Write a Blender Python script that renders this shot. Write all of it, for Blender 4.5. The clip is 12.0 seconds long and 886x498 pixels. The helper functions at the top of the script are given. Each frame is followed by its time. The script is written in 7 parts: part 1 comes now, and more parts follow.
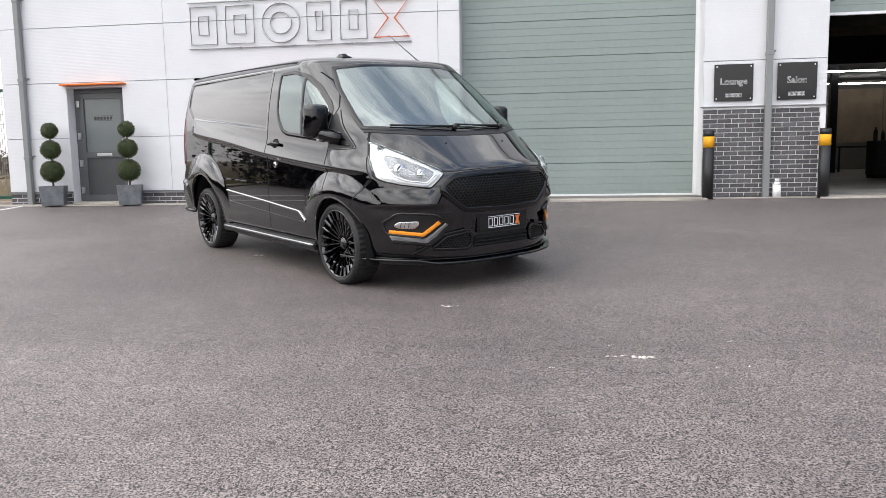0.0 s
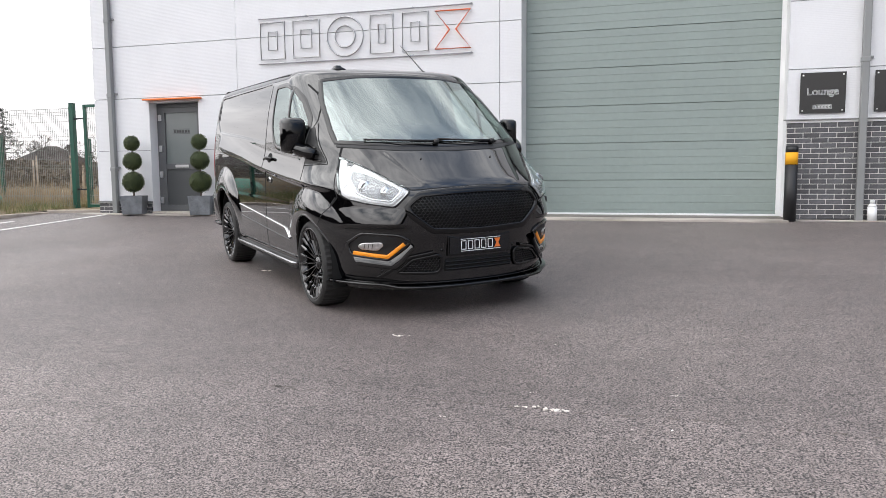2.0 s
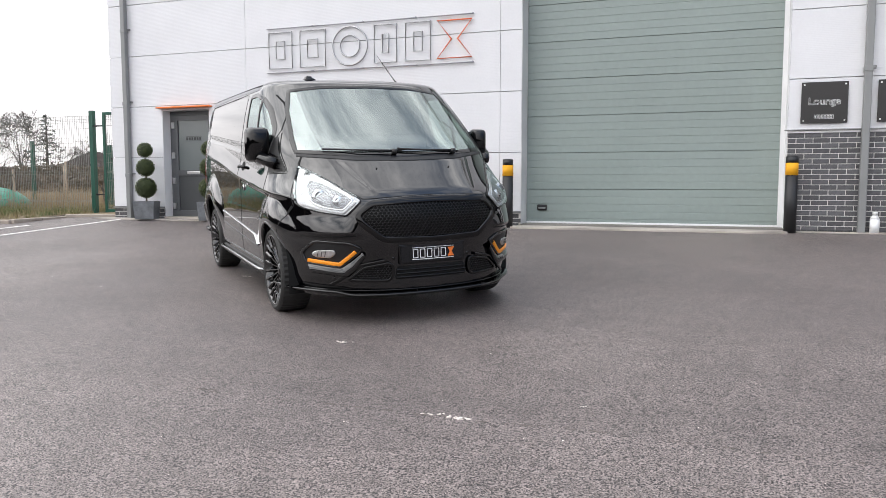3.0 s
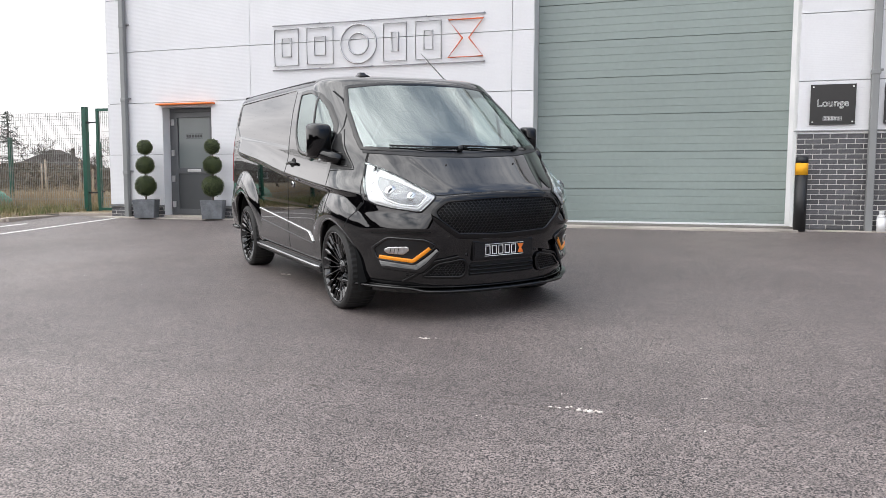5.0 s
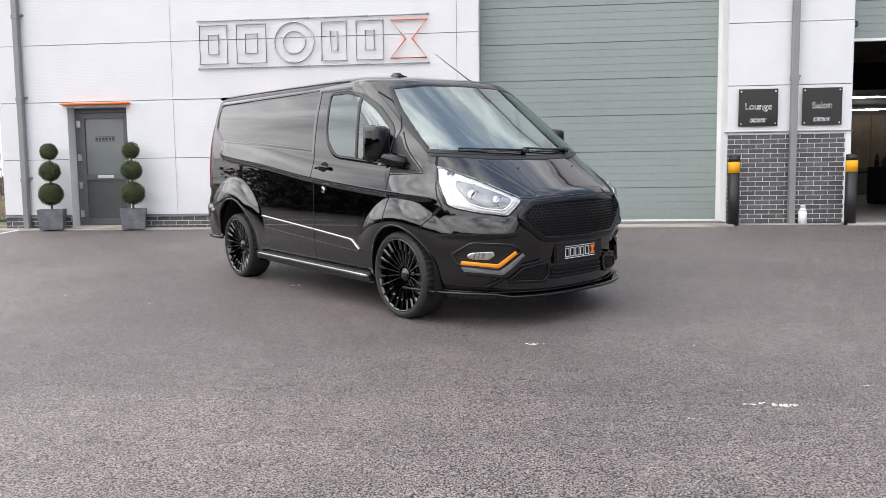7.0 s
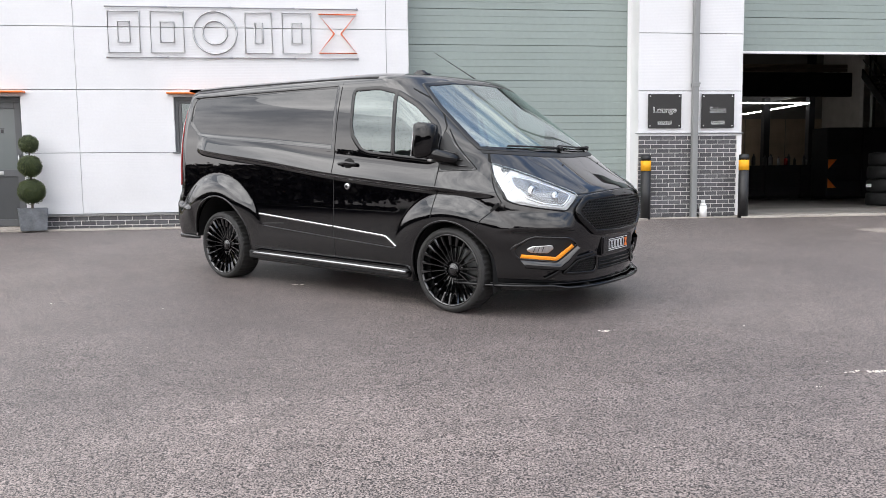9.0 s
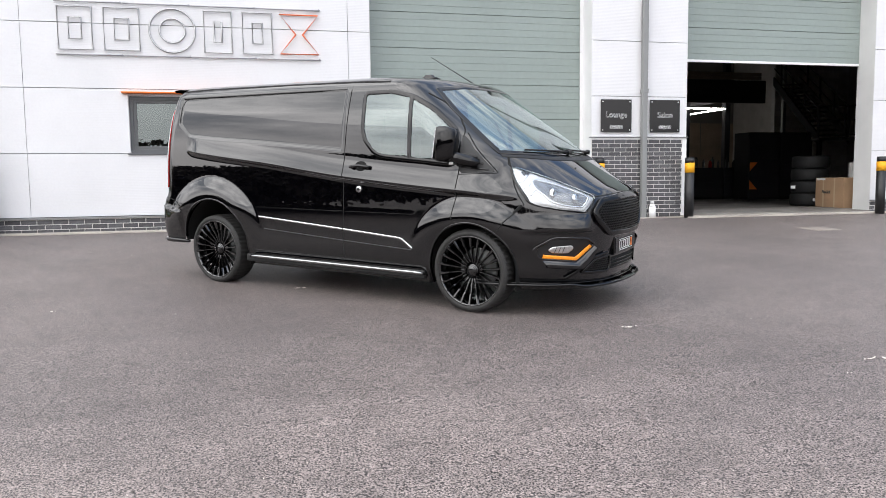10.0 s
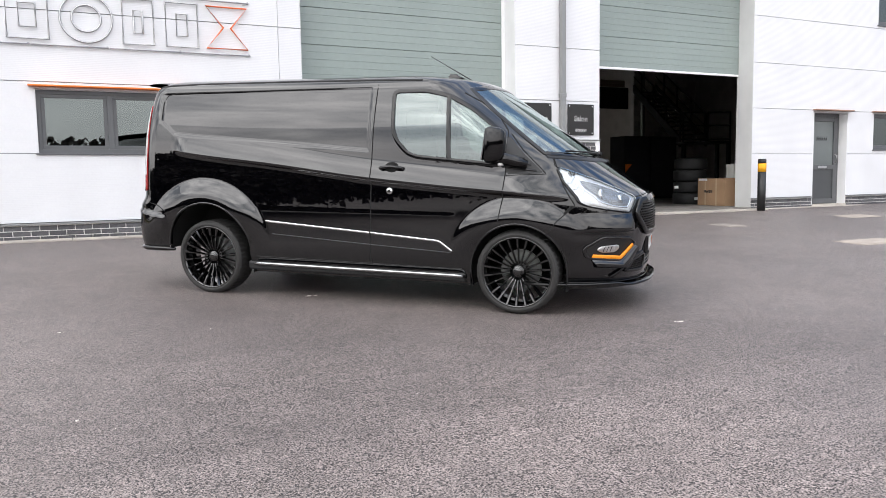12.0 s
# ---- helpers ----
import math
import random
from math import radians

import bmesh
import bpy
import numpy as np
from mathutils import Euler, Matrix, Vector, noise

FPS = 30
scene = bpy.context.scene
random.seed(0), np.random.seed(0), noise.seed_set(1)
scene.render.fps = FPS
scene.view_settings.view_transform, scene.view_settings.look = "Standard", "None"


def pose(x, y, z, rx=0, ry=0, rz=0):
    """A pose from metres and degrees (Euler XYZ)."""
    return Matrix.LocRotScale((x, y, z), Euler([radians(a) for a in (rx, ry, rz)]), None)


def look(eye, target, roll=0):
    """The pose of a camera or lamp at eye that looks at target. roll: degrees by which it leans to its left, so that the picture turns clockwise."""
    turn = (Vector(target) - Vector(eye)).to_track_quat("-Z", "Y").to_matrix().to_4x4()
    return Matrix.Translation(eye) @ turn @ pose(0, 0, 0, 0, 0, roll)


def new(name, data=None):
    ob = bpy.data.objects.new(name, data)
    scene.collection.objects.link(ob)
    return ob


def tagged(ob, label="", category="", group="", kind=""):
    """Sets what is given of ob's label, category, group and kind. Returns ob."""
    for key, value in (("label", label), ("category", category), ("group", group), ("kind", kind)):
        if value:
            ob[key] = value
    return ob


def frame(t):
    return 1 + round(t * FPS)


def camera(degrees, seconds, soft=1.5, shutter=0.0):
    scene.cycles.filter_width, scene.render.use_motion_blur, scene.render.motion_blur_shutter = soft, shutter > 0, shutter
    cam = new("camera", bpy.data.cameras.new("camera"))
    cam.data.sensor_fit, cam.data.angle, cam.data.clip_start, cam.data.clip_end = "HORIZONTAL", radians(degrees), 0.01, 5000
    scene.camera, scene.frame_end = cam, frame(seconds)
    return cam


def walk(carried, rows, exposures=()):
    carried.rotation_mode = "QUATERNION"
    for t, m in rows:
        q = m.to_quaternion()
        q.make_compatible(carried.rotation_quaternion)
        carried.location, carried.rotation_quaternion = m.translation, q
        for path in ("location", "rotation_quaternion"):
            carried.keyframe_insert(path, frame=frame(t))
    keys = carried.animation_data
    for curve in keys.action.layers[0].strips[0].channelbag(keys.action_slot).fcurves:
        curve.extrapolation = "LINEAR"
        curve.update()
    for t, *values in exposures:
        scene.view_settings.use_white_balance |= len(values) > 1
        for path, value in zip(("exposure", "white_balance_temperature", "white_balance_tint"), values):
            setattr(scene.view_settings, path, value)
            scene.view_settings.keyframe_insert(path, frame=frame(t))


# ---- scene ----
cam = camera(60.9, 12.0, 0.7)
PATH = [
    (0, (2.255, -12.969, 0.679), (1.99, -11.0, 0.447), -1.0),
    (0.5, (2.429, -12.679, 0.67), (2.092, -10.721, 0.438), -1.0),
    (1, (2.676, -12.448, 0.685), (2.252, -10.506, 0.461), -0.8),
    (1.5, (2.977, -12.322, 0.7), (2.465, -10.4, 0.49), -0.6),
    (2, (3.298, -12.307, 0.7), (2.71, -10.405, 0.505), -0.4),
    (2.5, (3.637, -12.239, 0.71), (2.99, -10.356, 0.527), -0.2),
    (3, (3.902, -12.178, 0.716), (3.222, -10.305, 0.54), -0.0),
    (3.2, (3.93, -12.174, 0.717), (3.245, -10.303, 0.545), 0.1),
    (4.8, (3.308, -12.407, 0.695), (2.691, -10.512, 0.523), 0.2),
    (5, (3.156, -12.448, 0.688), (2.567, -10.545, 0.513), 0.2),
    (5.5, (2.757, -12.524, 0.705), (2.249, -10.598, 0.528), 0.0),
    (6, (2.335, -12.617, 0.709), (1.927, -10.667, 0.534), -0.3),
    (6.5, (1.911, -12.621, 0.7), (1.609, -10.651, 0.527), -0.6),
    (7, (1.487, -12.65, 0.711), (1.288, -10.667, 0.538), -0.7),
    (7.2, (1.298, -12.678, 0.726), (1.143, -10.692, 0.551), -0.8),
    (8.8, (0.011, -12.746, 0.727), (0.203, -10.764, 0.542), -0.7),
    (9, (-0.155, -12.746, 0.72), (0.085, -10.769, 0.536), -0.7),
    (9.5, (-0.563, -12.727, 0.73), (-0.209, -10.767, 0.547), -0.7),
    (10, (-0.994, -12.713, 0.741), (-0.529, -10.776, 0.558), -0.7),
    (10.5, (-1.398, -12.591, 0.73), (-0.829, -10.682, 0.546), -0.8),
    (11, (-1.772, -12.46, 0.745), (-1.102, -10.585, 0.559), -0.8),
    (11.5, (-2.162, -12.303, 0.749), (-1.396, -10.465, 0.562), -0.8),
    (12, (-2.479, -12.067, 0.759), (-1.617, -10.272, 0.575), -0.9),
]
walk(cam, [(t, look(eye, target, roll)) for t, eye, target, roll in PATH], [(0.0, -0.20), (2.5, -0.28), (5.0, -0.29), (7.0, -0.20), (12.0, -0.02)])

SLOPE = 0.0445  # the yard falls away from the building

# ---- world and sun: bright overcast ----
world = bpy.data.worlds.new("overcast_sky")
scene.world = world
world.use_nodes = True
wn, wl = world.node_tree.nodes, world.node_tree.links
sky = wn.new("ShaderNodeTexSky")
sky.sky_type = "NISHITA"
sky.sun_disc = False
sky.sun_elevation, sky.sun_rotation = radians(46), radians(259)
tc = wn.new("ShaderNodeTexCoord")
mp = wn.new("ShaderNodeMapping")
mp.inputs["Scale"].default_value = (1.2, 1.2, 3.0)
cl = wn.new("ShaderNodeTexNoise")
cl.inputs["Scale"].default_value, cl.inputs["Detail"].default_value, cl.inputs["Roughness"].default_value = 2.3, 6.0, 0.6
cr = wn.new("ShaderNodeValToRGB")
cr.color_ramp.elements[0].position, cr.color_ramp.elements[0].color = 0.37, (5.6, 6.0, 6.7, 1)
cr.color_ramp.elements[1].position, cr.color_ramp.elements[1].color = 0.60, (17.8, 17.6, 17.8, 1)
mx = wn.new("ShaderNodeMix")
mx.data_type = "RGBA"
wl.new(tc.outputs["Generated"], mp.inputs[0])
wl.new(mp.outputs[0], cl.inputs["Vector"])
wl.new(cl.outputs[0], cr.inputs[0])
# the cover thins towards the east, where blue shows between the clouds
east = wn.new("ShaderNodeVectorMath")
east.operation = "DOT_PRODUCT"
east.inputs[1].default_value = (0.92, -0.05, 0.45)
thin = wn.new("ShaderNodeMapRange")
thin.inputs["From Min"].default_value, thin.inputs["From Max"].default_value = 0.35, 0.95
thin.inputs["To Min"].default_value, thin.inputs["To Max"].default_value = 0.0, 0.85
gap = wn.new("ShaderNodeMapRange")
gap.inputs["From Min"].default_value, gap.inputs["From Max"].default_value = 0.62, 0.44
gap.inputs["To Min"].default_value, gap.inputs["To Max"].default_value = 0.0, 1.0
both = wn.new("ShaderNodeMath")
both.operation = "MULTIPLY"
wl.new(tc.outputs["Generated"], east.inputs[0])
wl.new(east.outputs["Value"], thin.inputs[0])
wl.new(cl.outputs[0], gap.inputs[0])
wl.new(thin.outputs[0], both.inputs[0])
wl.new(gap.outputs[0], both.inputs[1])
blue = wn.new("ShaderNodeVectorMath")
blue.operation = "MULTIPLY_ADD"
blue.inputs[1].default_value, blue.inputs[2].default_value = (0.8, 0.9, 1.0), (1.6, 3.4, 7.0)
wl.new(sky.outputs[0], blue.inputs[0])
wl.new(both.outputs[0], mx.inputs[0])
wl.new(cr.outputs[0], mx.inputs[6])
wl.new(blue.outputs[0], mx.inputs[7])
# pale haze along the horizon hides the clouds' relief
hz = wn.new("ShaderNodeSeparateXYZ")
wl.new(tc.outputs["Generated"], hz.inputs[0])
veil = wn.new("ShaderNodeMapRange")
veil.inputs["From Min"].default_value, veil.inputs["From Max"].default_value = 0.06, 0.34
veil.inputs["To Min"].default_value, veil.inputs["To Max"].default_value = 0.8, 0.0
wl.new(hz.outputs[2], veil.inputs[0])
mh = wn.new("ShaderNodeMix")
mh.data_type = "RGBA"
mh.inputs[7].default_value = (11.9, 11.4, 11.4, 1)
wl.new(veil.outputs[0], mh.inputs[0])
wl.new(mx.outputs[2], mh.inputs[6])
# an overcast sky is brighter overhead than at the horizon
sx = wn.new("ShaderNodeSeparateXYZ")
up = wn.new("ShaderNodeMath")
up.operation = "MULTIPLY_ADD"
up.use_clamp = False
up.inputs[1].default_value = 0.50
# and on the side of the hidden sun
glow = wn.new("ShaderNodeVectorMath")
glow.operation = "DOT_PRODUCT"
glow.inputs[1].default_value = (-0.80, -0.60, 0.0)
west = wn.new("ShaderNodeMath")
west.operation = "MULTIPLY_ADD"
west.inputs[1].default_value, west.inputs[2].default_value = 0.54, 0.58
wl.new(tc.outputs["Generated"], glow.inputs[0])
wl.new(glow.outputs["Value"], west.inputs[0])
vs = wn.new("ShaderNodeVectorMath")
vs.operation = "SCALE"
wl.new(tc.outputs["Generated"], sx.inputs[0])
wl.new(sx.outputs[2], up.inputs[0])
wl.new(west.outputs[0], up.inputs[2])
wl.new(mh.outputs[2], vs.inputs[0])
wl.new(up.outputs[0], vs.inputs[3])
wl.new(vs.outputs[0], wn["Background"].inputs[0])
wn["Background"].inputs[1].default_value = 0.198
sun = new("sun", bpy.data.lights.new("sun", "SUN"))
sun.data.energy, sun.data.angle, sun.data.color = 1.2, radians(60), (1.0, 0.97, 0.93)
sun.matrix_world = look((-25.5, -5, 27), (0, 0, 0))

# ---- materials ----


def material(name, color, rough=0.5, metal=0.0, vary=0.0, scale=3.0, fine=0.0, fine_scale=60.0, bump=0.0, bump_scale=80.0, spec=0.5, coat=0.0, island=0.0):
    """A plain surface with variation of value at two scales and a fine relief."""
    m = bpy.data.materials.new(name)
    m.use_nodes = True
    nt = m.node_tree
    b = nt.nodes["Principled BSDF"]
    b.inputs["Base Color"].default_value = (*color, 1)
    b.inputs["Roughness"].default_value, b.inputs["Metallic"].default_value = rough, metal
    b.inputs["Specular IOR Level"].default_value, b.inputs["Coat Weight"].default_value = spec, coat
    b.inputs["Coat Roughness"].default_value = 0.02
    co = nt.nodes.new("ShaderNodeTexCoord")
    last = None

    def tone(src, lo, hi, prev):
        mr = nt.nodes.new("ShaderNodeMapRange")
        mr.inputs["From Min"].default_value, mr.inputs["From Max"].default_value = 0.3, 0.7
        mr.inputs["To Min"].default_value, mr.inputs["To Max"].default_value = lo, hi
        nt.links.new(src, mr.inputs[0])
        if prev is None:
            return mr.outputs[0]
        mu = nt.nodes.new("ShaderNodeMath")
        mu.operation = "MULTIPLY"
        nt.links.new(prev, mu.inputs[0])
        nt.links.new(mr.outputs[0], mu.inputs[1])
        return mu.outputs[0]

    def noise_of(sc, detail):
        n = nt.nodes.new("ShaderNodeTexNoise")
        n.inputs["Scale"].default_value, n.inputs["Detail"].default_value = sc, detail
        nt.links.new(co.outputs["Object"], n.inputs["Vector"])
        return n.outputs[0]

    if vary:
        last = tone(noise_of(scale, 4), 1 - vary, 1 + vary, last)
    if fine:
        last = tone(noise_of(fine_scale, 2), 1 - fine, 1 + fine, last)
    if island:
        oi = nt.nodes.new("ShaderNodeObjectInfo")
        mr = nt.nodes.new("ShaderNodeMapRange")
        mr.inputs["To Min"].default_value, mr.inputs["To Max"].default_value = 1 - island, 1 + island
        nt.links.new(oi.outputs["Random"], mr.inputs[0])
        if last is None:
            last = mr.outputs[0]
        else:
            mu = nt.nodes.new("ShaderNodeMath")
            mu.operation = "MULTIPLY"
            nt.links.new(last, mu.inputs[0])
            nt.links.new(mr.outputs[0], mu.inputs[1])
            last = mu.outputs[0]
    if last is not None:
        vm = nt.nodes.new("ShaderNodeVectorMath")
        vm.operation = "SCALE"
        vm.inputs[0].default_value = color
        nt.links.new(last, vm.inputs["Scale"])
        nt.links.new(vm.outputs[0], b.inputs["Base Color"])
    if bump:
        bp = nt.nodes.new("ShaderNodeBump")
        bp.inputs["Strength"].default_value, bp.inputs["Distance"].default_value = 1.0, bump
        nt.links.new(noise_of(bump_scale, 3), bp.inputs["Height"])
        nt.links.new(bp.outputs[0], b.inputs["Normal"])
    return m


def cladding_material():
    """White coated steel with fine horizontal ribs and faint streaks."""
    m = material("white_ribbed_cladding", (0.70, 0.70, 0.712), 0.45, vary=0.035, scale=1.3, fine=0.015, fine_scale=30)
    nt = m.node_tree
    co = nt.nodes.new("ShaderNodeTexCoord")
    w = nt.nodes.new("ShaderNodeTexWave")
    w.wave_type, w.bands_direction, w.wave_profile = "BANDS", "Z", "SIN"
    w.inputs["Scale"].default_value, w.inputs["Distortion"].default_value = 12.5, 0.0
    bp = nt.nodes.new("ShaderNodeBump")
    bp.inputs["Strength"].default_value, bp.inputs["Distance"].default_value = 0.19, 0.004
    nt.links.new(co.outputs["Object"], w.inputs["Vector"])
    nt.links.new(w.outputs[1], bp.inputs["Height"])
    nt.links.new(bp.outputs[0], nt.nodes["Principled BSDF"].inputs["Normal"])
    return m


def asphalt_material():
    """Worn asphalt: pale aggregate in dark binder, broad stains, a damp sheen."""
    m = bpy.data.materials.new("worn_asphalt")
    m.use_nodes = True
    nt = m.node_tree
    b = nt.nodes["Principled BSDF"]
    co = nt.nodes.new("ShaderNodeTexCoord")

    def tex(kind, sc, detail=3.0):
        n = nt.nodes.new(kind)
        n.inputs["Scale"].default_value = sc
        if kind == "ShaderNodeTexNoise":
            n.inputs["Detail"].default_value = detail
        nt.links.new(co.outputs["Object"], n.inputs["Vector"])
        return n

    def ramp(src, p0, c0, p1, c1):
        r = nt.nodes.new("ShaderNodeValToRGB")
        r.color_ramp.elements[0].position, r.color_ramp.elements[0].color = p0, (*c0, 1)
        r.color_ramp.elements[1].position, r.color_ramp.elements[1].color = p1, (*c1, 1)
        nt.links.new(src, r.inputs[0])
        return r.outputs[0]

    def mul(a, c):
        x = nt.nodes.new("ShaderNodeMix")
        x.data_type, x.blend_type = "RGBA", "MULTIPLY"
        x.inputs[0].default_value = 1.0
        nt.links.new(a, x.inputs[6])
        nt.links.new(c, x.inputs[7])
        return x.outputs[2]

    stones = tex("ShaderNodeTexVoronoi", 150.0)
    grain = ramp(stones.outputs["Color"], 0.05, (0.110, 0.0935, 0.088), 0.95, (0.352, 0.299, 0.281))
    # open pits between the stones
    pits = tex("ShaderNodeTexNoise", 112.0, 2.0)
    pits.inputs["Roughness"].default_value = 0.6
    grain = mul(grain, ramp(pits.outputs[0], 0.41, (0.06, 0.06, 0.065), 0.53, (1.10, 1.10, 1.10)))
    clump = tex("ShaderNodeTexNoise", 30.0, 3.0)
    grain = mul(grain, ramp(clump.outputs[0], 0.32, (0.82, 0.82, 0.82), 0.62, (1.08, 1.08, 1.08)))
    # the lane by the building is newer and darker than the one the walker stands on
    sep = nt.nodes.new("ShaderNodeSeparateXYZ")
    nt.links.new(co.outputs["Object"], sep.inputs[0])
    wob = nt.nodes.new("ShaderNodeMath")
    wob.operation = "MULTIPLY_ADD"
    wob.inputs[1].default_value = -0.008
    nt.links.new(sep.outputs[0], wob.inputs[0])
    nt.links.new(sep.outputs[1], wob.inputs[2])
    lane = nt.nodes.new("ShaderNodeMapRange")
    lane.inputs["From Min"].default_value, lane.inputs["From Max"].default_value = -8.95, -8.80
    lane.inputs["To Min"].default_value, lane.inputs["To Max"].default_value = 1.04, 0.90
    nt.links.new(wob.outputs[0], lane.inputs[0])
    tint = nt.nodes.new("ShaderNodeVectorMath")
    tint.operation = "SCALE"
    nt.links.new(grain, tint.inputs[0])
    nt.links.new(lane.outputs[0], tint.inputs["Scale"])
    grain = tint.outputs[0]
    broad = ramp(tex("ShaderNodeTexNoise", 0.35, 6).outputs[0], 0.35, (0.80, 0.79, 0.79), 0.68, (1.12, 1.1, 1.08))
    mid = ramp(tex("ShaderNodeTexNoise", 4.0, 5).outputs[0], 0.3, (0.86, 0.86, 0.86), 0.7, (1.12, 1.12, 1.12))
    chips = tex("ShaderNodeTexVoronoi", 24.0)
    pale = nt.nodes.new("ShaderNodeMapRange")
    pale.inputs["From Min"].default_value, pale.inputs["From Max"].default_value = 0.06, 0.10
    pale.inputs["To Min"].default_value, pale.inputs["To Max"].default_value = 0.55, 0.0
    nt.links.new(chips.outputs["Distance"], pale.inputs[0])
    mxp = nt.nodes.new("ShaderNodeMix")
    mxp.data_type = "RGBA"
    nt.links.new(pale.outputs[0], mxp.inputs[0])
    nt.links.new(mul(mul(grain, broad), mid), mxp.inputs[6])
    mxp.inputs[7].default_value = (0.42, 0.40, 0.39, 1)
    nt.links.new(mxp.outputs[2], b.inputs["Base Color"])
    rr = nt.nodes.new("ShaderNodeMapRange")
    rr.inputs["To Min"].default_value, rr.inputs["To Max"].default_value = 0.42, 0.66
    nt.links.new(tex("ShaderNodeTexNoise", 0.5, 4).outputs[0], rr.inputs[0])
    nt.links.new(rr.outputs[0], b.inputs["Roughness"])
    bp = nt.nodes.new("ShaderNodeBump")
    bp.inputs["Strength"].default_value, bp.inputs["Distance"].default_value = 0.9, 0.007
    nt.links.new(pits.outputs[0], bp.inputs["Height"])
    nt.links.new(bp.outputs[0], b.inputs["Normal"])
    return m


def glass_material(name, color, rough=0.0, mix=0.35):
    """Thin tinted pane: a see-through part and a mirror part by Fresnel."""
    m = bpy.data.materials.new(name)
    m.use_nodes = True
    nt = m.node_tree
    nt.nodes.remove(nt.nodes["Principled BSDF"])
    tr = nt.nodes.new("ShaderNodeBsdfTransparent")
    tr.inputs[0].default_value = (*color, 1)
    gl = nt.nodes.new("ShaderNodeBsdfGlossy")
    gl.inputs["Roughness"].default_value = rough
    gl.inputs["Color"].default_value = (0.88, 0.98, 0.97, 1)
    fr = nt.nodes.new("ShaderNodeLayerWeight")
    fr.inputs[0].default_value = 0.5
    pw = nt.nodes.new("ShaderNodeMath")
    pw.operation = "POWER"
    pw.inputs[1].default_value = 4.5
    ad = nt.nodes.new("ShaderNodeMath")
    ad.operation = "MULTIPLY_ADD"
    ad.inputs[1].default_value, ad.inputs[2].default_value = 0.95 - mix, 0.05 + mix
    nt.links.new(fr.outputs["Facing"], pw.inputs[0])
    ms = nt.nodes.new("ShaderNodeMixShader")
    nt.links.new(pw.outputs[0], ad.inputs[0])
    nt.links.new(ad.outputs[0], ms.inputs[0])
    nt.links.new(tr.outputs[0], ms.inputs[1])
    nt.links.new(gl.outputs[0], ms.inputs[2])
    nt.links.new(ms.outputs[0], nt.nodes["Material Output"].inputs[0])
    return m


def lamp_material(name, color, strength):
    m = bpy.data.materials.new(name)
    m.use_nodes = True
    b = m.node_tree.nodes["Principled BSDF"]
    b.inputs["Emission Color"].default_value, b.inputs["Emission Strength"].default_value = (*color, 1), strength
    return m


M_CLAD = cladding_material()
M_ASPHALT = asphalt_material()
M_TRIM = material("light_grey_flashing", (0.62, 0.62, 0.61), 0.4, vary=0.06, scale=2)
M_TRIM_WHITE = material("white_flashing", (0.78, 0.78, 0.78), 0.4, vary=0.04, scale=2)
M_WALL_CORE = material("cladding_core", (0.25, 0.25, 0.26), 0.8, vary=0.1)
M_SHUTTER = material("sage_green_shutter", (0.245, 0.29, 0.272), 0.42, vary=0.05, scale=0.8, fine=0.03, fine_scale=12)
M_PIPE = material("grey_downpipe", (0.225, 0.23, 0.228), 0.45, vary=0.06, scale=2)
M_BRICK = material("dark_blue_brick", (0.082, 0.081, 0.086), 0.55, vary=0.22, scale=14, fine=0.15, fine_scale=120, bump=0.002, island=0.28)
M_MORTAR = material("pale_mortar", (0.70, 0.68, 0.65), 0.9, vary=0.12, scale=6, bump=0.003)
M_DGREY = material("anthracite_frame", (0.095, 0.098, 0.102), 0.4, vary=0.06)
# also colours the sheets standing for dark rooms behind the windows
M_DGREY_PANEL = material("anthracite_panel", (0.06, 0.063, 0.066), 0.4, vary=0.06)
M_ORANGE = material("orange_paint", (0.80, 0.19, 0.03), 0.4, vary=0.05)
M_FADED_ORANGE = material("faded_brown_paint", (0.33, 0.20, 0.14), 0.5, vary=0.08)
M_STEEL = material("brushed_steel", (0.6, 0.6, 0.6), 0.3, 1.0, vary=0.05)
M_CONCRETE = material("pale_concrete", (0.40, 0.36, 0.32), 0.8, vary=0.34, scale=1.0, fine=0.12, fine_scale=40, bump=0.004, bump_scale=50)
# darker copy of the concrete: the indoor shade is in its colour
M_FLOOR = material("shade_toned_workshop_floor", (0.19, 0.175, 0.16), 0.6, vary=0.25, scale=1.1, fine=0.12, fine_scale=40, bump=0.003, bump_scale=50)
M_BLACKPAINT = material("black_plastic_post", (0.012, 0.012, 0.013), 0.5, vary=0.15, scale=5)
M_YELLOW = material("yellow_band", (0.78, 0.37, 0.015), 0.6, vary=0.08, spec=0.3)
M_PLAQUE = material("black_acrylic", (0.010, 0.010, 0.011), 0.1, spec=0.4)
M_WHITE = material("white_print", (0.82, 0.82, 0.82), 0.5)
M_WPAINT = material("white_line_paint", (0.72, 0.70, 0.67), 0.8, vary=0.2, scale=9, fine=0.2, fine_scale=90)
M_WINGLASS = glass_material("office_glass", (0.25, 0.27, 0.28), 0.0, 0.08)


def part(name, bm, mat, parent=None, label="", smooth=False):
    me = bpy.data.meshes.new(name)
    bm.to_mesh(me)
    bm.free()
    return solid(name, me, mat, parent, label, smooth)


def solid(name, me, mat, parent=None, label="", smooth=False):
    ob = new(name, me)
    if mat is not None and not me.materials:
        me.materials.append(mat)
    if smooth:
        me.polygons.foreach_set("use_smooth", [True] * len(me.polygons))
    if parent is not None:
        ob.parent = parent
    if label:
        ob["label"] = label
    return ob


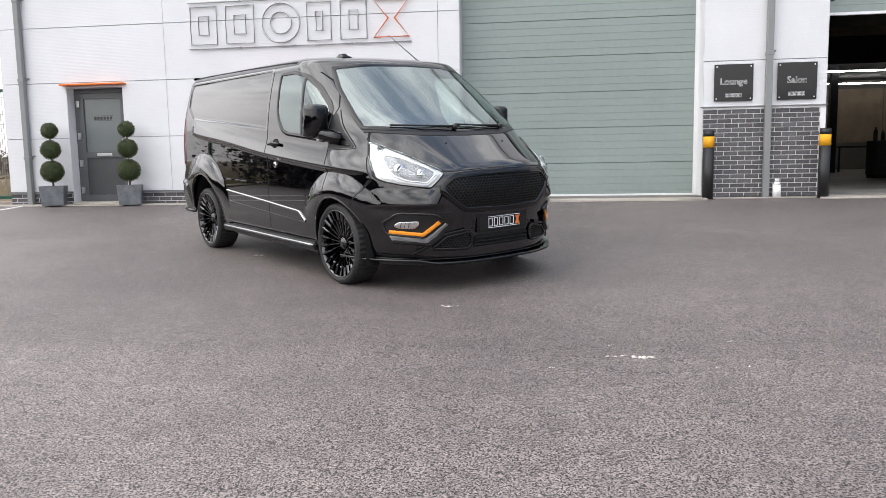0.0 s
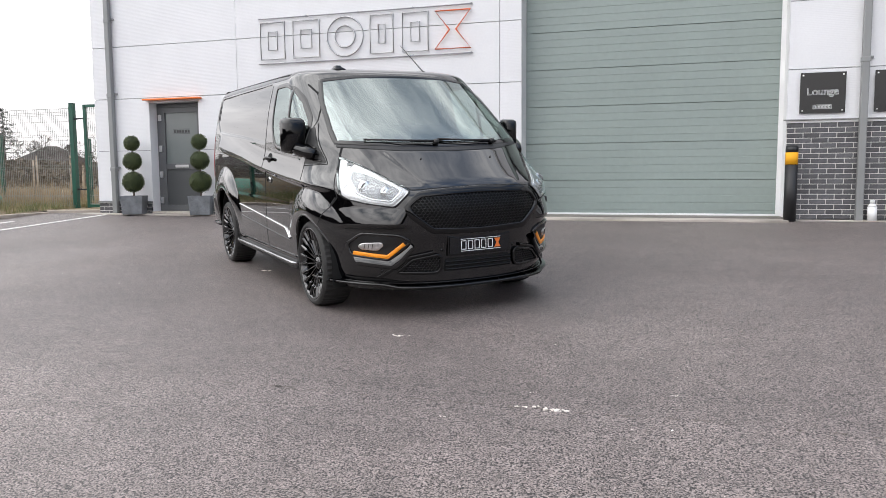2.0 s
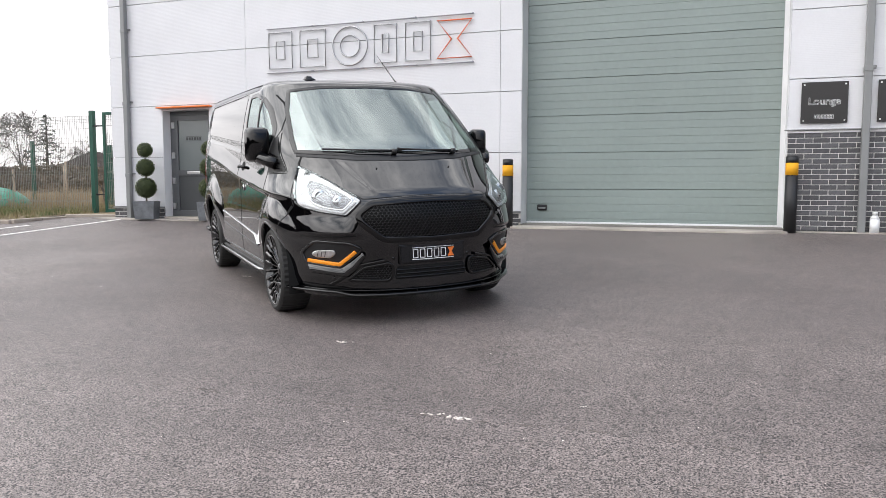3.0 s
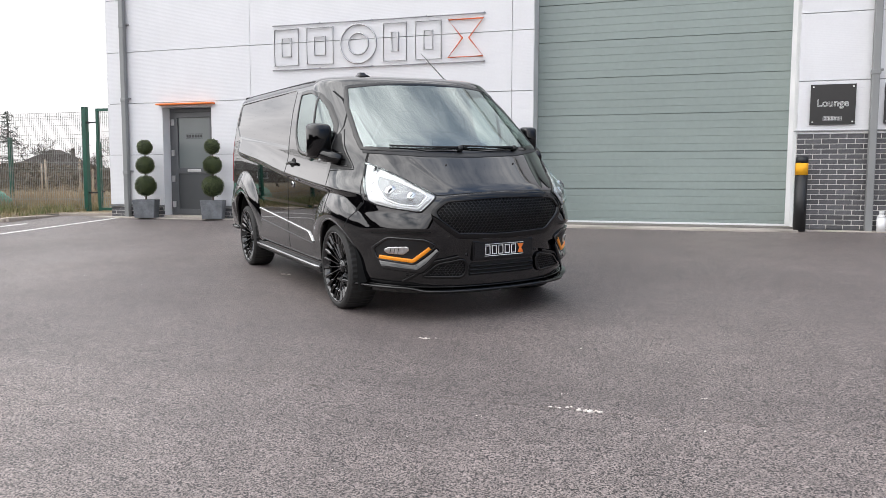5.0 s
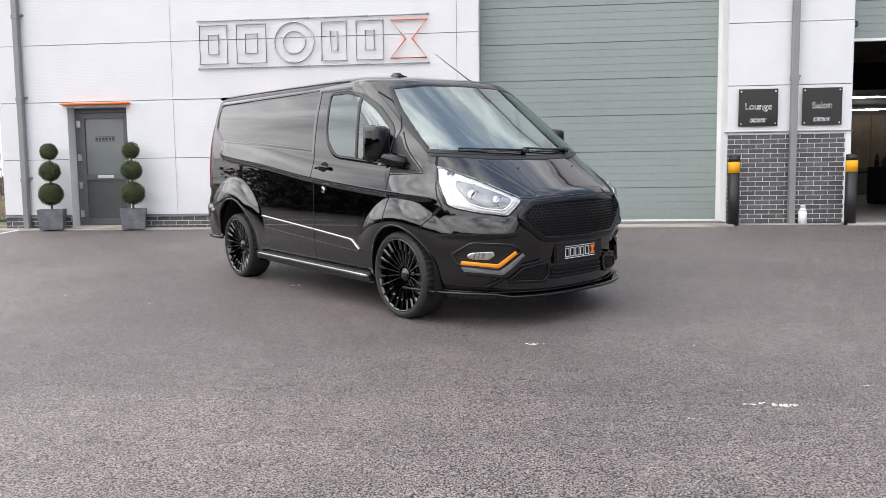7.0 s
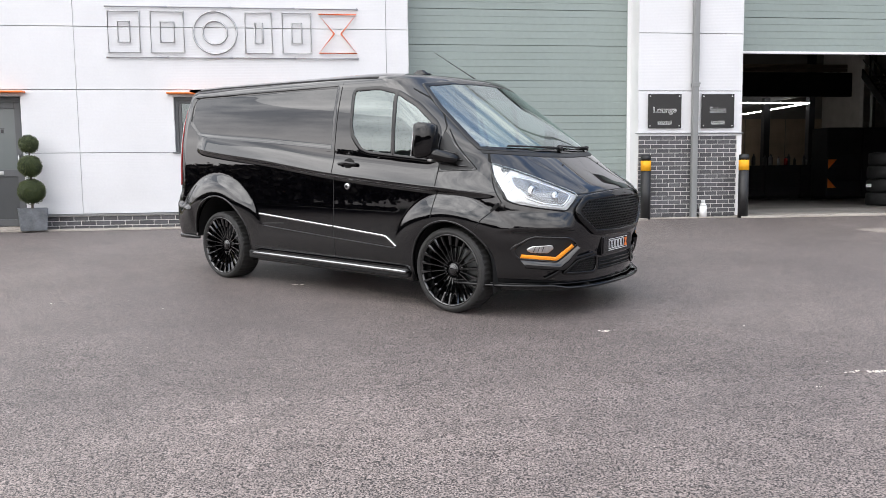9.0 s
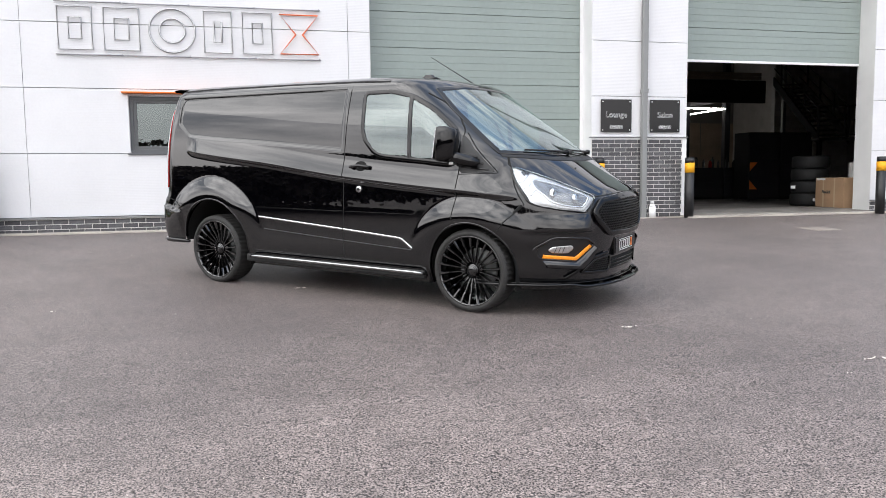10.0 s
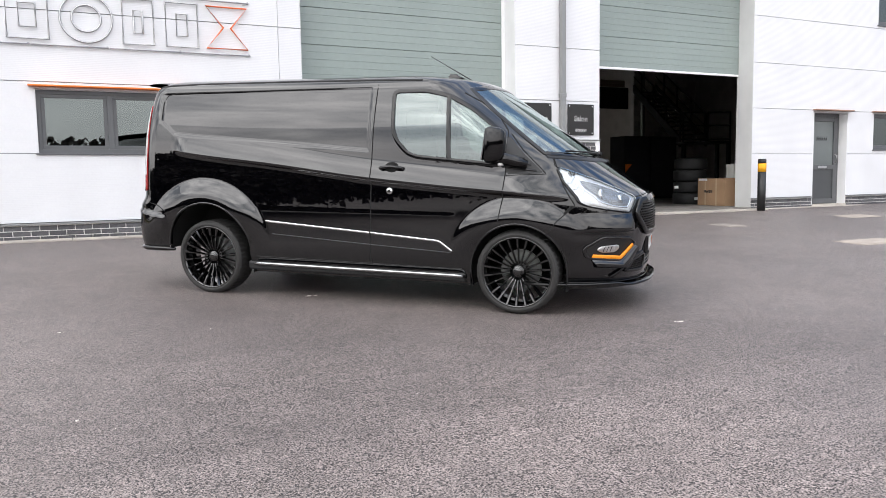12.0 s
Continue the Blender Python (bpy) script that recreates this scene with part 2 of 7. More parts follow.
def add_box(bm, x0, x1, y0, y1, z0, z1, bevel=0.0, m=None):
    r = bmesh.ops.create_cube(bm, size=1.0)
    vs = r["verts"]
    for v in vs:
        v.co = Vector(((x0 + x1) / 2 + v.co.x * (x1 - x0), (y0 + y1) / 2 + v.co.y * (y1 - y0), (z0 + z1) / 2 + v.co.z * (z1 - z0)))
    if bevel:
        es = list({e for v in vs for e in v.link_edges})
        out = bmesh.ops.bevel(bm, geom=es, offset=bevel, segments=2, affect="EDGES", profile=0.5)
        vs = list({v for f in out["faces"] for v in f.verts} | {v for v in vs if v.is_valid})
    if m is not None:
        bmesh.ops.transform(bm, matrix=m, verts=[v for v in vs if v.is_valid])
    return vs


def box(x0, x1, y0, y1, z0, z1, bevel=0.0):
    bm = bmesh.new()
    add_box(bm, x0, x1, y0, y1, z0, z1, bevel)
    return bm


def add_tube(bm, pts, r, seg=8, close=False):
    """A round bar along a chain of points."""
    pts = [Vector(p) for p in pts]
    n = len(pts)
    rings = []
    up = Vector((0.13, 0.21, 1)).normalized()
    for i, p in enumerate(pts):
        a = pts[i - 1] if (i > 0 or close) else p
        b = pts[(i + 1) % n] if (i < n - 1 or close) else p
        d = (b - a).normalized()
        if abs(d.dot(up)) > 0.95:
            up = Vector((1, 0.2, 0.1)).normalized()
        s = d.cross(up).normalized()
        q = s.cross(d).normalized()
        rr = r[i] if isinstance(r, (list, tuple)) else r
        rings.append([bm.verts.new(p + rr * (math.cos(k * 2 * math.pi / seg) * s + math.sin(k * 2 * math.pi / seg) * q)) for k in range(seg)])
    for i in range(n if close else n - 1):
        r0, r1 = rings[i], rings[(i + 1) % n]
        for k in range(seg):
            bm.faces.new((r0[k], r0[(k + 1) % seg], r1[(k + 1) % seg], r1[k]))
    if not close:
        bm.faces.new(list(reversed(rings[0])))
        bm.faces.new(rings[-1])
    return bm


def tube(pts, r, seg=8, close=False):
    return add_tube(bmesh.new(), pts, r, seg, close)


def add_cyl(bm, p, axis, r0, r1, h, seg=24):
    """A closed round frustum from p along the axis."""
    q = Vector((0, 0, 1)).rotation_difference(Vector(axis)).to_matrix().to_4x4()
    bmesh.ops.create_cone(bm, cap_ends=True, segments=seg, radius1=r0, radius2=r1, depth=h, matrix=Matrix.Translation(p) @ q @ Matrix.Translation((0, 0, h / 2)))
    return bm


def empty(name, m, label="", category="", group="", kind=""):
    e = new(name)
    e.matrix_world = m
    e.empty_display_size = 0.1
    return tagged(e, label, category, group, kind)


def grid_mesh(name, pts):
    """A mesh from a numpy grid of points (rows, columns, 3)."""
    r, c = pts.shape[:2]
    me = bpy.data.meshes.new(name)
    faces = [(i * c + j, i * c + j + 1, (i + 1) * c + j + 1, (i + 1) * c + j) for i in range(r - 1) for j in range(c - 1)]
    me.from_pydata(pts.reshape(-1, 3).tolist(), [], faces)
    return me


def ground_z(y, x=9.0):
    """The yard falls from the building; a slight hollow lies in it where the van's rear wheels stand."""
    d = 1.0 - math.hypot((x + 0.5) / 3.0, (y + 4.0) / 2.4)
    return (SLOPE * max(y, -30.0) if y < 0 else 0.0) - (0.026 * d * d * (3 - 2 * d) if d > 0 else 0.0)


# ---- ground ----
gx = np.array([-400, -200, -100, -60, -40, -30, -22, -16, -12, -8, *np.arange(-4, 3.1, 0.25), 4, 8, 12, 16, 22, 30, 45, 70, 120, 250, 400.0])
gy = np.array([-400, -200, -100, -60, -40, -30, -24, -18, -12, *np.arange(-6.5, -1.4, 0.25), -1, 0, 0.6, 3, 8, 14, 20, 35, 70, 150, 400.0])
gp = np.zeros((len(gy), len(gx), 3))
for i, y in enumerate(gy):
    for j, x in enumerate(gx):
        gp[i, j] = (x, y, ground_z(y, x) - (0.03 if y > 0 else 0.0))
ground = solid("ground", grid_mesh("ground", gp), M_ASPHALT)
tagged(ground, "worn grey asphalt yard with pale aggregate and faint stains", "ground", kind="structure")

# ---- building ----
WT = 0.45
TOP = 7.2
OPEN = [(-6.38, -5.28, 0.0, 2.12), (-2.96, -1.05, 1.21, 2.11), (0.85, 4.84, 0.0, 5.2), (6.74, 10.87, 0.0, 5.2), (12.83, 13.98, 0.0, 2.17), (14.92, 16.4, 1.31, 2.18), (14.96, 16.4, 4.265, 5.4)]
X0, X1 = -7.64, 22.6


def cut_rects(rects, holes):
    """Rectangles (x0, x1, z0, z1) less the holes."""
    out = list(rects)
    for hx0, hx1, hz0, hz1 in holes:
        nxt = []
        for x0, x1, z0, z1 in out:
            if hx1 <= x0 or hx0 >= x1 or hz1 <= z0 or hz0 >= z1:
                nxt.append((x0, x1, z0, z1))
                continue
            if hx0 > x0:
                nxt.append((x0, hx0, z0, z1))
            if hx1 < x1:
                nxt.append((hx1, x1, z0, z1))
            a, c = max(x0, hx0), min(x1, hx1)
            if hz0 > z0:
                nxt.append((a, c, z0, hz0))
            if hz1 < z1:
                nxt.append((a, c, hz1, z1))
        out = nxt
    return out


bm = bmesh.new()
for x0, x1, z0, z1 in cut_rects([(X0 + 0.01, X1, 0.0, TOP)], OPEN):
    add_box(bm, x0, x1, 0.035, WT, z0, z1)
wall = part("wall_front", bm, M_WALL_CORE)
tagged(wall, "white ribbed metal cladding wall of the industrial unit", "wall", kind="structure")
ROWS_Z = [0.235, 1.212, 2.208, 3.192, 4.19, 5.19, 6.19, TOP]
COLS_X = [X0, -4.43, 0.485, 0.85, 4.84, 6.74, 10.87, 15.6, X1]
holes = OPEN + [(4.84, 6.74, 0.0, 1.475)]
for i in range(len(ROWS_Z) - 1):
    for j in range(len(COLS_X) - 1):
        z0, z1 = ROWS_Z[i] + 0.005, ROWS_Z[i + 1] - 0.005
        x0, x1 = COLS_X[j] + (0.003 if j else 0), COLS_X[j + 1] - 0.003
        for a, c, e, f in cut_rects([(x0, x1, z0, z1)], holes):
            if c - a > 0.02 and f - e > 0.02:
                part("panel", box(a, c, 0.0, 0.033, e, f, 0.0025), M_CLAD, wall)
# the rest of the shell
bm = bmesh.new()
add_box(bm, X0 + 0.01, X0 + WT, WT, 21.2, 0.0, TOP)
part_side = tagged(part("wall_side", bm, M_CLAD), "white clad side wall of the unit", "wall", kind="structure")
tagged(part("wall_back", box(X0, X1, 21.2, 21.5, 0.0, TOP), M_CLAD), "clad rear wall of the unit", "wall", kind="structure")
tagged(part("wall_end", box(X1 - 0.3, X1, WT, 21.2, 0.0, TOP), M_CLAD), "clad end wall of the row of units", "wall", kind="structure")
tagged(part("roof", box(X0 - 0.1, X1 + 0.1, -0.1, 21.6, TOP, TOP + 0.25), M_TRIM), "flat grey roof edge of the units", "roof", kind="structure")
tagged(part("floor", box(X0 + 0.3, X1 - 0.3, 0.0, 21.2, -0.2, 0.035), M_FLOOR), "concrete workshop floor, its shade put into a darker grey", "floor", kind="structure")


def section_door(name, x0, x1, y, zb, label):
    """A sectional door: five-rib sections with a deeper joint between them and a white seal below."""
    d = empty(name, pose(x0, y, zb), label, "door", kind="structure")
    w = x1 - x0
    step = 0.606
    nsec = int((5.3 - zb) / step) + 1
    for s in range(nsec):
        bm = bmesh.new()
        z0 = (-0.03 if zb < 1 else 0.03) + s * step
        pr = [(0.02, z0 + 0.002), (0.0, z0 + 0.006)]
        for k in range(1, 5):
            zz = z0 + k * step / 5
            pr += [(0.0, zz - 0.009), (0.005, zz - 0.003), (0.005, zz + 0.001), (0.0, zz + 0.004)]
        pr += [(0.0, z0 + step - 0.006), (0.02, z0 + step - 0.002)]
        va = [bm.verts.new((0, y, z)) for y, z in pr]
        vb = [bm.verts.new((w, y, z)) for y, z in pr]
        for k in range(len(pr) - 1):
            bm.faces.new((va[k], vb[k], vb[k + 1], va[k + 1]))
        add_box(bm, 0, w, 0.021, 0.05, z0, z0 + step)
        part("section", bm, M_SHUTTER, d)
    part("bottom_seal", box(0, w, -0.006, 0.045, -0.005, 0.04, 0.004), M_TRIM_WHITE, d, "white bottom rail of the door")
    return d


sd1 = section_door("door_1", 0.86, 4.77, 0.37, 0.025, "closed sage green sectional door with horizontal ribs")
sd2 = section_door("door_2", 6.75, 10.862, 0.41, 2.93, "raised sage green sectional door above the open bay")
for d, dx in ((sd1, 0.27), (sd2, 0.12)):
    bm = box(dx - 0.085, dx + 0.085, -0.02, 0.0, 0.22, 0.32, 0.02)
    hb = part("handle", bm, M_BLACKPAINT, d, "black recessed lifting handle")
    part("grip", box(dx - 0.06, dx + 0.06, -0.035, -0.018, 0.25, 0.275, 0.006), M_PIPE, hb)

# jambs and trims
# the two grey reveals have the shade on them put into their colour
for q, mat, words in (((0.85, 0.856, 0.004, 0.445), M_TRIM, "metal reveal of the bay door, coloured grey for its shade"), ((4.834, 4.84, 0.004, 0.445), M_TRIM_WHITE, "white metal reveal of the bay door"), ((4.77, 4.834, 0.36, 0.445), M_TRIM_WHITE, "white metal door jamb"), ((6.74, 6.746, 0.004, 0.445), M_TRIM_WHITE, "white metal reveal of the open bay"), ((10.864, 10.87, 0.004, 0.445), M_TRIM, "metal reveal of the open bay, coloured grey for its shade")):
    tagged(part("trim", box(*q, 0.0, 5.2), mat), words, "trim", kind="structure")
tagged(part("trim", box(6.66, 6.745, -0.015, 0.29, 0.02, 1.44, 0.004), M_TRIM_WHITE), "white corner flashing beside the brick pier", "trim", kind="structure")
tagged(part("trim", box(4.80, 6.76, -0.05, 0.03, 1.465, 1.482, 0.003), M_PIPE), "grey drip flashing above the brick pier", "trim", kind="structure")
tagged(part("trim", box(4.84, 6.74, -0.02, 0.03, 1.43, 1.463, 0.003), M_TRIM_WHITE), "white strip above the brick pier", "trim", kind="structure")
for a, c in ((X0, -6.40), (-5.26, 0.85), (10.88, 12.82), (14.0, X1)):
    tagged(part("trim", box(a, c, -0.045, 0.03, 0.205, 0.228, 0.003), M_PIPE), "grey drip ledge above the brick plinth", "trim", kind="structure")

# ---- the van ----
M_VAN = material("black_gloss_paint", (0.0006, 0.0006, 0.001), 0.015, spec=0.5, coat=0.55)
M_VAN.node_tree.nodes["Principled BSDF"].inputs["IOR"].default_value = 1.52
M_VANTRIM = material("black_textured_plastic", (0.008, 0.008, 0.0085), 0.5, bump=0.0006, bump_scale=300)
M_GLOSSBLK = material("gloss_black_plastic", (0.0012, 0.0012, 0.0015), 0.06, spec=0.45)
M_SEAM = material("dark_panel_gap", (0.003, 0.003, 0.003), 0.9)
M_RUBBER = material("tyre_rubber", (0.018, 0.0175, 0.017), 0.7, vary=0.2, scale=8, fine=0.2, fine_scale=120, bump=0.001, bump_scale=150)
M_RIM = material("gloss_black_alloy", (0.0012, 0.0012, 0.0014), 0.06, 0.0, spec=0.5, coat=0.5)
M_RIM.node_tree.nodes["Principled BSDF"].inputs["IOR"].default_value = 1.65
M_CHROME = material("bright_trim", (0.66, 0.665, 0.67), 0.2, 1.0)
M_BAR = material("polished_side_bar", (0.34, 0.345, 0.35), 0.22, 1.0)
M_DIMBAR = material("dull_dark_strip", (0.07, 0.07, 0.075), 0.35, 1.0)
M_GRILLE = material("satin_black_mesh", (0.006, 0.006, 0.0065), 0.3, spec=0.5)
M_SMOKED = material("smoked_reflector", (0.22, 0.22, 0.225), 0.28, 0.85, vary=0.4, scale=20, bump=0.003, bump_scale=30)
M_LENSBACK = material("silver_reflector", (0.56, 0.555, 0.55), 0.28, 0.8, vary=0.25, scale=18, bump=0.008, bump_scale=26)
M_LENS_WHITE = material("pale_lamp_body", (0.50, 0.495, 0.49), 0.3, 0.3)
M_LENSGLASS = glass_material("clear_lamp_cover", (0.93, 0.94, 0.95), 0.0, 0.0)
M_VANGLASS = glass_material("green_tinted_glass", (0.52, 0.60, 0.56), 0.0, 0.20)
M_SIDEGLASS = glass_material("side_glass", (0.50, 0.58, 0.54), 0.0, 0.10)
M_RED = material("red_lamp_lens", (0.35, 0.02, 0.02), 0.15, coat=0.5)
M_VANORANGE = material("orange_strip", (0.90, 0.30, 0.02), 0.3)
M_CABIN = material("dark_grey_trim", (0.035, 0.035, 0.037), 0.8, vary=0.2, scale=10)
M_MIRROR = material("mirror_glass", (0.8, 0.82, 0.84), 0.02, 1.0)

nv = Vector((0, -SLOPE, 1)).normalized()
hv = Vector((math.cos(radians(-44.65)), math.sin(radians(-44.65)), 0))
hv = (hv - nv * hv.dot(nv)).normalized()
lv = nv.cross(hv)
VAN = Matrix(((hv.x, lv.x, nv.x, 1.269), (hv.y, lv.y, nv.y, -6.310), (hv.z, lv.z, nv.z, -0.2808), (0, 0, 0, 1)))
van = empty("van", VAN, "glossy black panel van with black multi-spoke wheels, parked on the asphalt", "van")

# centre line of the nose, half width and tail, by height
NOSE_Z = [0.20, 0.26, 0.45, 0.62, 0.76, 0.86, 0.90, 0.93, 0.97, 1.02, 1.10, 1.18, 1.245, 1.30, 1.50, 1.70, 1.80, 1.855, 1.89, 1.907, 1.92, 1.93]
NOSE_X = [0.90, 0.918, 0.925, 0.950, 0.960, 0.945, 0.932, 0.912, 0.858, 0.78, 0.655, 0.535, 0.44, 0.365, 0.075, -0.215, -0.36, -0.44, -0.60, -0.80, -1.15, -1.7]
HALF_Z = [0.20, 0.28, 0.36, 0.50, 0.70, 0.90, 1.02, 1.10, 1.20, 1.30, 1.45, 1.60, 1.73, 1.80, 1.842, 1.868, 1.89, 1.907, 1.92, 1.93]
HALF_W = [0.90, 0.938, 0.960, 0.971, 0.9705, 0.9675, 0.9645, 0.961, 0.954, 0.945, 0.925, 0.898, 0.866, 0.845, 0.815, 0.78, 0.72, 0.63, 0.48, 0.25]
TAIL_Z = [0.20, 0.30, 0.45, 0.75, 0.85, 1.3, 1.7, 1.84, 1.89, 1.907, 1.92, 1.93]
TAIL_X = [-3.68, -3.74, -3.78, -3.78, -3.73, -3.71, -3.66, -3.62, -3.56, -3.45, -3.2, -2.7]
DEEP_Z, DEEP_D = [0.2, 1.02, 1.13, 1.25, 1.5, 1.8, 1.93], [0.90, 0.90, 0.82, 0.66, 0.55, 0.42, 0.30]
EXP_A = 2.67
WHEEL_X, WHEEL_Z = (0.0, -2.845), (0.332, 0.314)


def cubic(xs, ys):
    """A smooth monotone curve through the given stations."""
    xs, ys = np.array(xs, float), np.array(ys, float)
    d = np.diff(ys) / np.diff(xs)
    m = np.concatenate(([d[0]], np.where(d[:-1] * d[1:] > 0, 2 * d[:-1] * d[1:] / np.where(d[:-1] + d[1:] == 0, 1, d[:-1] + d[1:]), 0), [d[-1]]))

    def f(x):
        x = np.clip(np.asarray(x, float), xs[0], xs[-1])
        i = np.clip(np.searchsorted(xs, x) - 1, 0, len(xs) - 2)
        h = xs[i + 1] - xs[i]
        t = (x - xs[i]) / h
        return (2 * t**3 - 3 * t**2 + 1) * ys[i] + (t**3 - 2 * t**2 + t) * h * m[i] + (-2 * t**3 + 3 * t**2) * ys[i + 1] + (t**3 - t**2) * h * m[i + 1]

    return f


nose_of, half_of, tail_of, deep_of = cubic(NOSE_Z, NOSE_X), cubic(HALF_Z, HALF_W), cubic(TAIL_Z, TAIL_X), cubic(DEEP_Z, DEEP_D)


def ease(t):
    t = np.clip(t, 0, 1)
    return t * t * (3 - 2 * t)


SHOULDER = cubic([-3.3, -3.15, -2.14, -1.25, 0.0, 0.5], [1.30, 1.262, 1.155, 1.05, 0.955, 0.93])
PANEL_LOW = cubic([-3.4, -3.2, -2.2, -1.25], [1.43, 1.40, 1.33, 1.262])


def relief(x, z):
    """How far the flank stands out: shoulder crease, wheel flares, sunken load panel and lower door panel."""
    x, z = np.asarray(x, float), np.asarray(z, float)
    zs = SHOULDER(x)
    a = ease((x + 3.25) / 0.2) * (1 - ease((x + 0.10) / 0.62))
    up = np.clip(1 - (z - zs) / 0.17, 0, 1) ** 1.4
    low = 1 - ease((zs - z) / 0.04)
    out = 0.036 * a * np.where(z > zs, up, low)
    for wx, ro, amp in ((WHEEL_X[0], 0.595, 0.050), (-2.878, 0.690, 0.056)):
        r = np.hypot((x - wx) / 1.0, z - 0.33)
        out = out + amp * (1 - np.clip((r - ro + 0.19) / 0.19, 0, 1) ** 1.7) * ease((z - 0.42) / 0.35)
    # sunken load panel
    e = 0.016
    s = ease((x + 3.36 - 0.0 * z) / e) * ease((-1.27 - x) / e) * ease((1.80 - z + 0.008 * (x + 2)) / e) * ease((z - PANEL_LOW(x)) / 0.03)
    s = s * ease(((x + 3.36) + (z - 1.53) * 1.25) / e)
    out = out - 0.010 * s
    # ledge of the rear bumper
    out = out + 0.020 * ease((-3.25 - x) / 0.08) * ease((0.672 + 0.16 * (-3.25 - x) - z) / 0.018) * ease((z - 0.34) / 0.25)
    # lower panel of the doors
    lowp = ease((x + 2.42) / 0.05) * ease((-0.50 - x) / 0.05) * ease((0.79 - 0.0 * x - z) / 0.03) * ease((z - 0.36) / 0.03)
    out = out + 0.0014 * lowp
    return out


def bulge(y, z):
    """Raised middle of the bonnet and swollen cheeks of the bumper."""
    y, z = np.abs(np.asarray(y, float)), np.asarray(z, float)
    bonnet = 0.015 * ease((0.43 + (z - 0.97) * 0.56 - y) / 0.045) * ease((z - 0.925) / 0.05) * (1 - ease((z - 1.19) / 0.035))
    # the bumper's cheeks swell out under the headlamps and fold in above the fog lamps
    cheek = ease((y - 0.50) / 0.16) * (1 - ease((y - 0.88) / 0.07))
    swell = np.where(z > 0.675, 1 - np.clip((z - 0.672) / 0.125, 0, 1) ** 1.2, 0.25 + 0.75 * ease((z - 0.640) / 0.035)) * ease((z - 0.50) / 0.10)
    return bonnet + 0.046 * cheek * swell


def flank(x, z, off=0.0, side=-1):
    """A point of the flank at x and z, off metres proud."""
    x, z = np.asarray(x, float), np.asarray(z, float)
    w, xf, d = half_of(z), nose_of(z), deep_of(z)
    u = np.clip((x - (xf - d)) / d, 0, 1)
    t = np.power(np.clip(1 - u * u, 0, 1), 1 / EXP_A)
    xr = tail_of(z)
    v = np.clip(((xr + 0.30) - x) / 0.30, 0, 1)
    t = t * np.power(np.clip(1 - v**2.4, 0, 1), 0.30)
    return np.stack([x, side * (w * t + relief(x, z) * ease((t - 0.70) / 0.25) + off), z], -1)


def face(y, z, off=0.0):
    """A point of the nose, bonnet or windscreen at y and z, off metres proud."""
    y, z = np.asarray(y, float), np.asarray(z, float)
    w, xf, d = half_of(z), nose_of(z), deep_of(z)
    t = np.clip(np.abs(y) / w, 0, 0.9995)
    x = xf - d * (1 - np.sqrt(1 - t**EXP_A))
    # outward (the bulge is added to the place alone) direction by differences
    h = 1e-3
    t2 = np.clip(np.abs(y + h) / w, 0, 0.9995)
    dxdy = (xf - d * (1 - np.sqrt(1 - t2**EXP_A)) - x) / h
    w2, xf2, d2 = half_of(z + h), nose_of(z + h), deep_of(z + h)
    t3 = np.clip(np.abs(y) / w2, 0, 0.9995)
    dxdz = (xf2 - d2 * (1 - np.sqrt(1 - t3**EXP_A)) - x) / h
    n = np.stack([np.ones_like(x), -dxdy, -dxdz], -1)
    n = n / np.linalg.norm(n, axis=-1, keepdims=True)
    return np.stack([x + bulge(y, z), y, z], -1) + off * n


def resample(pts, n, close=True):
    p = np.array(pts, float)
    if close:
        p = np.vstack([p, p[:1]])
    s = np.concatenate([[0], np.cumsum(np.linalg.norm(np.diff(p, axis=0), axis=1))])
    q = np.linspace(0, s[-1], n + 1 if close else n)
    out = np.stack([np.interp(q, s, p[:, k]) for k in range(p.shape[1])], -1)
    return out[:-1] if close else out


def rounded(pts, r=0.03, steps=5):
    """A closed outline with its corners rounded."""
    p = [Vector(q) for q in pts]
    out = []
    for i, b in enumerate(p):
        a, c = p[i - 1], p[(i + 1) % len(p)]
        k = min(r, (a - b).length * 0.45, (c - b).length * 0.45)
        s, e = b + (a - b).normalized() * k, b + (c - b).normalized() * k
        for j in range(steps + 1):
            t = j / steps
            out.append(tuple((1 - t) ** 2 * s + 2 * t * (1 - t) * b + t * t * e))
    return out


def patch_mesh(name, outline, fn, off, n=72, rings=10, thick=0.0):
    """A skin laid on the body inside a flat outline; with thick, a rim down to the body."""
    o = resample(outline, n)
    c = o.mean(0)
    rows = [c + (o - c) * k / rings for k in range(1, rings + 1)]
    pts = [fn(c[0], c[1], off).tolist()]
    for r in rows:
        pts += fn(r[:, 0], r[:, 1], off).tolist()
    faces = [(0, 1 + j, 1 + (j + 1) % n) for j in range(n)]
    for k in range(rings - 1):
        b0, b1 = 1 + k * n, 1 + (k + 1) * n
        faces += [(b0 + j, b1 + j, b1 + (j + 1) % n, b0 + (j + 1) % n) for j in range(n)]
    if thick:
        b0 = 1 + (rings - 1) * n
        b1 = len(pts)
        pts += fn(o[:, 0], o[:, 1], off - thick).tolist()
        faces += [(b0 + j, b1 + j, b1 + (j + 1) % n, b0 + (j + 1) % n) for j in range(n)]
    me = bpy.data.meshes.new(name)
    me.from_pydata(pts, [], faces)
    bm = bmesh.new()
    bm.from_mesh(me)
    bmesh.ops.recalc_face_normals(bm, faces=bm.faces)
    bm.to_mesh(me)
    bm.free()
    return me


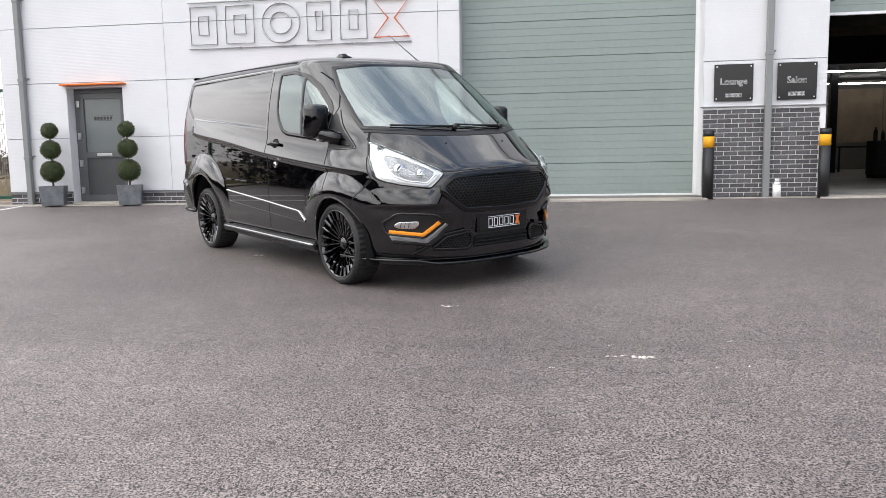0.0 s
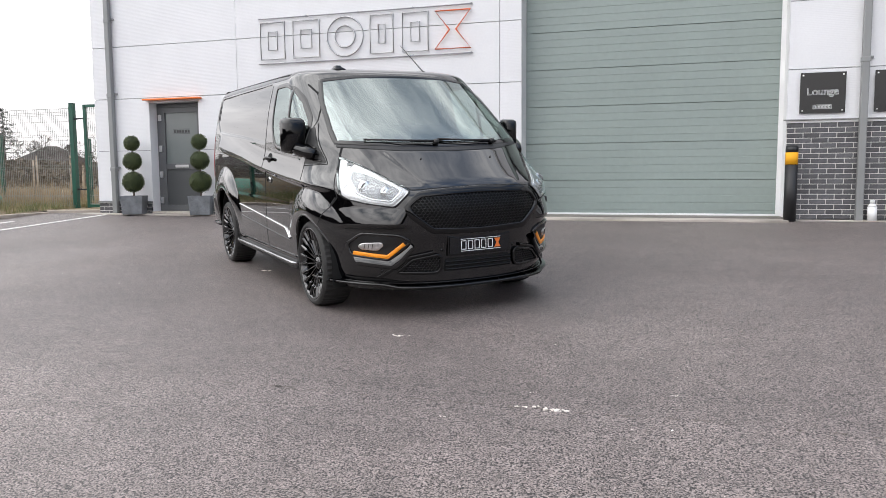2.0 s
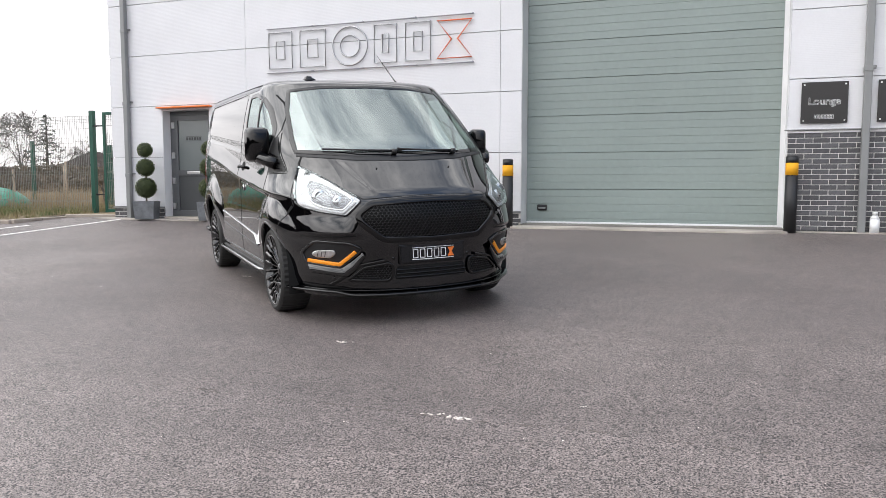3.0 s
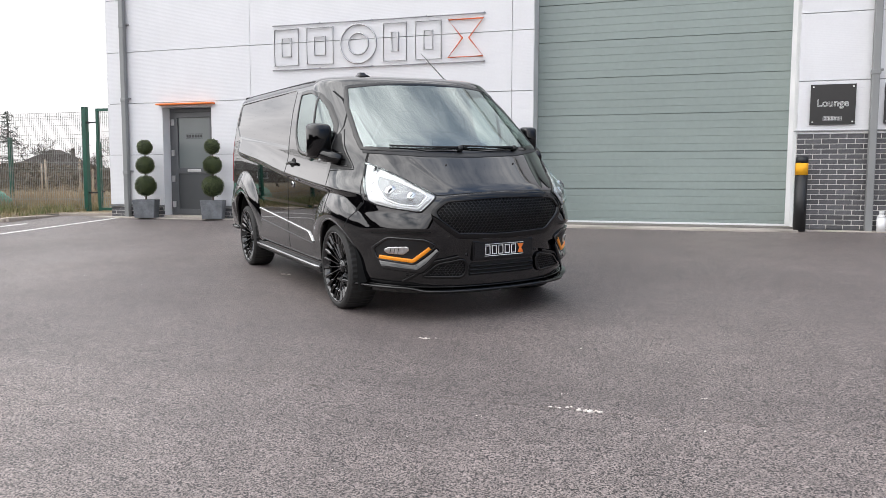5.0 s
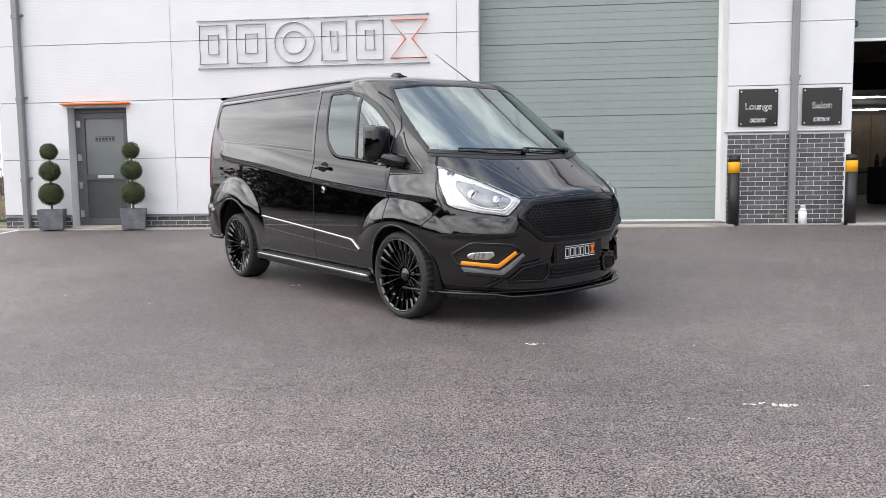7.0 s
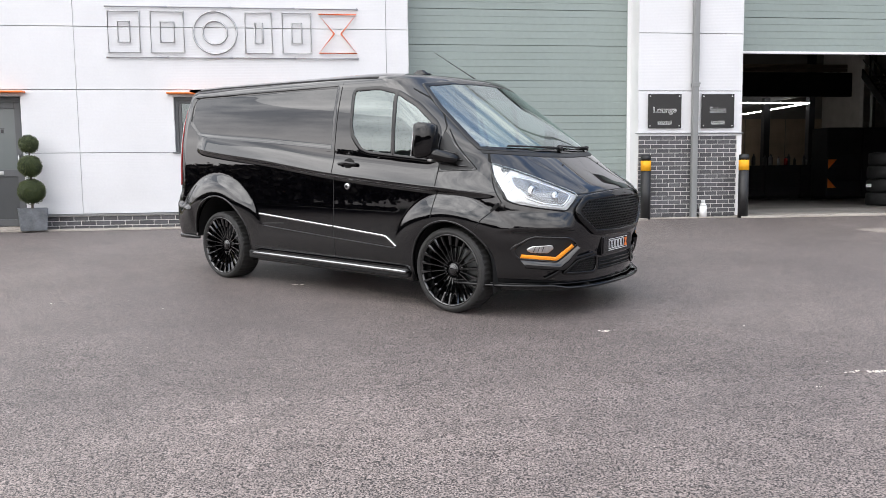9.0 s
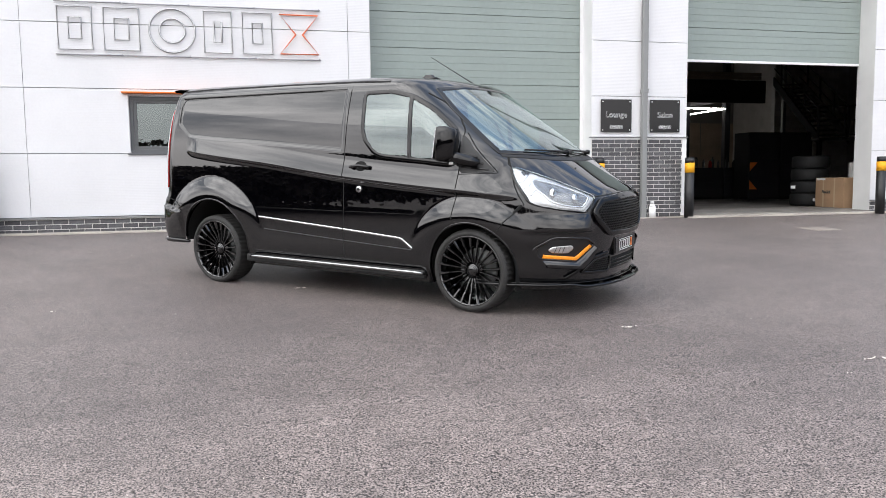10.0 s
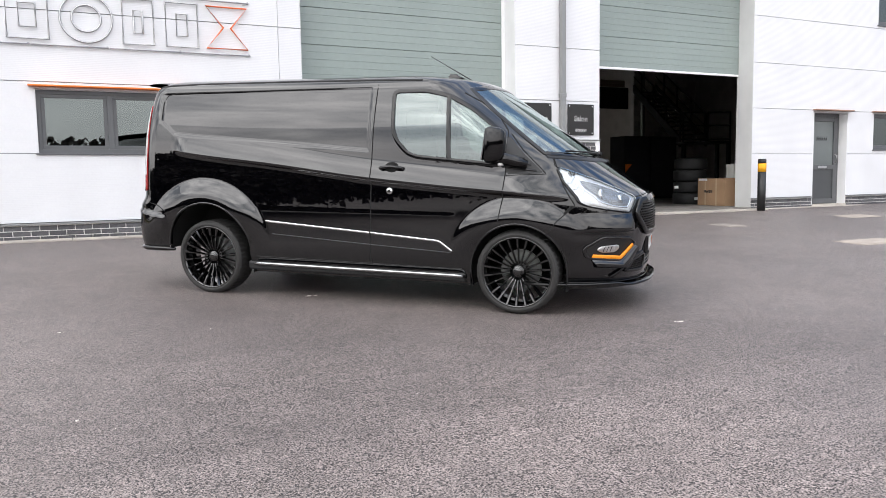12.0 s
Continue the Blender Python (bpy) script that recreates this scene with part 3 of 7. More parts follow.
def band_mesh(name, outline, fn, w, off, n=120, close=True, h=0.012):
    """A raised band of width w along an outline on the body."""
    o = resample(outline, n, close)
    if close:
        d = np.roll(o, -1, 0) - np.roll(o, 1, 0)
    else:
        d = np.gradient(o, axis=0)
    d = d / np.linalg.norm(d, axis=1, keepdims=True)
    q = np.stack([-d[:, 1], d[:, 0]], -1)
    cols = [(-0.5, off - h), (-0.5, off - 0.002), (-0.38, off), (0.38, off), (0.5, off - 0.002), (0.5, off - h)]
    pts = []
    for k, e in cols:
        p = o + q * w * k
        pts.append(fn(p[:, 0], p[:, 1], e))
    pts = np.stack(pts, 1)
    m = len(cols)
    me = bpy.data.meshes.new(name)
    faces = []
    for i in range(n if close else n - 1):
        i2 = (i + 1) % n
        faces += [(i * m + j, i * m + j + 1, i2 * m + j + 1, i2 * m + j) for j in range(m - 1)]
    me.from_pydata(pts.reshape(-1, 3).tolist(), [], faces)
    bm = bmesh.new()
    bm.from_mesh(me)
    bmesh.ops.recalc_face_normals(bm, faces=bm.faces)
    bm.to_mesh(me)
    bm.free()
    return me


def right(x, z, off=0.0):
    return flank(x, z, off, -1)


def left(x, z, off=0.0):
    return flank(x, z, off, 1)


# window outlines: windscreen in y and z, side windows in x and z
WS = [(-0.795, 1.262), (-0.4, 1.235), (0.0, 1.228), (0.4, 1.235), (0.795, 1.262), (0.79, 1.36), (0.745, 1.60), (0.675, 1.775), (0.4, 1.805), (0.0, 1.812), (-0.4, 1.805), (-0.675, 1.775), (-0.745, 1.60), (-0.79, 1.36)]
SIDEW = rounded([(-1.075, 1.76), (-0.80, 1.762), (-0.60, 1.72), (-0.40, 1.615), (-0.20, 1.46), (-0.14, 1.38), (-0.14, 1.17), (-0.84, 1.228), (-0.93, 1.255), (-1.03, 1.36), (-1.065, 1.45)], 0.045)


def inside(px, pz, poly):
    poly = np.array(poly)
    c = np.zeros(px.shape, bool)
    j = len(poly) - 1
    for i in range(len(poly)):
        xi, zi, xj, zj = *poly[i], *poly[j]
        hit = ((zi > pz) != (zj > pz)) & (px < (xj - xi) * (pz - zi) / (zj - zi + 1e-12) + xi)
        c ^= hit
        j = i
    return c


def level(x, z, k):
    """Height of a grid row at x: the row of 1.1 m follows the shoulder."""
    zs = 1.1 + (SHOULDER(x) - 1.1) * (1 - ease((x - 0.2) / 0.35)) * k
    return np.where(z < 1.1, 0.45 + (np.maximum(z, 0.45) - 0.45) * (zs - 0.45) / 0.65 + np.minimum(z - 0.45, 0), 1.80 - (1.80 - np.minimum(z, 1.80)) * (1.80 - zs) / 0.70 + np.maximum(z - 1.80, 0))


ARCHES = ((0.0, 0.335, 0.378), (-2.850, 0.375, 0.428))


def body_mesh():
    """The painted shell: level outlines stacked from sill to roof, open at the windows and wheel arches."""
    zs = np.concatenate([np.arange(0.20, 1.855, 0.0125), np.linspace(1.8605, 1.93, 14)])
    nf, ns, nr = 84, 260, 22
    rows = []
    for z in zs:
        w, xf, d, xr = half_of(z), nose_of(z), deep_of(z), tail_of(z)
        th = np.linspace(0, math.pi / 2, nf + 1)[:-1]
        u = np.cos(th) ** 1.0
        yf = w * np.power(np.clip(1 - u * u, 0, 1), 1 / EXP_A)
        xs_f = (xf - d) + d * u
        xs_s = np.linspace(xf - d, xr + 0.30, ns)
        # the grid's rows bend to run along the shoulder crease
        zf, zl = level(xs_f, z, ease((0.8 - u) / 0.5)), level(xs_s, z, 1.0)
        side_f = flank(xs_f, zf, 0, 1)
        side_f[0, 1] = 0
        side_f[:, 0] += bulge(side_f[:, 1], zf)
        side_s = flank(xs_s, zl, 0, 1)
        v = np.linspace(0, 1, nr + 1)[1:] ** 0.6
        xs_r = xr + 0.30 - 0.30 * v
        side_r = flank(xs_r, level(xs_r, z, 1 - v), 0, 1)
        side_r[-1] = (xr, 0, z)
        rows.append(np.vstack([side_f, side_s, side_r]))
    half = np.stack(rows)
    mirror = half[:, ::-1].copy()
    mirror[:, :, 1] *= -1
    full = np.concatenate([half, mirror[:, 1:-1]], 1)
    r, c = full.shape[:2]
    mid = (full[:-1] + full[1:]) / 2
    mid = (mid + np.roll(mid, -1, 1)) / 2
    X, Y, Z = mid[..., 0], mid[..., 1], mid[..., 2]
    kill = np.zeros(X.shape, bool)
    for wx, zc, ra in ARCHES:
        kill |= (np.hypot(X - wx, np.maximum(Z - zc, 0)) < ra) & (np.abs(Y) > 0.6)
    kill |= (Z < 0.365) & (X < -3.1)
    front = X > (nose_of(Z) - deep_of(Z) * 0.86)
    kill |= inside(Y, Z, WS) & front
    kill |= inside(X, Z, SIDEW) & (np.abs(Y) > 0.7) & ~(inside(Y, Z, WS) & front)
    faces = []
    for i in range(r - 1):
        for j in range(c):
            if not kill[i, j]:
                j2 = (j + 1) % c
                faces.append((i * c + j, i * c + j2, (i + 1) * c + j2, (i + 1) * c + j))
    top = [(r - 1) * c + j for j in range(c)]
    pts = full.reshape(-1, 3).tolist()
    pts.append([(-1.7 - 2.7) / 2, 0, 1.934])
    k = len(pts) - 1
    faces += [(top[j], top[(j + 1) % c], k) for j in range(c)]
    me = bpy.data.meshes.new("body")
    me.from_pydata(pts, [], faces)
    bm = bmesh.new()
    bm.from_mesh(me)
    bmesh.ops.delete(bm, geom=[v for v in bm.verts if not v.link_faces], context="VERTS")
    bmesh.ops.remove_doubles(bm, verts=bm.verts, dist=1e-5)
    bmesh.ops.recalc_face_normals(bm, faces=bm.faces)
    bm.to_mesh(me)
    bm.free()
    return me


body = solid("body", body_mesh(), M_VAN, van, "glossy black painted bodywork", True)
solid("windscreen", patch_mesh("windscreen", WS, face, 0.004, 96, 14), M_VANGLASS, van, "raked tinted windscreen reflecting the cloudy sky", True).visible_shadow = False
solid("windscreen_surround", band_mesh("windscreen_surround", WS, face, 0.032, 0.007, 160), M_GLOSSBLK, van, "", True)
for fn in (right, left):
    solid("side_window", patch_mesh("side_window", SIDEW, fn, 0.0, 96, 10), M_SIDEGLASS, van, "cab side window", True).visible_shadow = False
    solid("window_seal", band_mesh("window_seal", SIDEW, fn, 0.035, 0.006, 140), M_GLOSSBLK, van, "", True)
    solid("window_divider", band_mesh("window_divider", [(-0.60, 1.72), (-0.575, 1.21)], fn, 0.035, 0.007, 12, False), M_GLOSSBLK, van, "", True)

# wheels
def wheel(x, side):
    """A low tyre on a many-spoked alloy; side -1 is the right-hand side."""
    w = empty("wheel", pose(x, side * 0.862, WHEEL_Z[WHEEL_X.index(x)], 0, 0, 0 if side < 0 else 180))
    w.parent = van
    prof = [(-0.112, 0.279), (-0.120, 0.286), (-0.123, 0.298), (-0.117, 0.314), (-0.105, 0.325), (-0.098, 0.3315), (-0.06, 0.335), (0.0, 0.335), (0.06, 0.335), (0.098, 0.3315), (0.105, 0.325), (0.117, 0.314), (0.122, 0.295), (0.112, 0.279), (0.0, 0.268)]
    bm = bmesh.new()
    seg = 96
    rings = []
    for k in range(seg):
        a = 2 * math.pi * k / seg
        groove = 0.0055 if k % 2 else 0.0
        rings.append([bm.verts.new((math.sin(a) * (r - (groove if 5 <= i <= 9 and i != 7 else 0)), y, math.cos(a) * (r - (groove if 5 <= i <= 9 and i != 7 else 0)))) for i, (y, r) in enumerate(prof)])
    for k in range(seg):
        a, b = rings[k], rings[(k + 1) % seg]
        for i in range(len(prof)):
            i2 = (i + 1) % len(prof)
            bm.faces.new((a[i], a[i2], b[i2], b[i]))
    bmesh.ops.recalc_face_normals(bm, faces=bm.faces)
    part("tyre", bm, M_RUBBER, w, "low-profile black tyre")
    prof = [(-0.110, 0.283), (-0.117, 0.279), (-0.115, 0.271), (-0.098, 0.264), (-0.03, 0.250), (0.10, 0.256), (0.10, 0.274)]
    bm = bmesh.new()
    rings = []
    for k in range(72):
        a = 2 * math.pi * k / 72
        rings.append([bm.verts.new((math.sin(a) * r, y, math.cos(a) * r)) for y, r in prof])
    for k in range(72):
        a, b = rings[k], rings[(k + 1) % 72]
        for i in range(len(prof) - 1):
            bm.faces.new((a[i], a[i + 1], b[i + 1], b[i]))
    rim = part("rim", bm, M_RIM, w, "gloss black alloy rim", True)
    sp = bmesh.new()
    # one spoke: a tapered bar with a raised inner length
    pr = [(0.066, -0.052, 0.0085), (0.10, -0.060, 0.0072), (0.185, -0.078, 0.0072), (0.196, -0.090, 0.0118), (0.268, -0.107, 0.0150)]
    ring = []
    for r, y, hw in pr:
        ring.append([sp.verts.new(q) for q in ((-hw, y + 0.004, r), (-hw * 0.45, y - 0.008, r), (hw * 0.45, y - 0.008, r), (hw, y + 0.004, r), (hw * 0.7, y + 0.034, r), (-hw * 0.7, y + 0.034, r))])
    for a, b in zip(ring, ring[1:]):
        for i in range(6):
            sp.faces.new((a[i], a[(i + 1) % 6], b[(i + 1) % 6], b[i]))
    bmesh.ops.recalc_face_normals(sp, faces=sp.faces)
    me = bpy.data.meshes.new("spoke")
    sp.to_mesh(me)
    sp.free()
    me.materials.append(M_RIM)
    for k in range(22):
        s = new("spoke", me)
        s.parent = rim
        s.matrix_basis = pose(0, 0, 0, 0, 360 / 22 * k, 0)
    bm = bmesh.new()
    add_cyl(bm, (0, 0.02, 0), (0, -1, 0), 0.080, 0.074, 0.062, 48)
    add_cyl(bm, (0, -0.042, 0), (0, -1, 0), 0.054, 0.048, 0.022, 40)
    add_cyl(bm, (0, -0.064, 0), (0, -1, 0), 0.043, 0.040, 0.006, 40)
    add_cyl(bm, (0, -0.070, 0), (0, -1, 0), 0.031, 0.028, 0.003, 32)
    hub = part("hub", bm, M_RIM, rim, "", True)
    for k in range(5):
        a = 2 * math.pi * k / 5
        nb = bmesh.new()
        add_cyl(nb, (0.060 * math.sin(a), -0.040, 0.060 * math.cos(a)), (0, -1, 0), 0.008, 0.007, 0.012, 8)
        part("wheel_nut", nb, M_GLOSSBLK, rim)
    bm = bmesh.new()
    add_cyl(bm, (0, 0.045, 0), (0, 1, 0), 0.165, 0.165, 0.022, 48)
    part("brake_disc", bm, M_PIPE, w, "grey brake disc")
    return w


for wx in WHEEL_X:
    for sd in (-1, 1):
        wheel(wx, sd)
        # liner and lip of the arch
        ax, az, ra = ARCHES[WHEEL_X.index(wx)]
        path_in = [(ax - ra, 0.20), (ax - ra, 0.28)] + [(ax + math.sin(radians(a)) * ra, az + math.cos(radians(a)) * ra) for a in range(-90, 91, 5)] + [(ax + ra, 0.28), (ax + ra, 0.20)]
        if wx < 0:
            path_in = path_in[2:]
        bm = bmesh.new()
        vs = [[bm.verts.new((ax + (px - ax) * 1.03, sd * yy, az + (pz - az) * 1.03)) for yy in (0.945, 0.55)] for px, pz in path_in]
        for a, b in zip(vs, vs[1:]):
            bm.faces.new((a[0], a[1], b[1], b[0]))
        bm.faces.new([v[1] for v in vs])
        part("arch_liner", bm, M_SEAM, van)
        o = [(ax + (px - ax) * 1.01, az + (pz - az) * 1.01) for px, pz in path_in if wx == 0 or px > ax - 0.35 or pz > 0.40]
        solid("arch_lip", band_mesh("arch_lip", o, right if sd < 0 else left, 0.014, 0.003, 90, False, 0.03), M_VAN, van, "", True)


def sym(outline):
    """The same outline on the other side of the van."""
    return [(-a, b) for a, b in reversed(outline)]


def seam(points, fn, w=0.007, off=0.0015, n=40, mat=None, name="panel_gap", parent=None):
    return solid(name, band_mesh(name, points, fn, w, off, n, False, 0.006), mat or M_SEAM, parent or van, "", True)


# panel gaps of the flanks
for fn in (right, left):
    seam([(-1.256, 0.33), (-1.252, 0.7), (-1.246, 1.05), (-1.238, 1.5), (-1.226, 1.82)], fn, 0.010)
    seam([(-0.50, 1.745), (-0.35, 1.665), (-0.20, 1.545), (-0.112, 1.43), (-0.106, 1.129), (-0.125, 0.90), (-0.15, 0.735)], fn, 0.009)
    seam([(-0.09, 1.415), (0.012, 1.292), (0.200, 1.104), (-0.105, 1.092)], fn, 0.007)
    seam([(0.0, 1.50), (0.14, 1.36), (0.22, 1.262), (0.27, 1.15), (0.33, 1.02), (0.432, 0.865), (0.30, 0.74), (0.245, 0.66)], fn, 0.008, n=60)
    seam([(-1.285, 1.797), (-2.2, 1.791), (-3.24, 1.784), (-3.325, 1.765), (-3.352, 1.71), (-3.358, 1.55)], fn, 0.009, 0.001, 90)
    seam([(-3.48, 0.79), (-3.38, 0.765), (-3.285, 0.72)], fn, 0.009)
    seam([(-3.52, 1.852), (-3.0, 1.868), (-2.0, 1.868), (-1.2, 1.860), (-0.85, 1.850)], fn, 0.016, 0.003, 60)
    seam([(-2.19, 0.553), (-1.26, 0.500), (-0.55, 0.464)], fn, 0.006, 0.004, 40, M_DIMBAR, "lower_strip")
    solid("side_moulding", band_mesh("side_moulding", [(-2.25, 0.662), (-1.262, 0.598)], fn, 0.017, 0.011, 50, False), M_CHROME, van, "bright trim strip", True)
    solid("side_moulding", band_mesh("side_moulding", [(-1.247, 0.597), (-0.67, 0.556), (-0.64, 0.548), (-0.54, 0.478)], fn, 0.017, 0.011, 50, False), M_CHROME, van, "bright trim strip", True)
    # sail panel in front of the window
    solid("quarter_panel", patch_mesh("quarter_panel", rounded([(-0.115, 1.40), (-0.075, 1.375), (0.0, 1.285), (0.182, 1.112), (-0.10, 1.102)], 0.02), fn, 0.004, 40, 4), M_VANTRIM, van, "", True)
    for xa, za, xb, zb in ((-0.09, 1.255, 0.035, 1.225), (-0.09, 1.205, 0.085, 1.175), (-0.09, 1.150, 0.130, 1.130)):
        solid("sail_rib", band_mesh("sail_rib", [(xa, za), (xb, zb)], fn, 0.012, 0.012, 14, False), M_GLOSSBLK, van, "", True)
    # handle with its cup
    solid("handle_cup", patch_mesh("handle_cup", [(-1.06 + 0.062 * math.cos(a / 12 * 2 * math.pi), 1.145 + 0.042 * math.sin(a / 12 * 2 * math.pi)) for a in range(12)], fn, 0.003, 24, 3), M_SEAM, van, "", True)
    sd = -1 if fn is right else 1
    p = [fn(x, 1.148 - 0.012 * abs(x + 1.06) / 0.11, o)[()] for x, o in ((-1.165, 0.004), (-1.15, 0.026), (-1.06, 0.034), (-0.97, 0.026), (-0.955, 0.004))]
    part("door_handle", tube([tuple(q) for q in p], [0.010, 0.014, 0.015, 0.014, 0.010], 10), M_GLOSSBLK, van, "", True)
    c = fn(-1.08, 0.95, 0.0)
    bm = bmesh.new()
    add_cyl(bm, tuple(c), (0, sd, 0.05), 0.030, 0.026, 0.012, 28)
    lock = part("door_lock", bm, M_CHROME, van, "round bright security lock", True)
    bm = bmesh.new()
    add_cyl(bm, (c[0], c[1] + sd * 0.011, c[2]), (0, sd, 0.05), 0.014, 0.013, 0.006, 20)
    part("keyhole", bm, M_SEAM, lock)
    # sill and side bar
    bm = bmesh.new()
    add_box(bm, -2.45, -0.43, sd * 0.90 - 0.06, sd * 0.90 + 0.06, 0.225, 0.30, 0.015)
    part("sill", bm, M_VANTRIM, van)
    pts = [(-2.40, sd * 0.93, 0.275), (-2.36, sd * 0.985, 0.285)] + [(-2.3 + 1.8 * k / 10, sd * 0.995, 0.288 - 0.006 * k / 10) for k in range(11)] + [(-0.46, sd * 0.985, 0.278), (-0.43, sd * 0.93, 0.27)]
    part("side_bar", tube(pts, 0.0145, 12), M_BAR, van, "bright tubular side bar", True)
    seam([(-2.36, 0.345), (-0.45, 0.333)], fn, 0.006, 0.006, 40, M_GLOSSBLK, "sill_strip")
    # tail lamp and rear lip
    solid("tail_lamp", patch_mesh("tail_lamp", rounded([(-3.60, 1.665), (-3.520, 1.685), (-3.505, 1.3), (-3.515, 0.90), (-3.64, 0.89), (-3.635, 1.3)], 0.02), fn, 0.010, 80, 8, 0.012), M_RED, van, "tall red tail lamp", True)
    solid("tail_lamp_clear", band_mesh("tail_lamp_clear", [(-3.545, 1.655), (-3.530, 1.3), (-3.535, 1.05)], fn, 0.034, 0.016, 30, False), M_LENS_WHITE, van, "pale clear edge of the tail lamp", True)
    pts = [tuple(fn(x, 0.37, 0.012)) for x in (-3.22, -3.33, -3.43, -3.54, -3.62)] + [(-3.76, sd * 0.62, 0.37)]
    part("rear_lip", tube(pts, [0.014, 0.02, 0.022, 0.022, 0.02, 0.014], 8), M_GLOSSBLK, van, "gloss black rear corner lip", True)
    # door mirror
    bm = bmesh.new()
    add_box(bm, -0.08, 0.08, -0.10, 0.10, -0.145, 0.145, 0.045)
    for v in bm.verts:
        k = (v.co.x + 0.09) / 0.18
        v.co.y *= 1 - 0.22 * k
        v.co.z *= 1 - 0.16 * k
        v.co.x += 0.10 * v.co.z * 0.3
    if sd > 0:
        bmesh.ops.scale(bm, vec=(0.9, 0.74, 0.86), verts=bm.verts)
    bmesh.ops.transform(bm, matrix=pose(-0.180, sd * (1.015 if sd < 0 else 0.985), 1.328, 0, 0, -8 * sd), verts=bm.verts)
    mir = part("door_mirror", bm, M_GLOSSBLK, van, "gloss black door mirror", True)
    bm = box(-0.004, 0.004, -0.08, 0.08, -0.118, 0.118, 0.003)
    if sd > 0:
        bmesh.ops.scale(bm, vec=(1, 0.74, 0.86), verts=bm.verts)
    bmesh.ops.transform(bm, matrix=pose(-0.262, sd * (1.017 if sd < 0 else 0.987), 1.325, 0, 8, -8 * sd), verts=bm.verts)
    part("mirror_glass", bm, M_MIRROR, mir)
    bm = bmesh.new()
    add_tube(bm, [(-0.17, sd * 1.02, 1.24), (-0.09, sd * 1.0, 1.215), (-0.02, sd * 0.965, 1.195), (0.045, sd * 0.925, 1.17)], [0.050, 0.047, 0.045, 0.044], 12)
    part("mirror_arm", bm, M_GLOSSBLK, mir, "", True)
    part("indicator", box(-0.15, -0.11, sd * 1.01 - 0.035, sd * 1.01 + 0.035, 1.166, 1.186, 0.008), M_LENSBACK, mir, "clear mirror indicator")

# headlamps, in y and z on the nose
LAMP = rounded([(-0.505, 0.912), (-0.585, 0.972), (-0.655, 1.042), (-0.735, 1.104), (-0.803, 1.153), (-0.846, 1.05), (-0.880, 0.95), (-0.884, 0.885), (-0.852, 0.856), (-0.768, 0.828), (-0.614, 0.802)], 0.022)
for sd in (-1, 1):
    o = LAMP if sd < 0 else sym(LAMP)
    lamp = solid("headlamp", patch_mesh("headlamp", o, face, 0.003, 80, 8), M_LENSBACK, van, "large clear headlamp with silver reflectors", True)
    solid("bezel", band_mesh("bezel", o, face, 0.010, 0.012, 110), M_GLOSSBLK, lamp, "", True)
    bowl = [(sd * 0.560, 0.915), (sd * 0.62, 0.965), (sd * 0.70, 1.025), (sd * 0.775, 1.055), (sd * 0.815, 0.985), (sd * 0.805, 0.895), (sd * 0.735, 0.858), (sd * 0.63, 0.842)]
    solid("lamp_bowl", patch_mesh("lamp_bowl", rounded(bowl if sd > 0 else list(reversed(bowl)), 0.02), face, 0.005, 60, 5), M_SMOKED, lamp, "", True)
    solid("bowl_rim", band_mesh("bowl_rim", rounded(bowl, 0.02), face, 0.012, 0.009, 90), M_CHROME, lamp, "", True)
    strip = [(sd * 0.838, 0.878), (sd * 0.765, 0.848), (sd * 0.632, 0.823), (sd * 0.548, 0.902)]
    solid("daylight_strip", band_mesh("daylight_strip", strip, face, 0.018, 0.011, 70, False), M_LENS_WHITE, lamp, "pale daylight strip", True)
    for y, z, r in ((0.757, 0.948, 0.050), (0.655, 0.912, 0.040)):
        p = face(sd * y, z, -0.008)
        bm = bmesh.new()
        add_cyl(bm, tuple(p), (1, sd * 0.35, 0.35), r, r * 0.92, 0.016, 32)
        ring = part("reflector", bm, M_CHROME, lamp, "", True)
        bm = bmesh.new()
        bmesh.ops.create_uvsphere(bm, u_segments=20, v_segments=12, radius=r * 0.66, matrix=Matrix.Translation(p) @ Matrix.Translation((0.008, 0, 0)) @ Matrix.Diagonal((0.10, 1, 1, 1)))
        part("projector", bm, M_SMOKED, ring, "", True)
    for k in range(3):
        z0 = 1.03 - 0.045 * k
        solid("reflector_step", band_mesh("reflector_step", [(sd * (0.770 + 0.018 * k), z0 + 0.055), (sd * (0.838 + 0.012 * k), z0)], face, 0.010, 0.009, 12, False), M_CHROME, lamp, "", True)
    solid("lamp_cover", patch_mesh("lamp_cover", o, face, 0.016, 80, 8, 0.012), M_LENSGLASS, lamp, "clear lamp cover", True).visible_shadow = False

# grille
GRILLE = [(-0.455, 0.885), (-0.20, 0.90), (0.0, 0.904), (0.20, 0.90), (0.455, 0.885), (0.545, 0.80), (0.515, 0.745), (0.375, 0.632), (0.0, 0.620), (-0.375, 0.632), (-0.515, 0.745), (-0.545, 0.80)]
GRILLE_R = rounded(GRILLE, 0.03)
grille = solid("grille", patch_mesh("grille", GRILLE_R, face, 0.003, 90, 6), M_SEAM, van, "black honeycomb front grille", True)
solid("grille_frame", band_mesh("grille_frame", GRILLE_R, face, 0.040, 0.026, 160, True, 0.024), M_GLOSSBLK, grille, "gloss black grille surround", True)


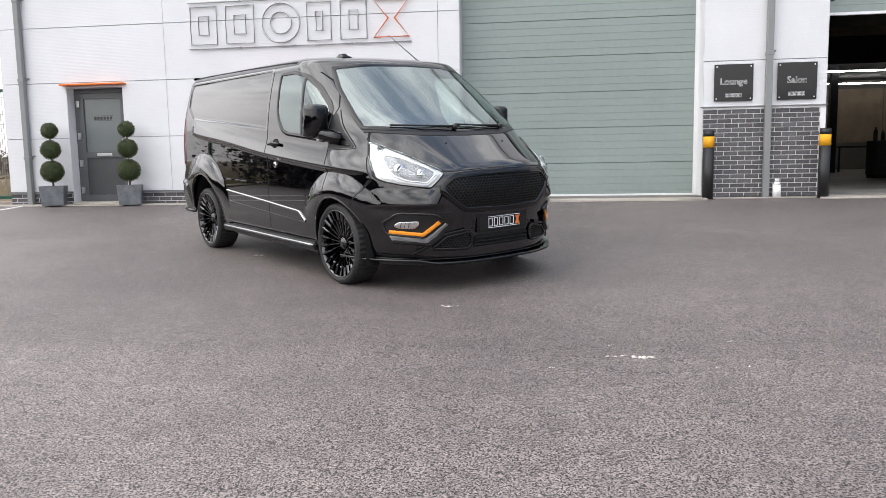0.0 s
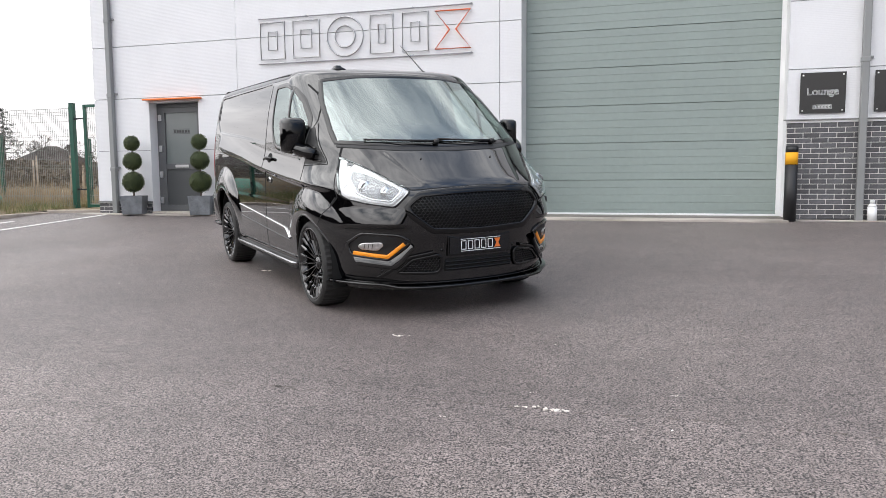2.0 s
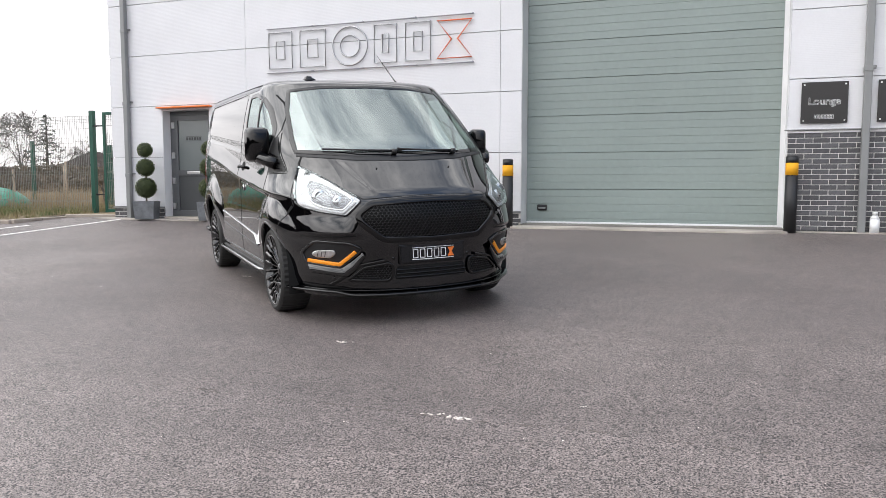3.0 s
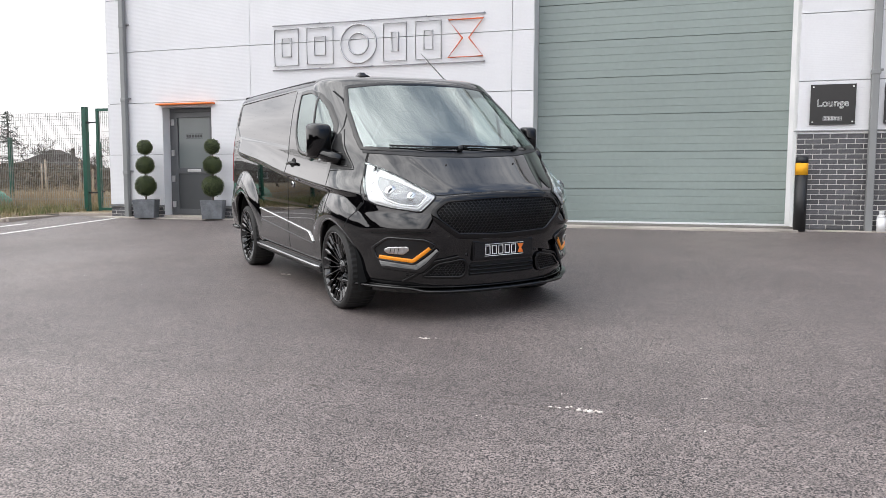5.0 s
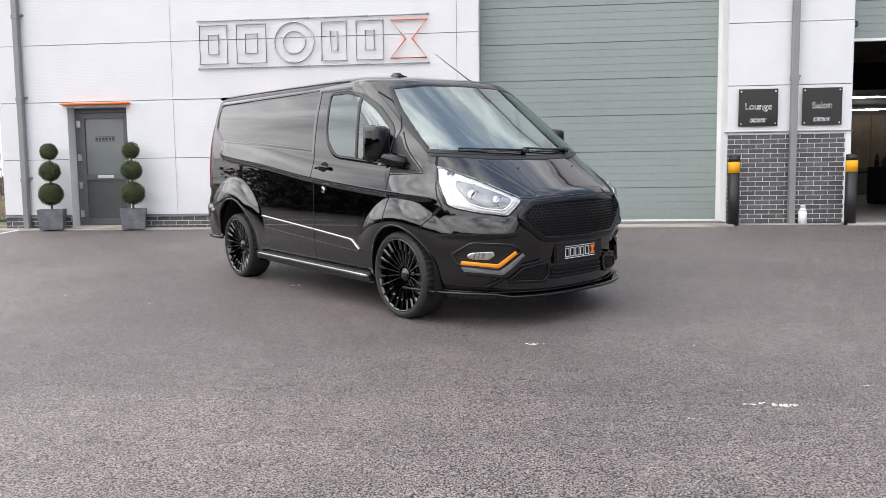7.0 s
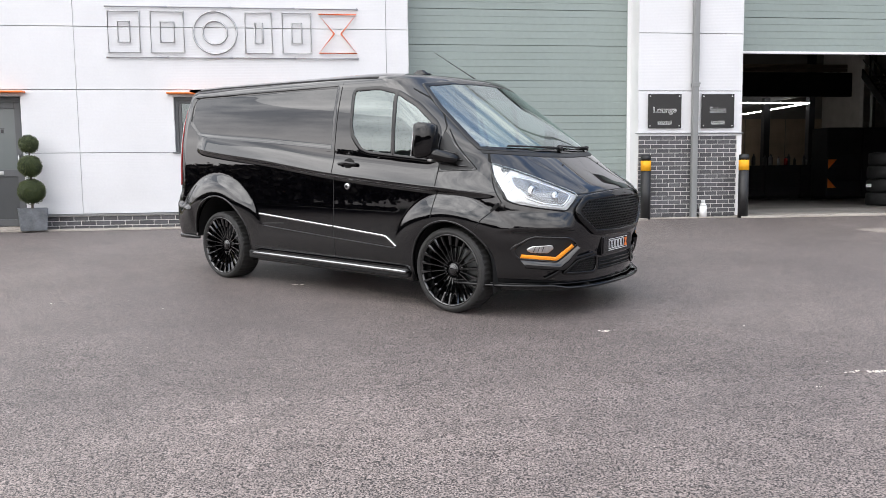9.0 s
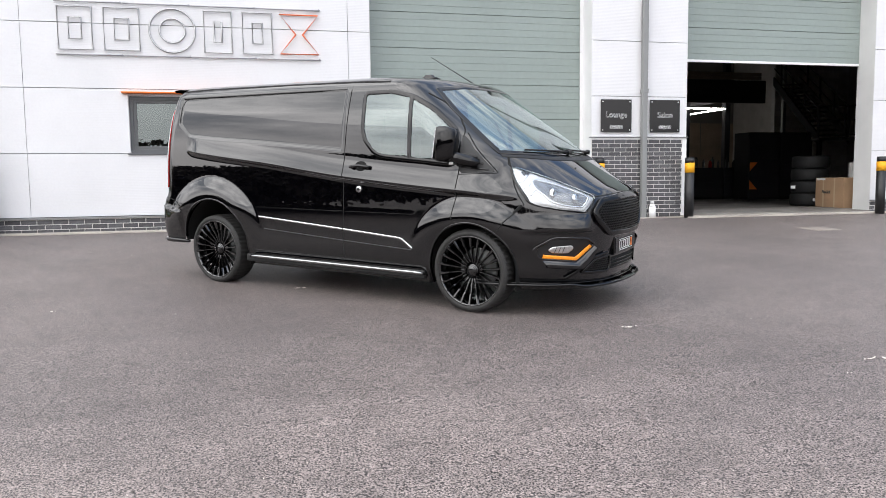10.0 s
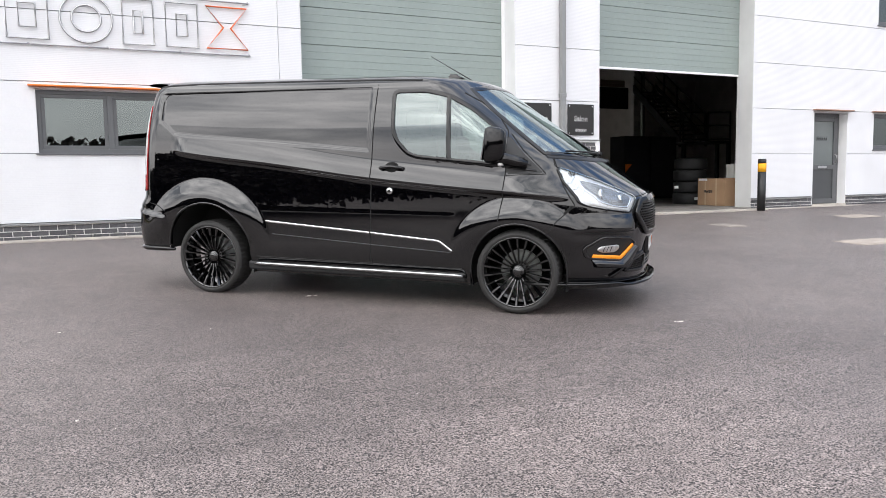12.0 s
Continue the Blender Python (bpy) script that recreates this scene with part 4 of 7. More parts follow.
def honeycomb(name, outline, a, fn, off, t):
    """Hexagonal wire mesh inside an outline; a is the cell's side."""
    poly = np.array(outline)
    y0, z0, y1, z1 = poly[:, 0].min(), poly[:, 1].min(), poly[:, 0].max(), poly[:, 1].max()
    pts, faces = [], []
    h = a * math.sqrt(3)
    segs = []
    i = 0
    zc = z0
    while zc < z1 + a:
        yc = y0 + (h / 2 if i % 2 else 0)
        while yc < y1 + h:
            v = [(yc + a * math.sin(k * math.pi / 3), zc + a * 0.8 * math.cos(k * math.pi / 3)) for k in range(6)]
            for k in (0, 1, 2):
                segs.append((v[k], v[k + 1]))
            yc += h
        zc += 1.5 * a * 0.8
        i += 1
    mids = np.array([((p[0] + q[0]) / 2, (p[1] + q[1]) / 2) for p, q in segs])
    keep = inside(mids[:, 0], mids[:, 1], poly)
    for ok, (p, q) in zip(keep, segs):
        if not ok:
            continue
        d = np.array(q) - np.array(p)
        d = d / np.linalg.norm(d)
        w = np.array((-d[1], d[0])) * t
        k = len(pts)
        for e in (p, q):
            for s, o in ((-1, off - 0.008), (-1, off), (1, off), (1, off - 0.008)):
                pts.append(fn(e[0] + s * w[0], e[1] + s * w[1], o).tolist())
        faces += [(k, k + 1, k + 5, k + 4), (k + 1, k + 2, k + 6, k + 5), (k + 2, k + 3, k + 7, k + 6)]
    me = bpy.data.meshes.new(name)
    me.from_pydata(pts, [], faces)
    return me


solid("honeycomb", honeycomb("honeycomb", GRILLE_R, 0.0165, face, 0.014, 0.0026), M_GRILLE, grille)

# bonnet gaps and wiper cowl
for sd in (-1, 1):
    seam([(sd * y, z) for y, z in ((0.765, 1.248), (0.792, 1.19), (0.808, 1.165), (0.735, 1.112), (0.655, 1.050), (0.585, 0.981), (0.497, 0.920), (0.30, 0.930), (0.0, 0.938))], face, 0.007, 0.001, 60)
    seam([(sd * y, z) for y, z in ((0.53, 0.80), (0.50, 0.77))], face, 0.007, 0.001, 10)
    bm = bmesh.new()
    p = face(sd * 0.30, 1.13, 0.0)
    add_cyl(bm, tuple(p), (0.5, 0, 0.85), 0.008, 0.004, 0.009, 12)
    part("washer_jet", bm, M_VANTRIM, van)
cowl = [(-0.80, 1.246), (-0.4, 1.212), (0, 1.203), (0.4, 1.212), (0.80, 1.246)]
solid("cowl", band_mesh("cowl", cowl, face, 0.040, 0.004, 80, False), M_VANTRIM, van, "black plastic scuttle under the windscreen", True)
for y0, y1, z1 in ((-0.10, -0.62, 1.256), (0.42, -0.06, 1.250)):
    a, c = face(y0, 1.235, 0.03), face((y0 + y1) / 2, z1 - 0.01, 0.03)
    e = face(y1, z1 + 0.012, 0.022)
    bm = bmesh.new()
    add_tube(bm, [tuple(a), tuple(c), tuple(e)], [0.011, 0.008, 0.005], 8)
    add_cyl(bm, tuple(a - np.array((0, 0, 0.02))), (0.3, 0, 1), 0.022, 0.018, 0.035, 14)
    wp = part("wiper", bm, M_VANTRIM, van, "black wiper arm", True)
    bl = [tuple(face(y1 + (y0 - y1) * k / 8 * 1.15, z1 + 0.012 - 0.018 * k / 8, 0.014)) for k in range(9)]
    part("blade", tube(bl, 0.0055, 6), M_SEAM, wp)



def wedge(name, upper, lower, fn, o0, o1, parent, mat, label=""):
    """A shelf that leans out from an upper line to a lower one, and closes back to the body."""
    a, c = resample(upper, 30, False), resample(lower, 30, False)
    rows = [fn(a[:, 0], a[:, 1], o0), fn((a[:, 0] * 2 + c[:, 0]) / 3, (a[:, 1] * 2 + c[:, 1]) / 3, o0 + (o1 - o0) * 0.55), fn(c[:, 0], c[:, 1], o1), fn(c[:, 0], c[:, 1] - 0.012, o1 - 0.008), fn(c[:, 0], c[:, 1] - 0.022, -0.004)]
    return solid(name, grid_mesh(name, np.stack(rows)), mat, parent, label, True)


# front bumper: vents, plate, fog lamps, splitter
LOW = rounded([(-0.27, 0.425), (0.27, 0.425), (0.29, 0.33), (-0.29, 0.33)], 0.015)
intake = solid("lower_intake", patch_mesh("lower_intake", LOW, face, 0.003, 60, 5), M_SEAM, van, "dark lower air intake", True)
for z in (0.345, 0.372, 0.40):
    solid("slat", band_mesh("slat", [(-0.275, z), (0.275, z)], face, 0.010, 0.014, 30, False), M_GLOSSBLK, intake, "", True)
for sd in (-1, 1):
    v = [(sd * 0.33, 0.455), (sd * 0.50, 0.425), (sd * 0.60, 0.335), (sd * 0.335, 0.325), (sd * 0.305, 0.36), (sd * 0.305, 0.43)]
    v = rounded(v if sd < 0 else list(reversed(v)), 0.02)
    vent = solid("side_vent", patch_mesh("side_vent", v, face, 0.003, 50, 4), M_SEAM, van, "", True)
    solid("vent_frame", band_mesh("vent_frame", v, face, 0.020, 0.020, 80), M_GLOSSBLK, vent, "", True)
    solid("honeycomb", honeycomb("honeycomb", v, 0.014, face, 0.010, 0.002), M_GRILLE, vent)
    solid("bumper_blade", band_mesh("bumper_blade", [(sd * 0.36, 0.475), (sd * 0.52, 0.445), (sd * 0.64, 0.345), (sd * 0.70, 0.30)], face, 0.022, 0.022, 40, False), M_GLOSSBLK, van, "", True)
    rc = [(sd * 0.515, 0.560), (sd * 0.596, 0.604), (sd * 0.80, 0.618), (sd * 0.865, 0.535), (sd * 0.845, 0.455), (sd * 0.65, 0.425), (sd * 0.555, 0.520)]
    rc = rounded(rc if sd < 0 else list(reversed(rc)), 0.025)
    fog = solid("fog_lamp", patch_mesh("fog_lamp", rc, face, 0.003, 60, 5), M_VANTRIM, van, "fog lamp in a black pod with an orange strip", True)
    solid("pod_frame", band_mesh("pod_frame", rc, face, 0.016, 0.014, 90), M_VAN, fog, "", True)
    fl = [(sd * 0.692, 0.556), (sd * 0.795, 0.548), (sd * 0.812, 0.522), (sd * 0.79, 0.500), (sd * 0.705, 0.496), (sd * 0.678, 0.530)]
    fl = rounded(fl if sd < 0 else list(reversed(fl)), 0.012)
    lens = solid("fog_lens", patch_mesh("fog_lens", fl, face, 0.014, 36, 5, 0.010), M_LENSBACK, fog, "clear fog lamp lens", True)
    for k in range(3):
        solid("rib", band_mesh("rib", [(sd * (0.735 + 0.02 * k), 0.546), (sd * (0.738 + 0.02 * k), 0.504)], face, 0.003, 0.016, 8, False), M_VANTRIM, lens)
    solid("accent", band_mesh("accent", [(sd * 0.828, 0.474), (sd * 0.74, 0.462), (sd * 0.652, 0.450), (sd * 0.556, 0.548)], face, 0.026, 0.020, 60, False), M_VANORANGE, fog, "bright orange strip", True)
    wedge("lower_lip", [(sd * 0.832, 0.454), (sd * 0.74, 0.441), (sd * 0.645, 0.428), (sd * 0.59, 0.472), (sd * 0.52, 0.545)], [(sd * 0.802, 0.400), (sd * 0.74, 0.392), (sd * 0.60, 0.374), (sd * 0.555, 0.420), (sd * 0.495, 0.520)], face, 0.004, 0.040, fog, M_VAN)
    seam([(sd * 0.955, 0.60), (sd * 0.93, 0.645), (sd * 0.80, 0.655), (sd * 0.56, 0.660)], face, 0.008, 0.002, 60)
    seam([(sd * 0.905, 0.865), (sd * 0.93, 0.80), (sd * 0.955, 0.70)], face, 0.007, 0.002, 30)
    for y, z in ((0.685, 0.347), (0.30, 0.487)):
        p = face(sd * y, z, -0.002)
        bm = bmesh.new()
        add_cyl(bm, tuple(p), (1, sd * (1.4 if y > 0.6 else 0.1), 0), 0.012, 0.011, 0.006, 16)
        part("sensor", bm, M_GLOSSBLK, van, "", True)
holder = part("plate_holder", box(0.905, 0.938, -0.265, 0.265, 0.440, 0.585, 0.006), M_GLOSSBLK, van)
plate = part("show_plate", box(0.938, 0.944, -0.252, 0.252, 0.452, 0.574, 0.002), M_PLAQUE, holder, "black show plate with white bars and one orange shape")
for z in (0.468, 0.554):
    part("line", box(0.944, 0.946, -0.165, 0.172, z, z + 0.004), M_WHITE, plate)
for k in range(5):
    y = -0.160 + 0.056 * k
    bm = bmesh.new()
    for a, c, e, f in ((y, y + 0.042, 0.541, 0.546), (y, y + 0.042, 0.480, 0.485), (y, y + 0.005, 0.480, 0.546), (y + 0.037, y + 0.042, 0.480, 0.546)):
        add_box(bm, 0.944, 0.946, a, c, e, f)
    part("bar", bm, M_WHITE, plate)
bm = bmesh.new()
vs = [[bm.verts.new((x, 0.146 + dy, z)) for dy, z in ((-0.026, 0.480), (0.026, 0.480), (0.008, 0.513), (0.026, 0.546), (-0.026, 0.546), (-0.008, 0.513))] for x in (0.944, 0.9465)]
bm.faces.new(vs[0])
bm.faces.new(vs[1])
for i in range(6):
    bm.faces.new((vs[0][i], vs[0][(i + 1) % 6], vs[1][(i + 1) % 6], vs[1][i]))
bmesh.ops.recalc_face_normals(bm, faces=bm.faces)
part("bar", bm, M_ORANGE, plate, "orange waisted shape")

# splitter
sp_y = np.concatenate([np.linspace(-0.945, -0.80, 14), np.linspace(-0.78, 0.78, 50), np.linspace(0.80, 0.945, 14)])
base = face(sp_y, np.full_like(sp_y, 0.27), 0.0)
tang = np.gradient(base[:, :2], axis=0)
tang /= np.linalg.norm(tang, axis=1, keepdims=True)
outw = np.stack([tang[:, 1], -tang[:, 0]], -1)
reach = 0.054 + 0.010 * ease((0.62 - np.abs(sp_y)) / 0.06)
rise = 0.020 * ease((np.abs(sp_y) - 0.56) / 0.12)
loop = []
for k, dz in ((-0.10, -0.004), (1.0, -0.004), (1.06, 0.004), (1.0, 0.014), (-0.10, 0.016)):
    loop.append(np.stack([base[:, 0] + outw[:, 0] * reach * k, base[:, 1] + outw[:, 1] * reach * k, 0.224 + rise + dz], -1))
loop.append(loop[0])
split = solid("splitter", grid_mesh("splitter", np.stack(loop, 1)), M_GLOSSBLK, van, "gloss black front splitter", True)
for y in (-0.42, -0.14, 0.14, 0.42):
    p = face(y, 0.27, 0.0)
    part("strut", box(p[0] + 0.005, p[0] + 0.05, y - 0.003, y + 0.003, 0.236, 0.252), M_GLOSSBLK, split)
seam([(-0.945, 0.262), (-0.6, 0.255), (0.0, 0.25), (0.6, 0.255), (0.945, 0.262)], face, 0.012, 0.012, 80, M_GLOSSBLK, "bumper_edge")

# roof: rear spoiler, aerial, hump
ys = np.linspace(-0.745, 0.745, 41)
dn = 0.035 * (np.abs(ys) / 0.745) ** 4
rim_x = 0.06 * (np.abs(ys) / 0.745) ** 3
lip = [np.stack([x + rim_x * k, ys, z - dn], -1) for x, z, k in ((-3.36, 1.905, 0.3), (-3.45, 1.917, 0.5), (-3.60, 1.921, 1.0), (-3.665, 1.916, 1.0), (-3.67, 1.906, 1.0), (-3.655, 1.898, 1.0), (-3.50, 1.880, 0.5))]
solid("roof_spoiler", grid_mesh("roof_spoiler", np.stack(lip, 1)), M_GLOSSBLK, van, "small gloss black roof spoiler lip", True)
part("aerial", tube([(-0.68, 0.40, 1.885), (-0.72, 0.40, 1.905), (-1.22, 0.42, 2.19)], [0.013, 0.006, 0.0025], 8), M_VANTRIM, van, "thin black roof aerial", True)
bm = box(-0.77, -0.61, -0.485, -0.385, 1.878, 1.925, 0.012)
for v in bm.verts:
    if v.co.z > 1.91:
        v.co.x, v.co.y = -0.70 + (v.co.x + 0.69) * 0.45, -0.435 + (v.co.y + 0.435) * 0.5
part("roof_sensor", bm, M_GLOSSBLK, van, "", True)

# cab
part("underbody", box(-3.1, 0.55, -0.72, 0.72, 0.19, 0.30, 0.02), M_SEAM, van)
part("bulkhead", box(-1.34, -1.30, -0.84, 0.84, 0.3, 1.80), M_CABIN, van)
bm = bmesh.new()
add_box(bm, 0.02, 0.42, -0.80, 0.80, 0.80, 1.13, 0.06)
add_box(bm, -0.08, 0.10, -0.62, -0.22, 0.98, 1.17, 0.05)
part("dashboard", bm, M_CABIN, van, "", True)
for y, w in ((-0.45, 0.24), (0.18, 0.22), (0.60, 0.22)):
    bm = bmesh.new()
    add_box(bm, -0.95, -0.45, y - w, y + w, 0.72, 0.90, 0.05)
    add_box(bm, -1.08, -0.92, y - w, y + w, 0.80, 1.42, 0.06, pose(0, 0, 0, 0, 0, 0))
    add_box(bm, -1.10, -0.99, y - 0.12, y + 0.12, 1.40, 1.62, 0.04)
    part("seat", bm, M_CABIN, van, "", True)
bm = bmesh.new()
add_tube(bm, [tuple(Matrix.Rotation(radians(-62), 3, "Y") @ Vector((0.19 * math.cos(a / 28 * 2 * math.pi), 0.19 * math.sin(a / 28 * 2 * math.pi), 0)) + Vector((-0.17, -0.42, 1.17))) for a in range(28)], 0.015, 8, True)
add_tube(bm, [(-0.17, -0.60, 1.17), (-0.15, -0.42, 1.15), (-0.17, -0.24, 1.17)], 0.02, 8)
add_tube(bm, [(-0.16, -0.42, 1.15), (0.05, -0.42, 1.05)], 0.03, 8)
part("steering_wheel", bm, M_CABIN, van, "", True)
bm = box(-0.42, -0.39, -0.10, 0.10, 1.68, 1.75, 0.01)
part("interior_mirror", bm, M_CABIN, van)

# ---- doors, windows and fittings of the building ----
M_ZINC = material("weathered_zinc", (0.17, 0.18, 0.19), 0.55, 0.3, vary=0.3, scale=7, fine=0.12, fine_scale=50)
M_LEAF = material("clipped_box_leaves", (0.058, 0.078, 0.018), 0.55, vary=0.35, scale=40)
M_LEAFCORE = material("inner_foliage", (0.012, 0.020, 0.006), 0.9)
M_BARK = material("grey_brown_bark", (0.09, 0.07, 0.055), 0.9, vary=0.2, scale=12)
M_GREEN = material("dark_green_coating", (0.012, 0.075, 0.05), 0.4, vary=0.1, scale=4)
M_WIRE = material("grey_green_wire", (0.22, 0.23, 0.21), 0.5)
M_SIGNTUBE = material("grey_sign_tube", (0.34, 0.34, 0.35), 0.35, 0.3)
M_SIGNFACE = material("white_sign_face", (0.80, 0.80, 0.80), 0.4)
M_SIGNORANGE = material("orange_sign_tube", (0.82, 0.17, 0.04), 0.4)
M_FROST = material("frosted_glass", (0.135, 0.152, 0.15), 0.28, vary=0.06, scale=2, coat=0.4)
M_COVER = material("tan_cover_concrete", (0.23, 0.20, 0.175), 0.85, vary=0.15, scale=2, fine=0.15, fine_scale=50)
M_DARKPRINT = material("dark_print", (0.03, 0.03, 0.032), 0.5)


def entrance(name, x0, x1, top, colour, label):
    """A glazed door in a deep reveal with a thin canopy."""
    d = empty(name, pose(x0, 0.25, 0.03), label, "door", kind="structure")
    w, h = x1 - x0, top - 0.03
    part("threshold", box(0.0, w, -0.27, 0.06, -0.03, 0.012, 0.004), M_CONCRETE, d)
    bm = bmesh.new()
    add_box(bm, 0.0, 0.085, -0.03, 0.05, 0.012, h, 0.004)
    add_box(bm, w - 0.085, w, -0.03, 0.05, 0.012, h, 0.004)
    add_box(bm, 0.085, w - 0.085, -0.03, 0.05, h - 0.085, h, 0.004)
    part("door_frame", bm, M_DGREY, d)
    bm = bmesh.new()
    a, c = 0.09, w - 0.09
    add_box(bm, a, a + 0.10, -0.045, 0.03, 0.02, h - 0.09, 0.004)
    add_box(bm, c - 0.10, c, -0.045, 0.03, 0.02, h - 0.09, 0.004)
    add_box(bm, a + 0.10, c - 0.10, -0.045, 0.03, 0.02, 0.13, 0.004)
    add_box(bm, a + 0.10, c - 0.10, -0.045, 0.03, 0.82, 0.93, 0.004)
    add_box(bm, a + 0.10, c - 0.10, -0.045, 0.03, h - 0.19, h - 0.09, 0.004)
    leaf = part("door_leaf", bm, M_DGREY, d)
    part("lower_panel", box(a + 0.10, c - 0.10, -0.02, 0.01, 0.13, 0.82), M_DGREY_PANEL, leaf)
    part("pane", box(a + 0.10, c - 0.10, -0.015, 0.005, 0.93, h - 0.19), M_FROST, leaf, "frosted door glass")
    part("letter_plate", box((a + c) / 2 - 0.15, (a + c) / 2 + 0.15, -0.056, -0.045, 0.85, 0.905, 0.006), M_STEEL, leaf, "bright steel letter plate")
    part("door_pull", tube([(c - 0.05, -0.045, 0.95), (c - 0.05, -0.10, 0.97), (c - 0.05, -0.10, 1.15), (c - 0.05, -0.045, 1.17)], 0.012, 8), M_STEEL, leaf, "", True)
    for z in (0.22, 0.72, 1.22, h - 0.28):
        part("hinge", box(0.055, 0.12, -0.075, -0.04, z - 0.06, z + 0.06, 0.006), M_STEEL, leaf)
    bm = bmesh.new()
    m = (a + c) / 2
    add_box(bm, m - 0.19, m + 0.19, -0.0185, -0.0155, 1.50, 1.506)
    add_box(bm, m - 0.19, m + 0.19, -0.0185, -0.0155, 1.585, 1.591)
    for k in range(6):
        add_box(bm, m - 0.18 + 0.062 * k, m - 0.135 + 0.062 * k, -0.0185, -0.0155, 1.518, 1.573)
    part("print", bm, M_DARKPRINT, leaf, "dark printed bars")
    bm = bmesh.new()
    add_box(bm, 0.0, 0.006, -0.248, -0.03, 0.012, h, 0.0)
    add_box(bm, w - 0.006, w, -0.248, -0.03, 0.012, h, 0.0)
    add_box(bm, 0.006, w - 0.006, -0.248, -0.03, h - 0.006, h, 0.0)
    part("reveal", bm, M_TRIM_WHITE, d)
    part("canopy", box(-0.06, w + 0.08, -0.37, -0.225, h + 0.03, h + 0.06, 0.008), colour, d, "thin coloured canopy strip")
    return d


entrance("door_3", -6.38, -5.28, 2.12, M_ORANGE, "closed grey glazed entrance door under an orange strip")
entrance("door_4", 12.83, 13.98, 2.17, M_FADED_ORANGE, "closed grey glazed entrance door of the next unit")


def window(name, x0, x1, z0, z1, panes, colour, label):
    d = empty(name, pose(x0, 0.09, z0), label, "window", kind="structure")
    w, h = x1 - x0, z1 - z0
    bm = bmesh.new()
    add_box(bm, 0, w, -0.03, 0.05, 0, 0.06, 0.004)
    add_box(bm, 0, w, -0.03, 0.05, h - 0.06, h, 0.004)
    add_box(bm, 0, 0.06, -0.03, 0.05, 0.06, h - 0.06, 0.004)
    add_box(bm, w - 0.06, w, -0.03, 0.05, 0.06, h - 0.06, 0.004)
    for k in range(1, panes):
        add_box(bm, w * k / panes - 0.04, w * k / panes + 0.04, -0.03, 0.05, 0.06, h - 0.06, 0.004)
    fr = part("window_frame", bm, M_DGREY, d, "dark grey window frame")
    for k in range(panes):
        a, c = w * k / panes + (0.06 if k == 0 else 0.04), w * (k + 1) / panes - (0.06 if k == panes - 1 else 0.04)
        bm = bmesh.new()
        for q in ((a, c, 0.06, 0.11), (a, c, h - 0.11, h - 0.06), (a, a + 0.05, 0.11, h - 0.11), (c - 0.05, c, 0.11, h - 0.11)):
            add_box(bm, q[0], q[1], -0.015, 0.04, q[2], q[3], 0.004)
        sash = part("sash", bm, M_DGREY, d)
        g = part("pane", box(a + 0.045, c - 0.045, 0.005, 0.011, 0.105, h - 0.105), M_WINGLASS, sash, "window glass reflecting the sky")
    bm = bmesh.new()
    add_box(bm, 0, 0.005, -0.088, -0.03, 0, h)
    add_box(bm, w - 0.005, w, -0.088, -0.03, 0, h)
    add_box(bm, 0.005, w - 0.005, -0.088, -0.03, h - 0.005, h)
    part("reveal", bm, M_TRIM_WHITE, d)
    # added dark sheet stands in for the unlit room behind the panes
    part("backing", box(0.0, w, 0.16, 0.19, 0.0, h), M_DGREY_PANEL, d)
    part("window_sill", box(-0.03, w + 0.03, -0.12, 0.02, -0.025, 0.0, 0.004), M_DGREY, d)
    if colour:
        part("canopy", box(-0.08, w + 0.1, -0.20, -0.05, h + 0.03, h + 0.055, 0.008), colour, d, "thin coloured strip above the window")
    return d


window("window_1", -2.96, -1.05, 1.215, 2.105, 2, M_ORANGE, "two-pane office window under an orange strip")
window("window_2", 14.92, 16.4, 1.315, 2.175, 2, M_FADED_ORANGE, "office window of the next unit")
window("window_3", 14.96, 16.4, 4.27, 5.4, 2, None, "upper window of the next unit")


def downpipe(x, collar):
    d = empty("downpipe", pose(x, 0, 0), "square grey metal downpipe fixed to the wall", "downpipe", "downpipes")
    part("pipe", box(-0.05, 0.05, -0.115, -0.02, 0.0, TOP, 0.012), M_PIPE, d)
    for z in collar:
        part("collar", box(-0.058, 0.058, -0.122, -0.012, z - 0.035, z + 0.035, 0.008), M_PIPE, d)
        part("bracket", box(0.04, 0.105, -0.05, 0.002, z + 0.02, z + 0.05, 0.004), M_PIPE, d)
    return d


downpipe(-7.185, (0.86, 2.27, 3.68, 5.1))
downpipe(5.84, (2.30, 4.3))


def text_mesh(body, size, bevel):
    """Outlined lettering as a mesh, centred."""
    cu = bpy.data.curves.new("lettering", "FONT")
    cu.body, cu.size, cu.align_x, cu.align_y = body, size, "CENTER", "CENTER"
    cu.fill_mode, cu.bevel_depth, cu.bevel_resolution, cu.resolution_u = "NONE", bevel, 1, 4
    ob = new("lettering", cu)
    dg = bpy.context.evaluated_depsgraph_get()
    me = bpy.data.meshes.new_from_object(ob.evaluated_get(dg))
    bpy.data.objects.remove(ob)
    return me


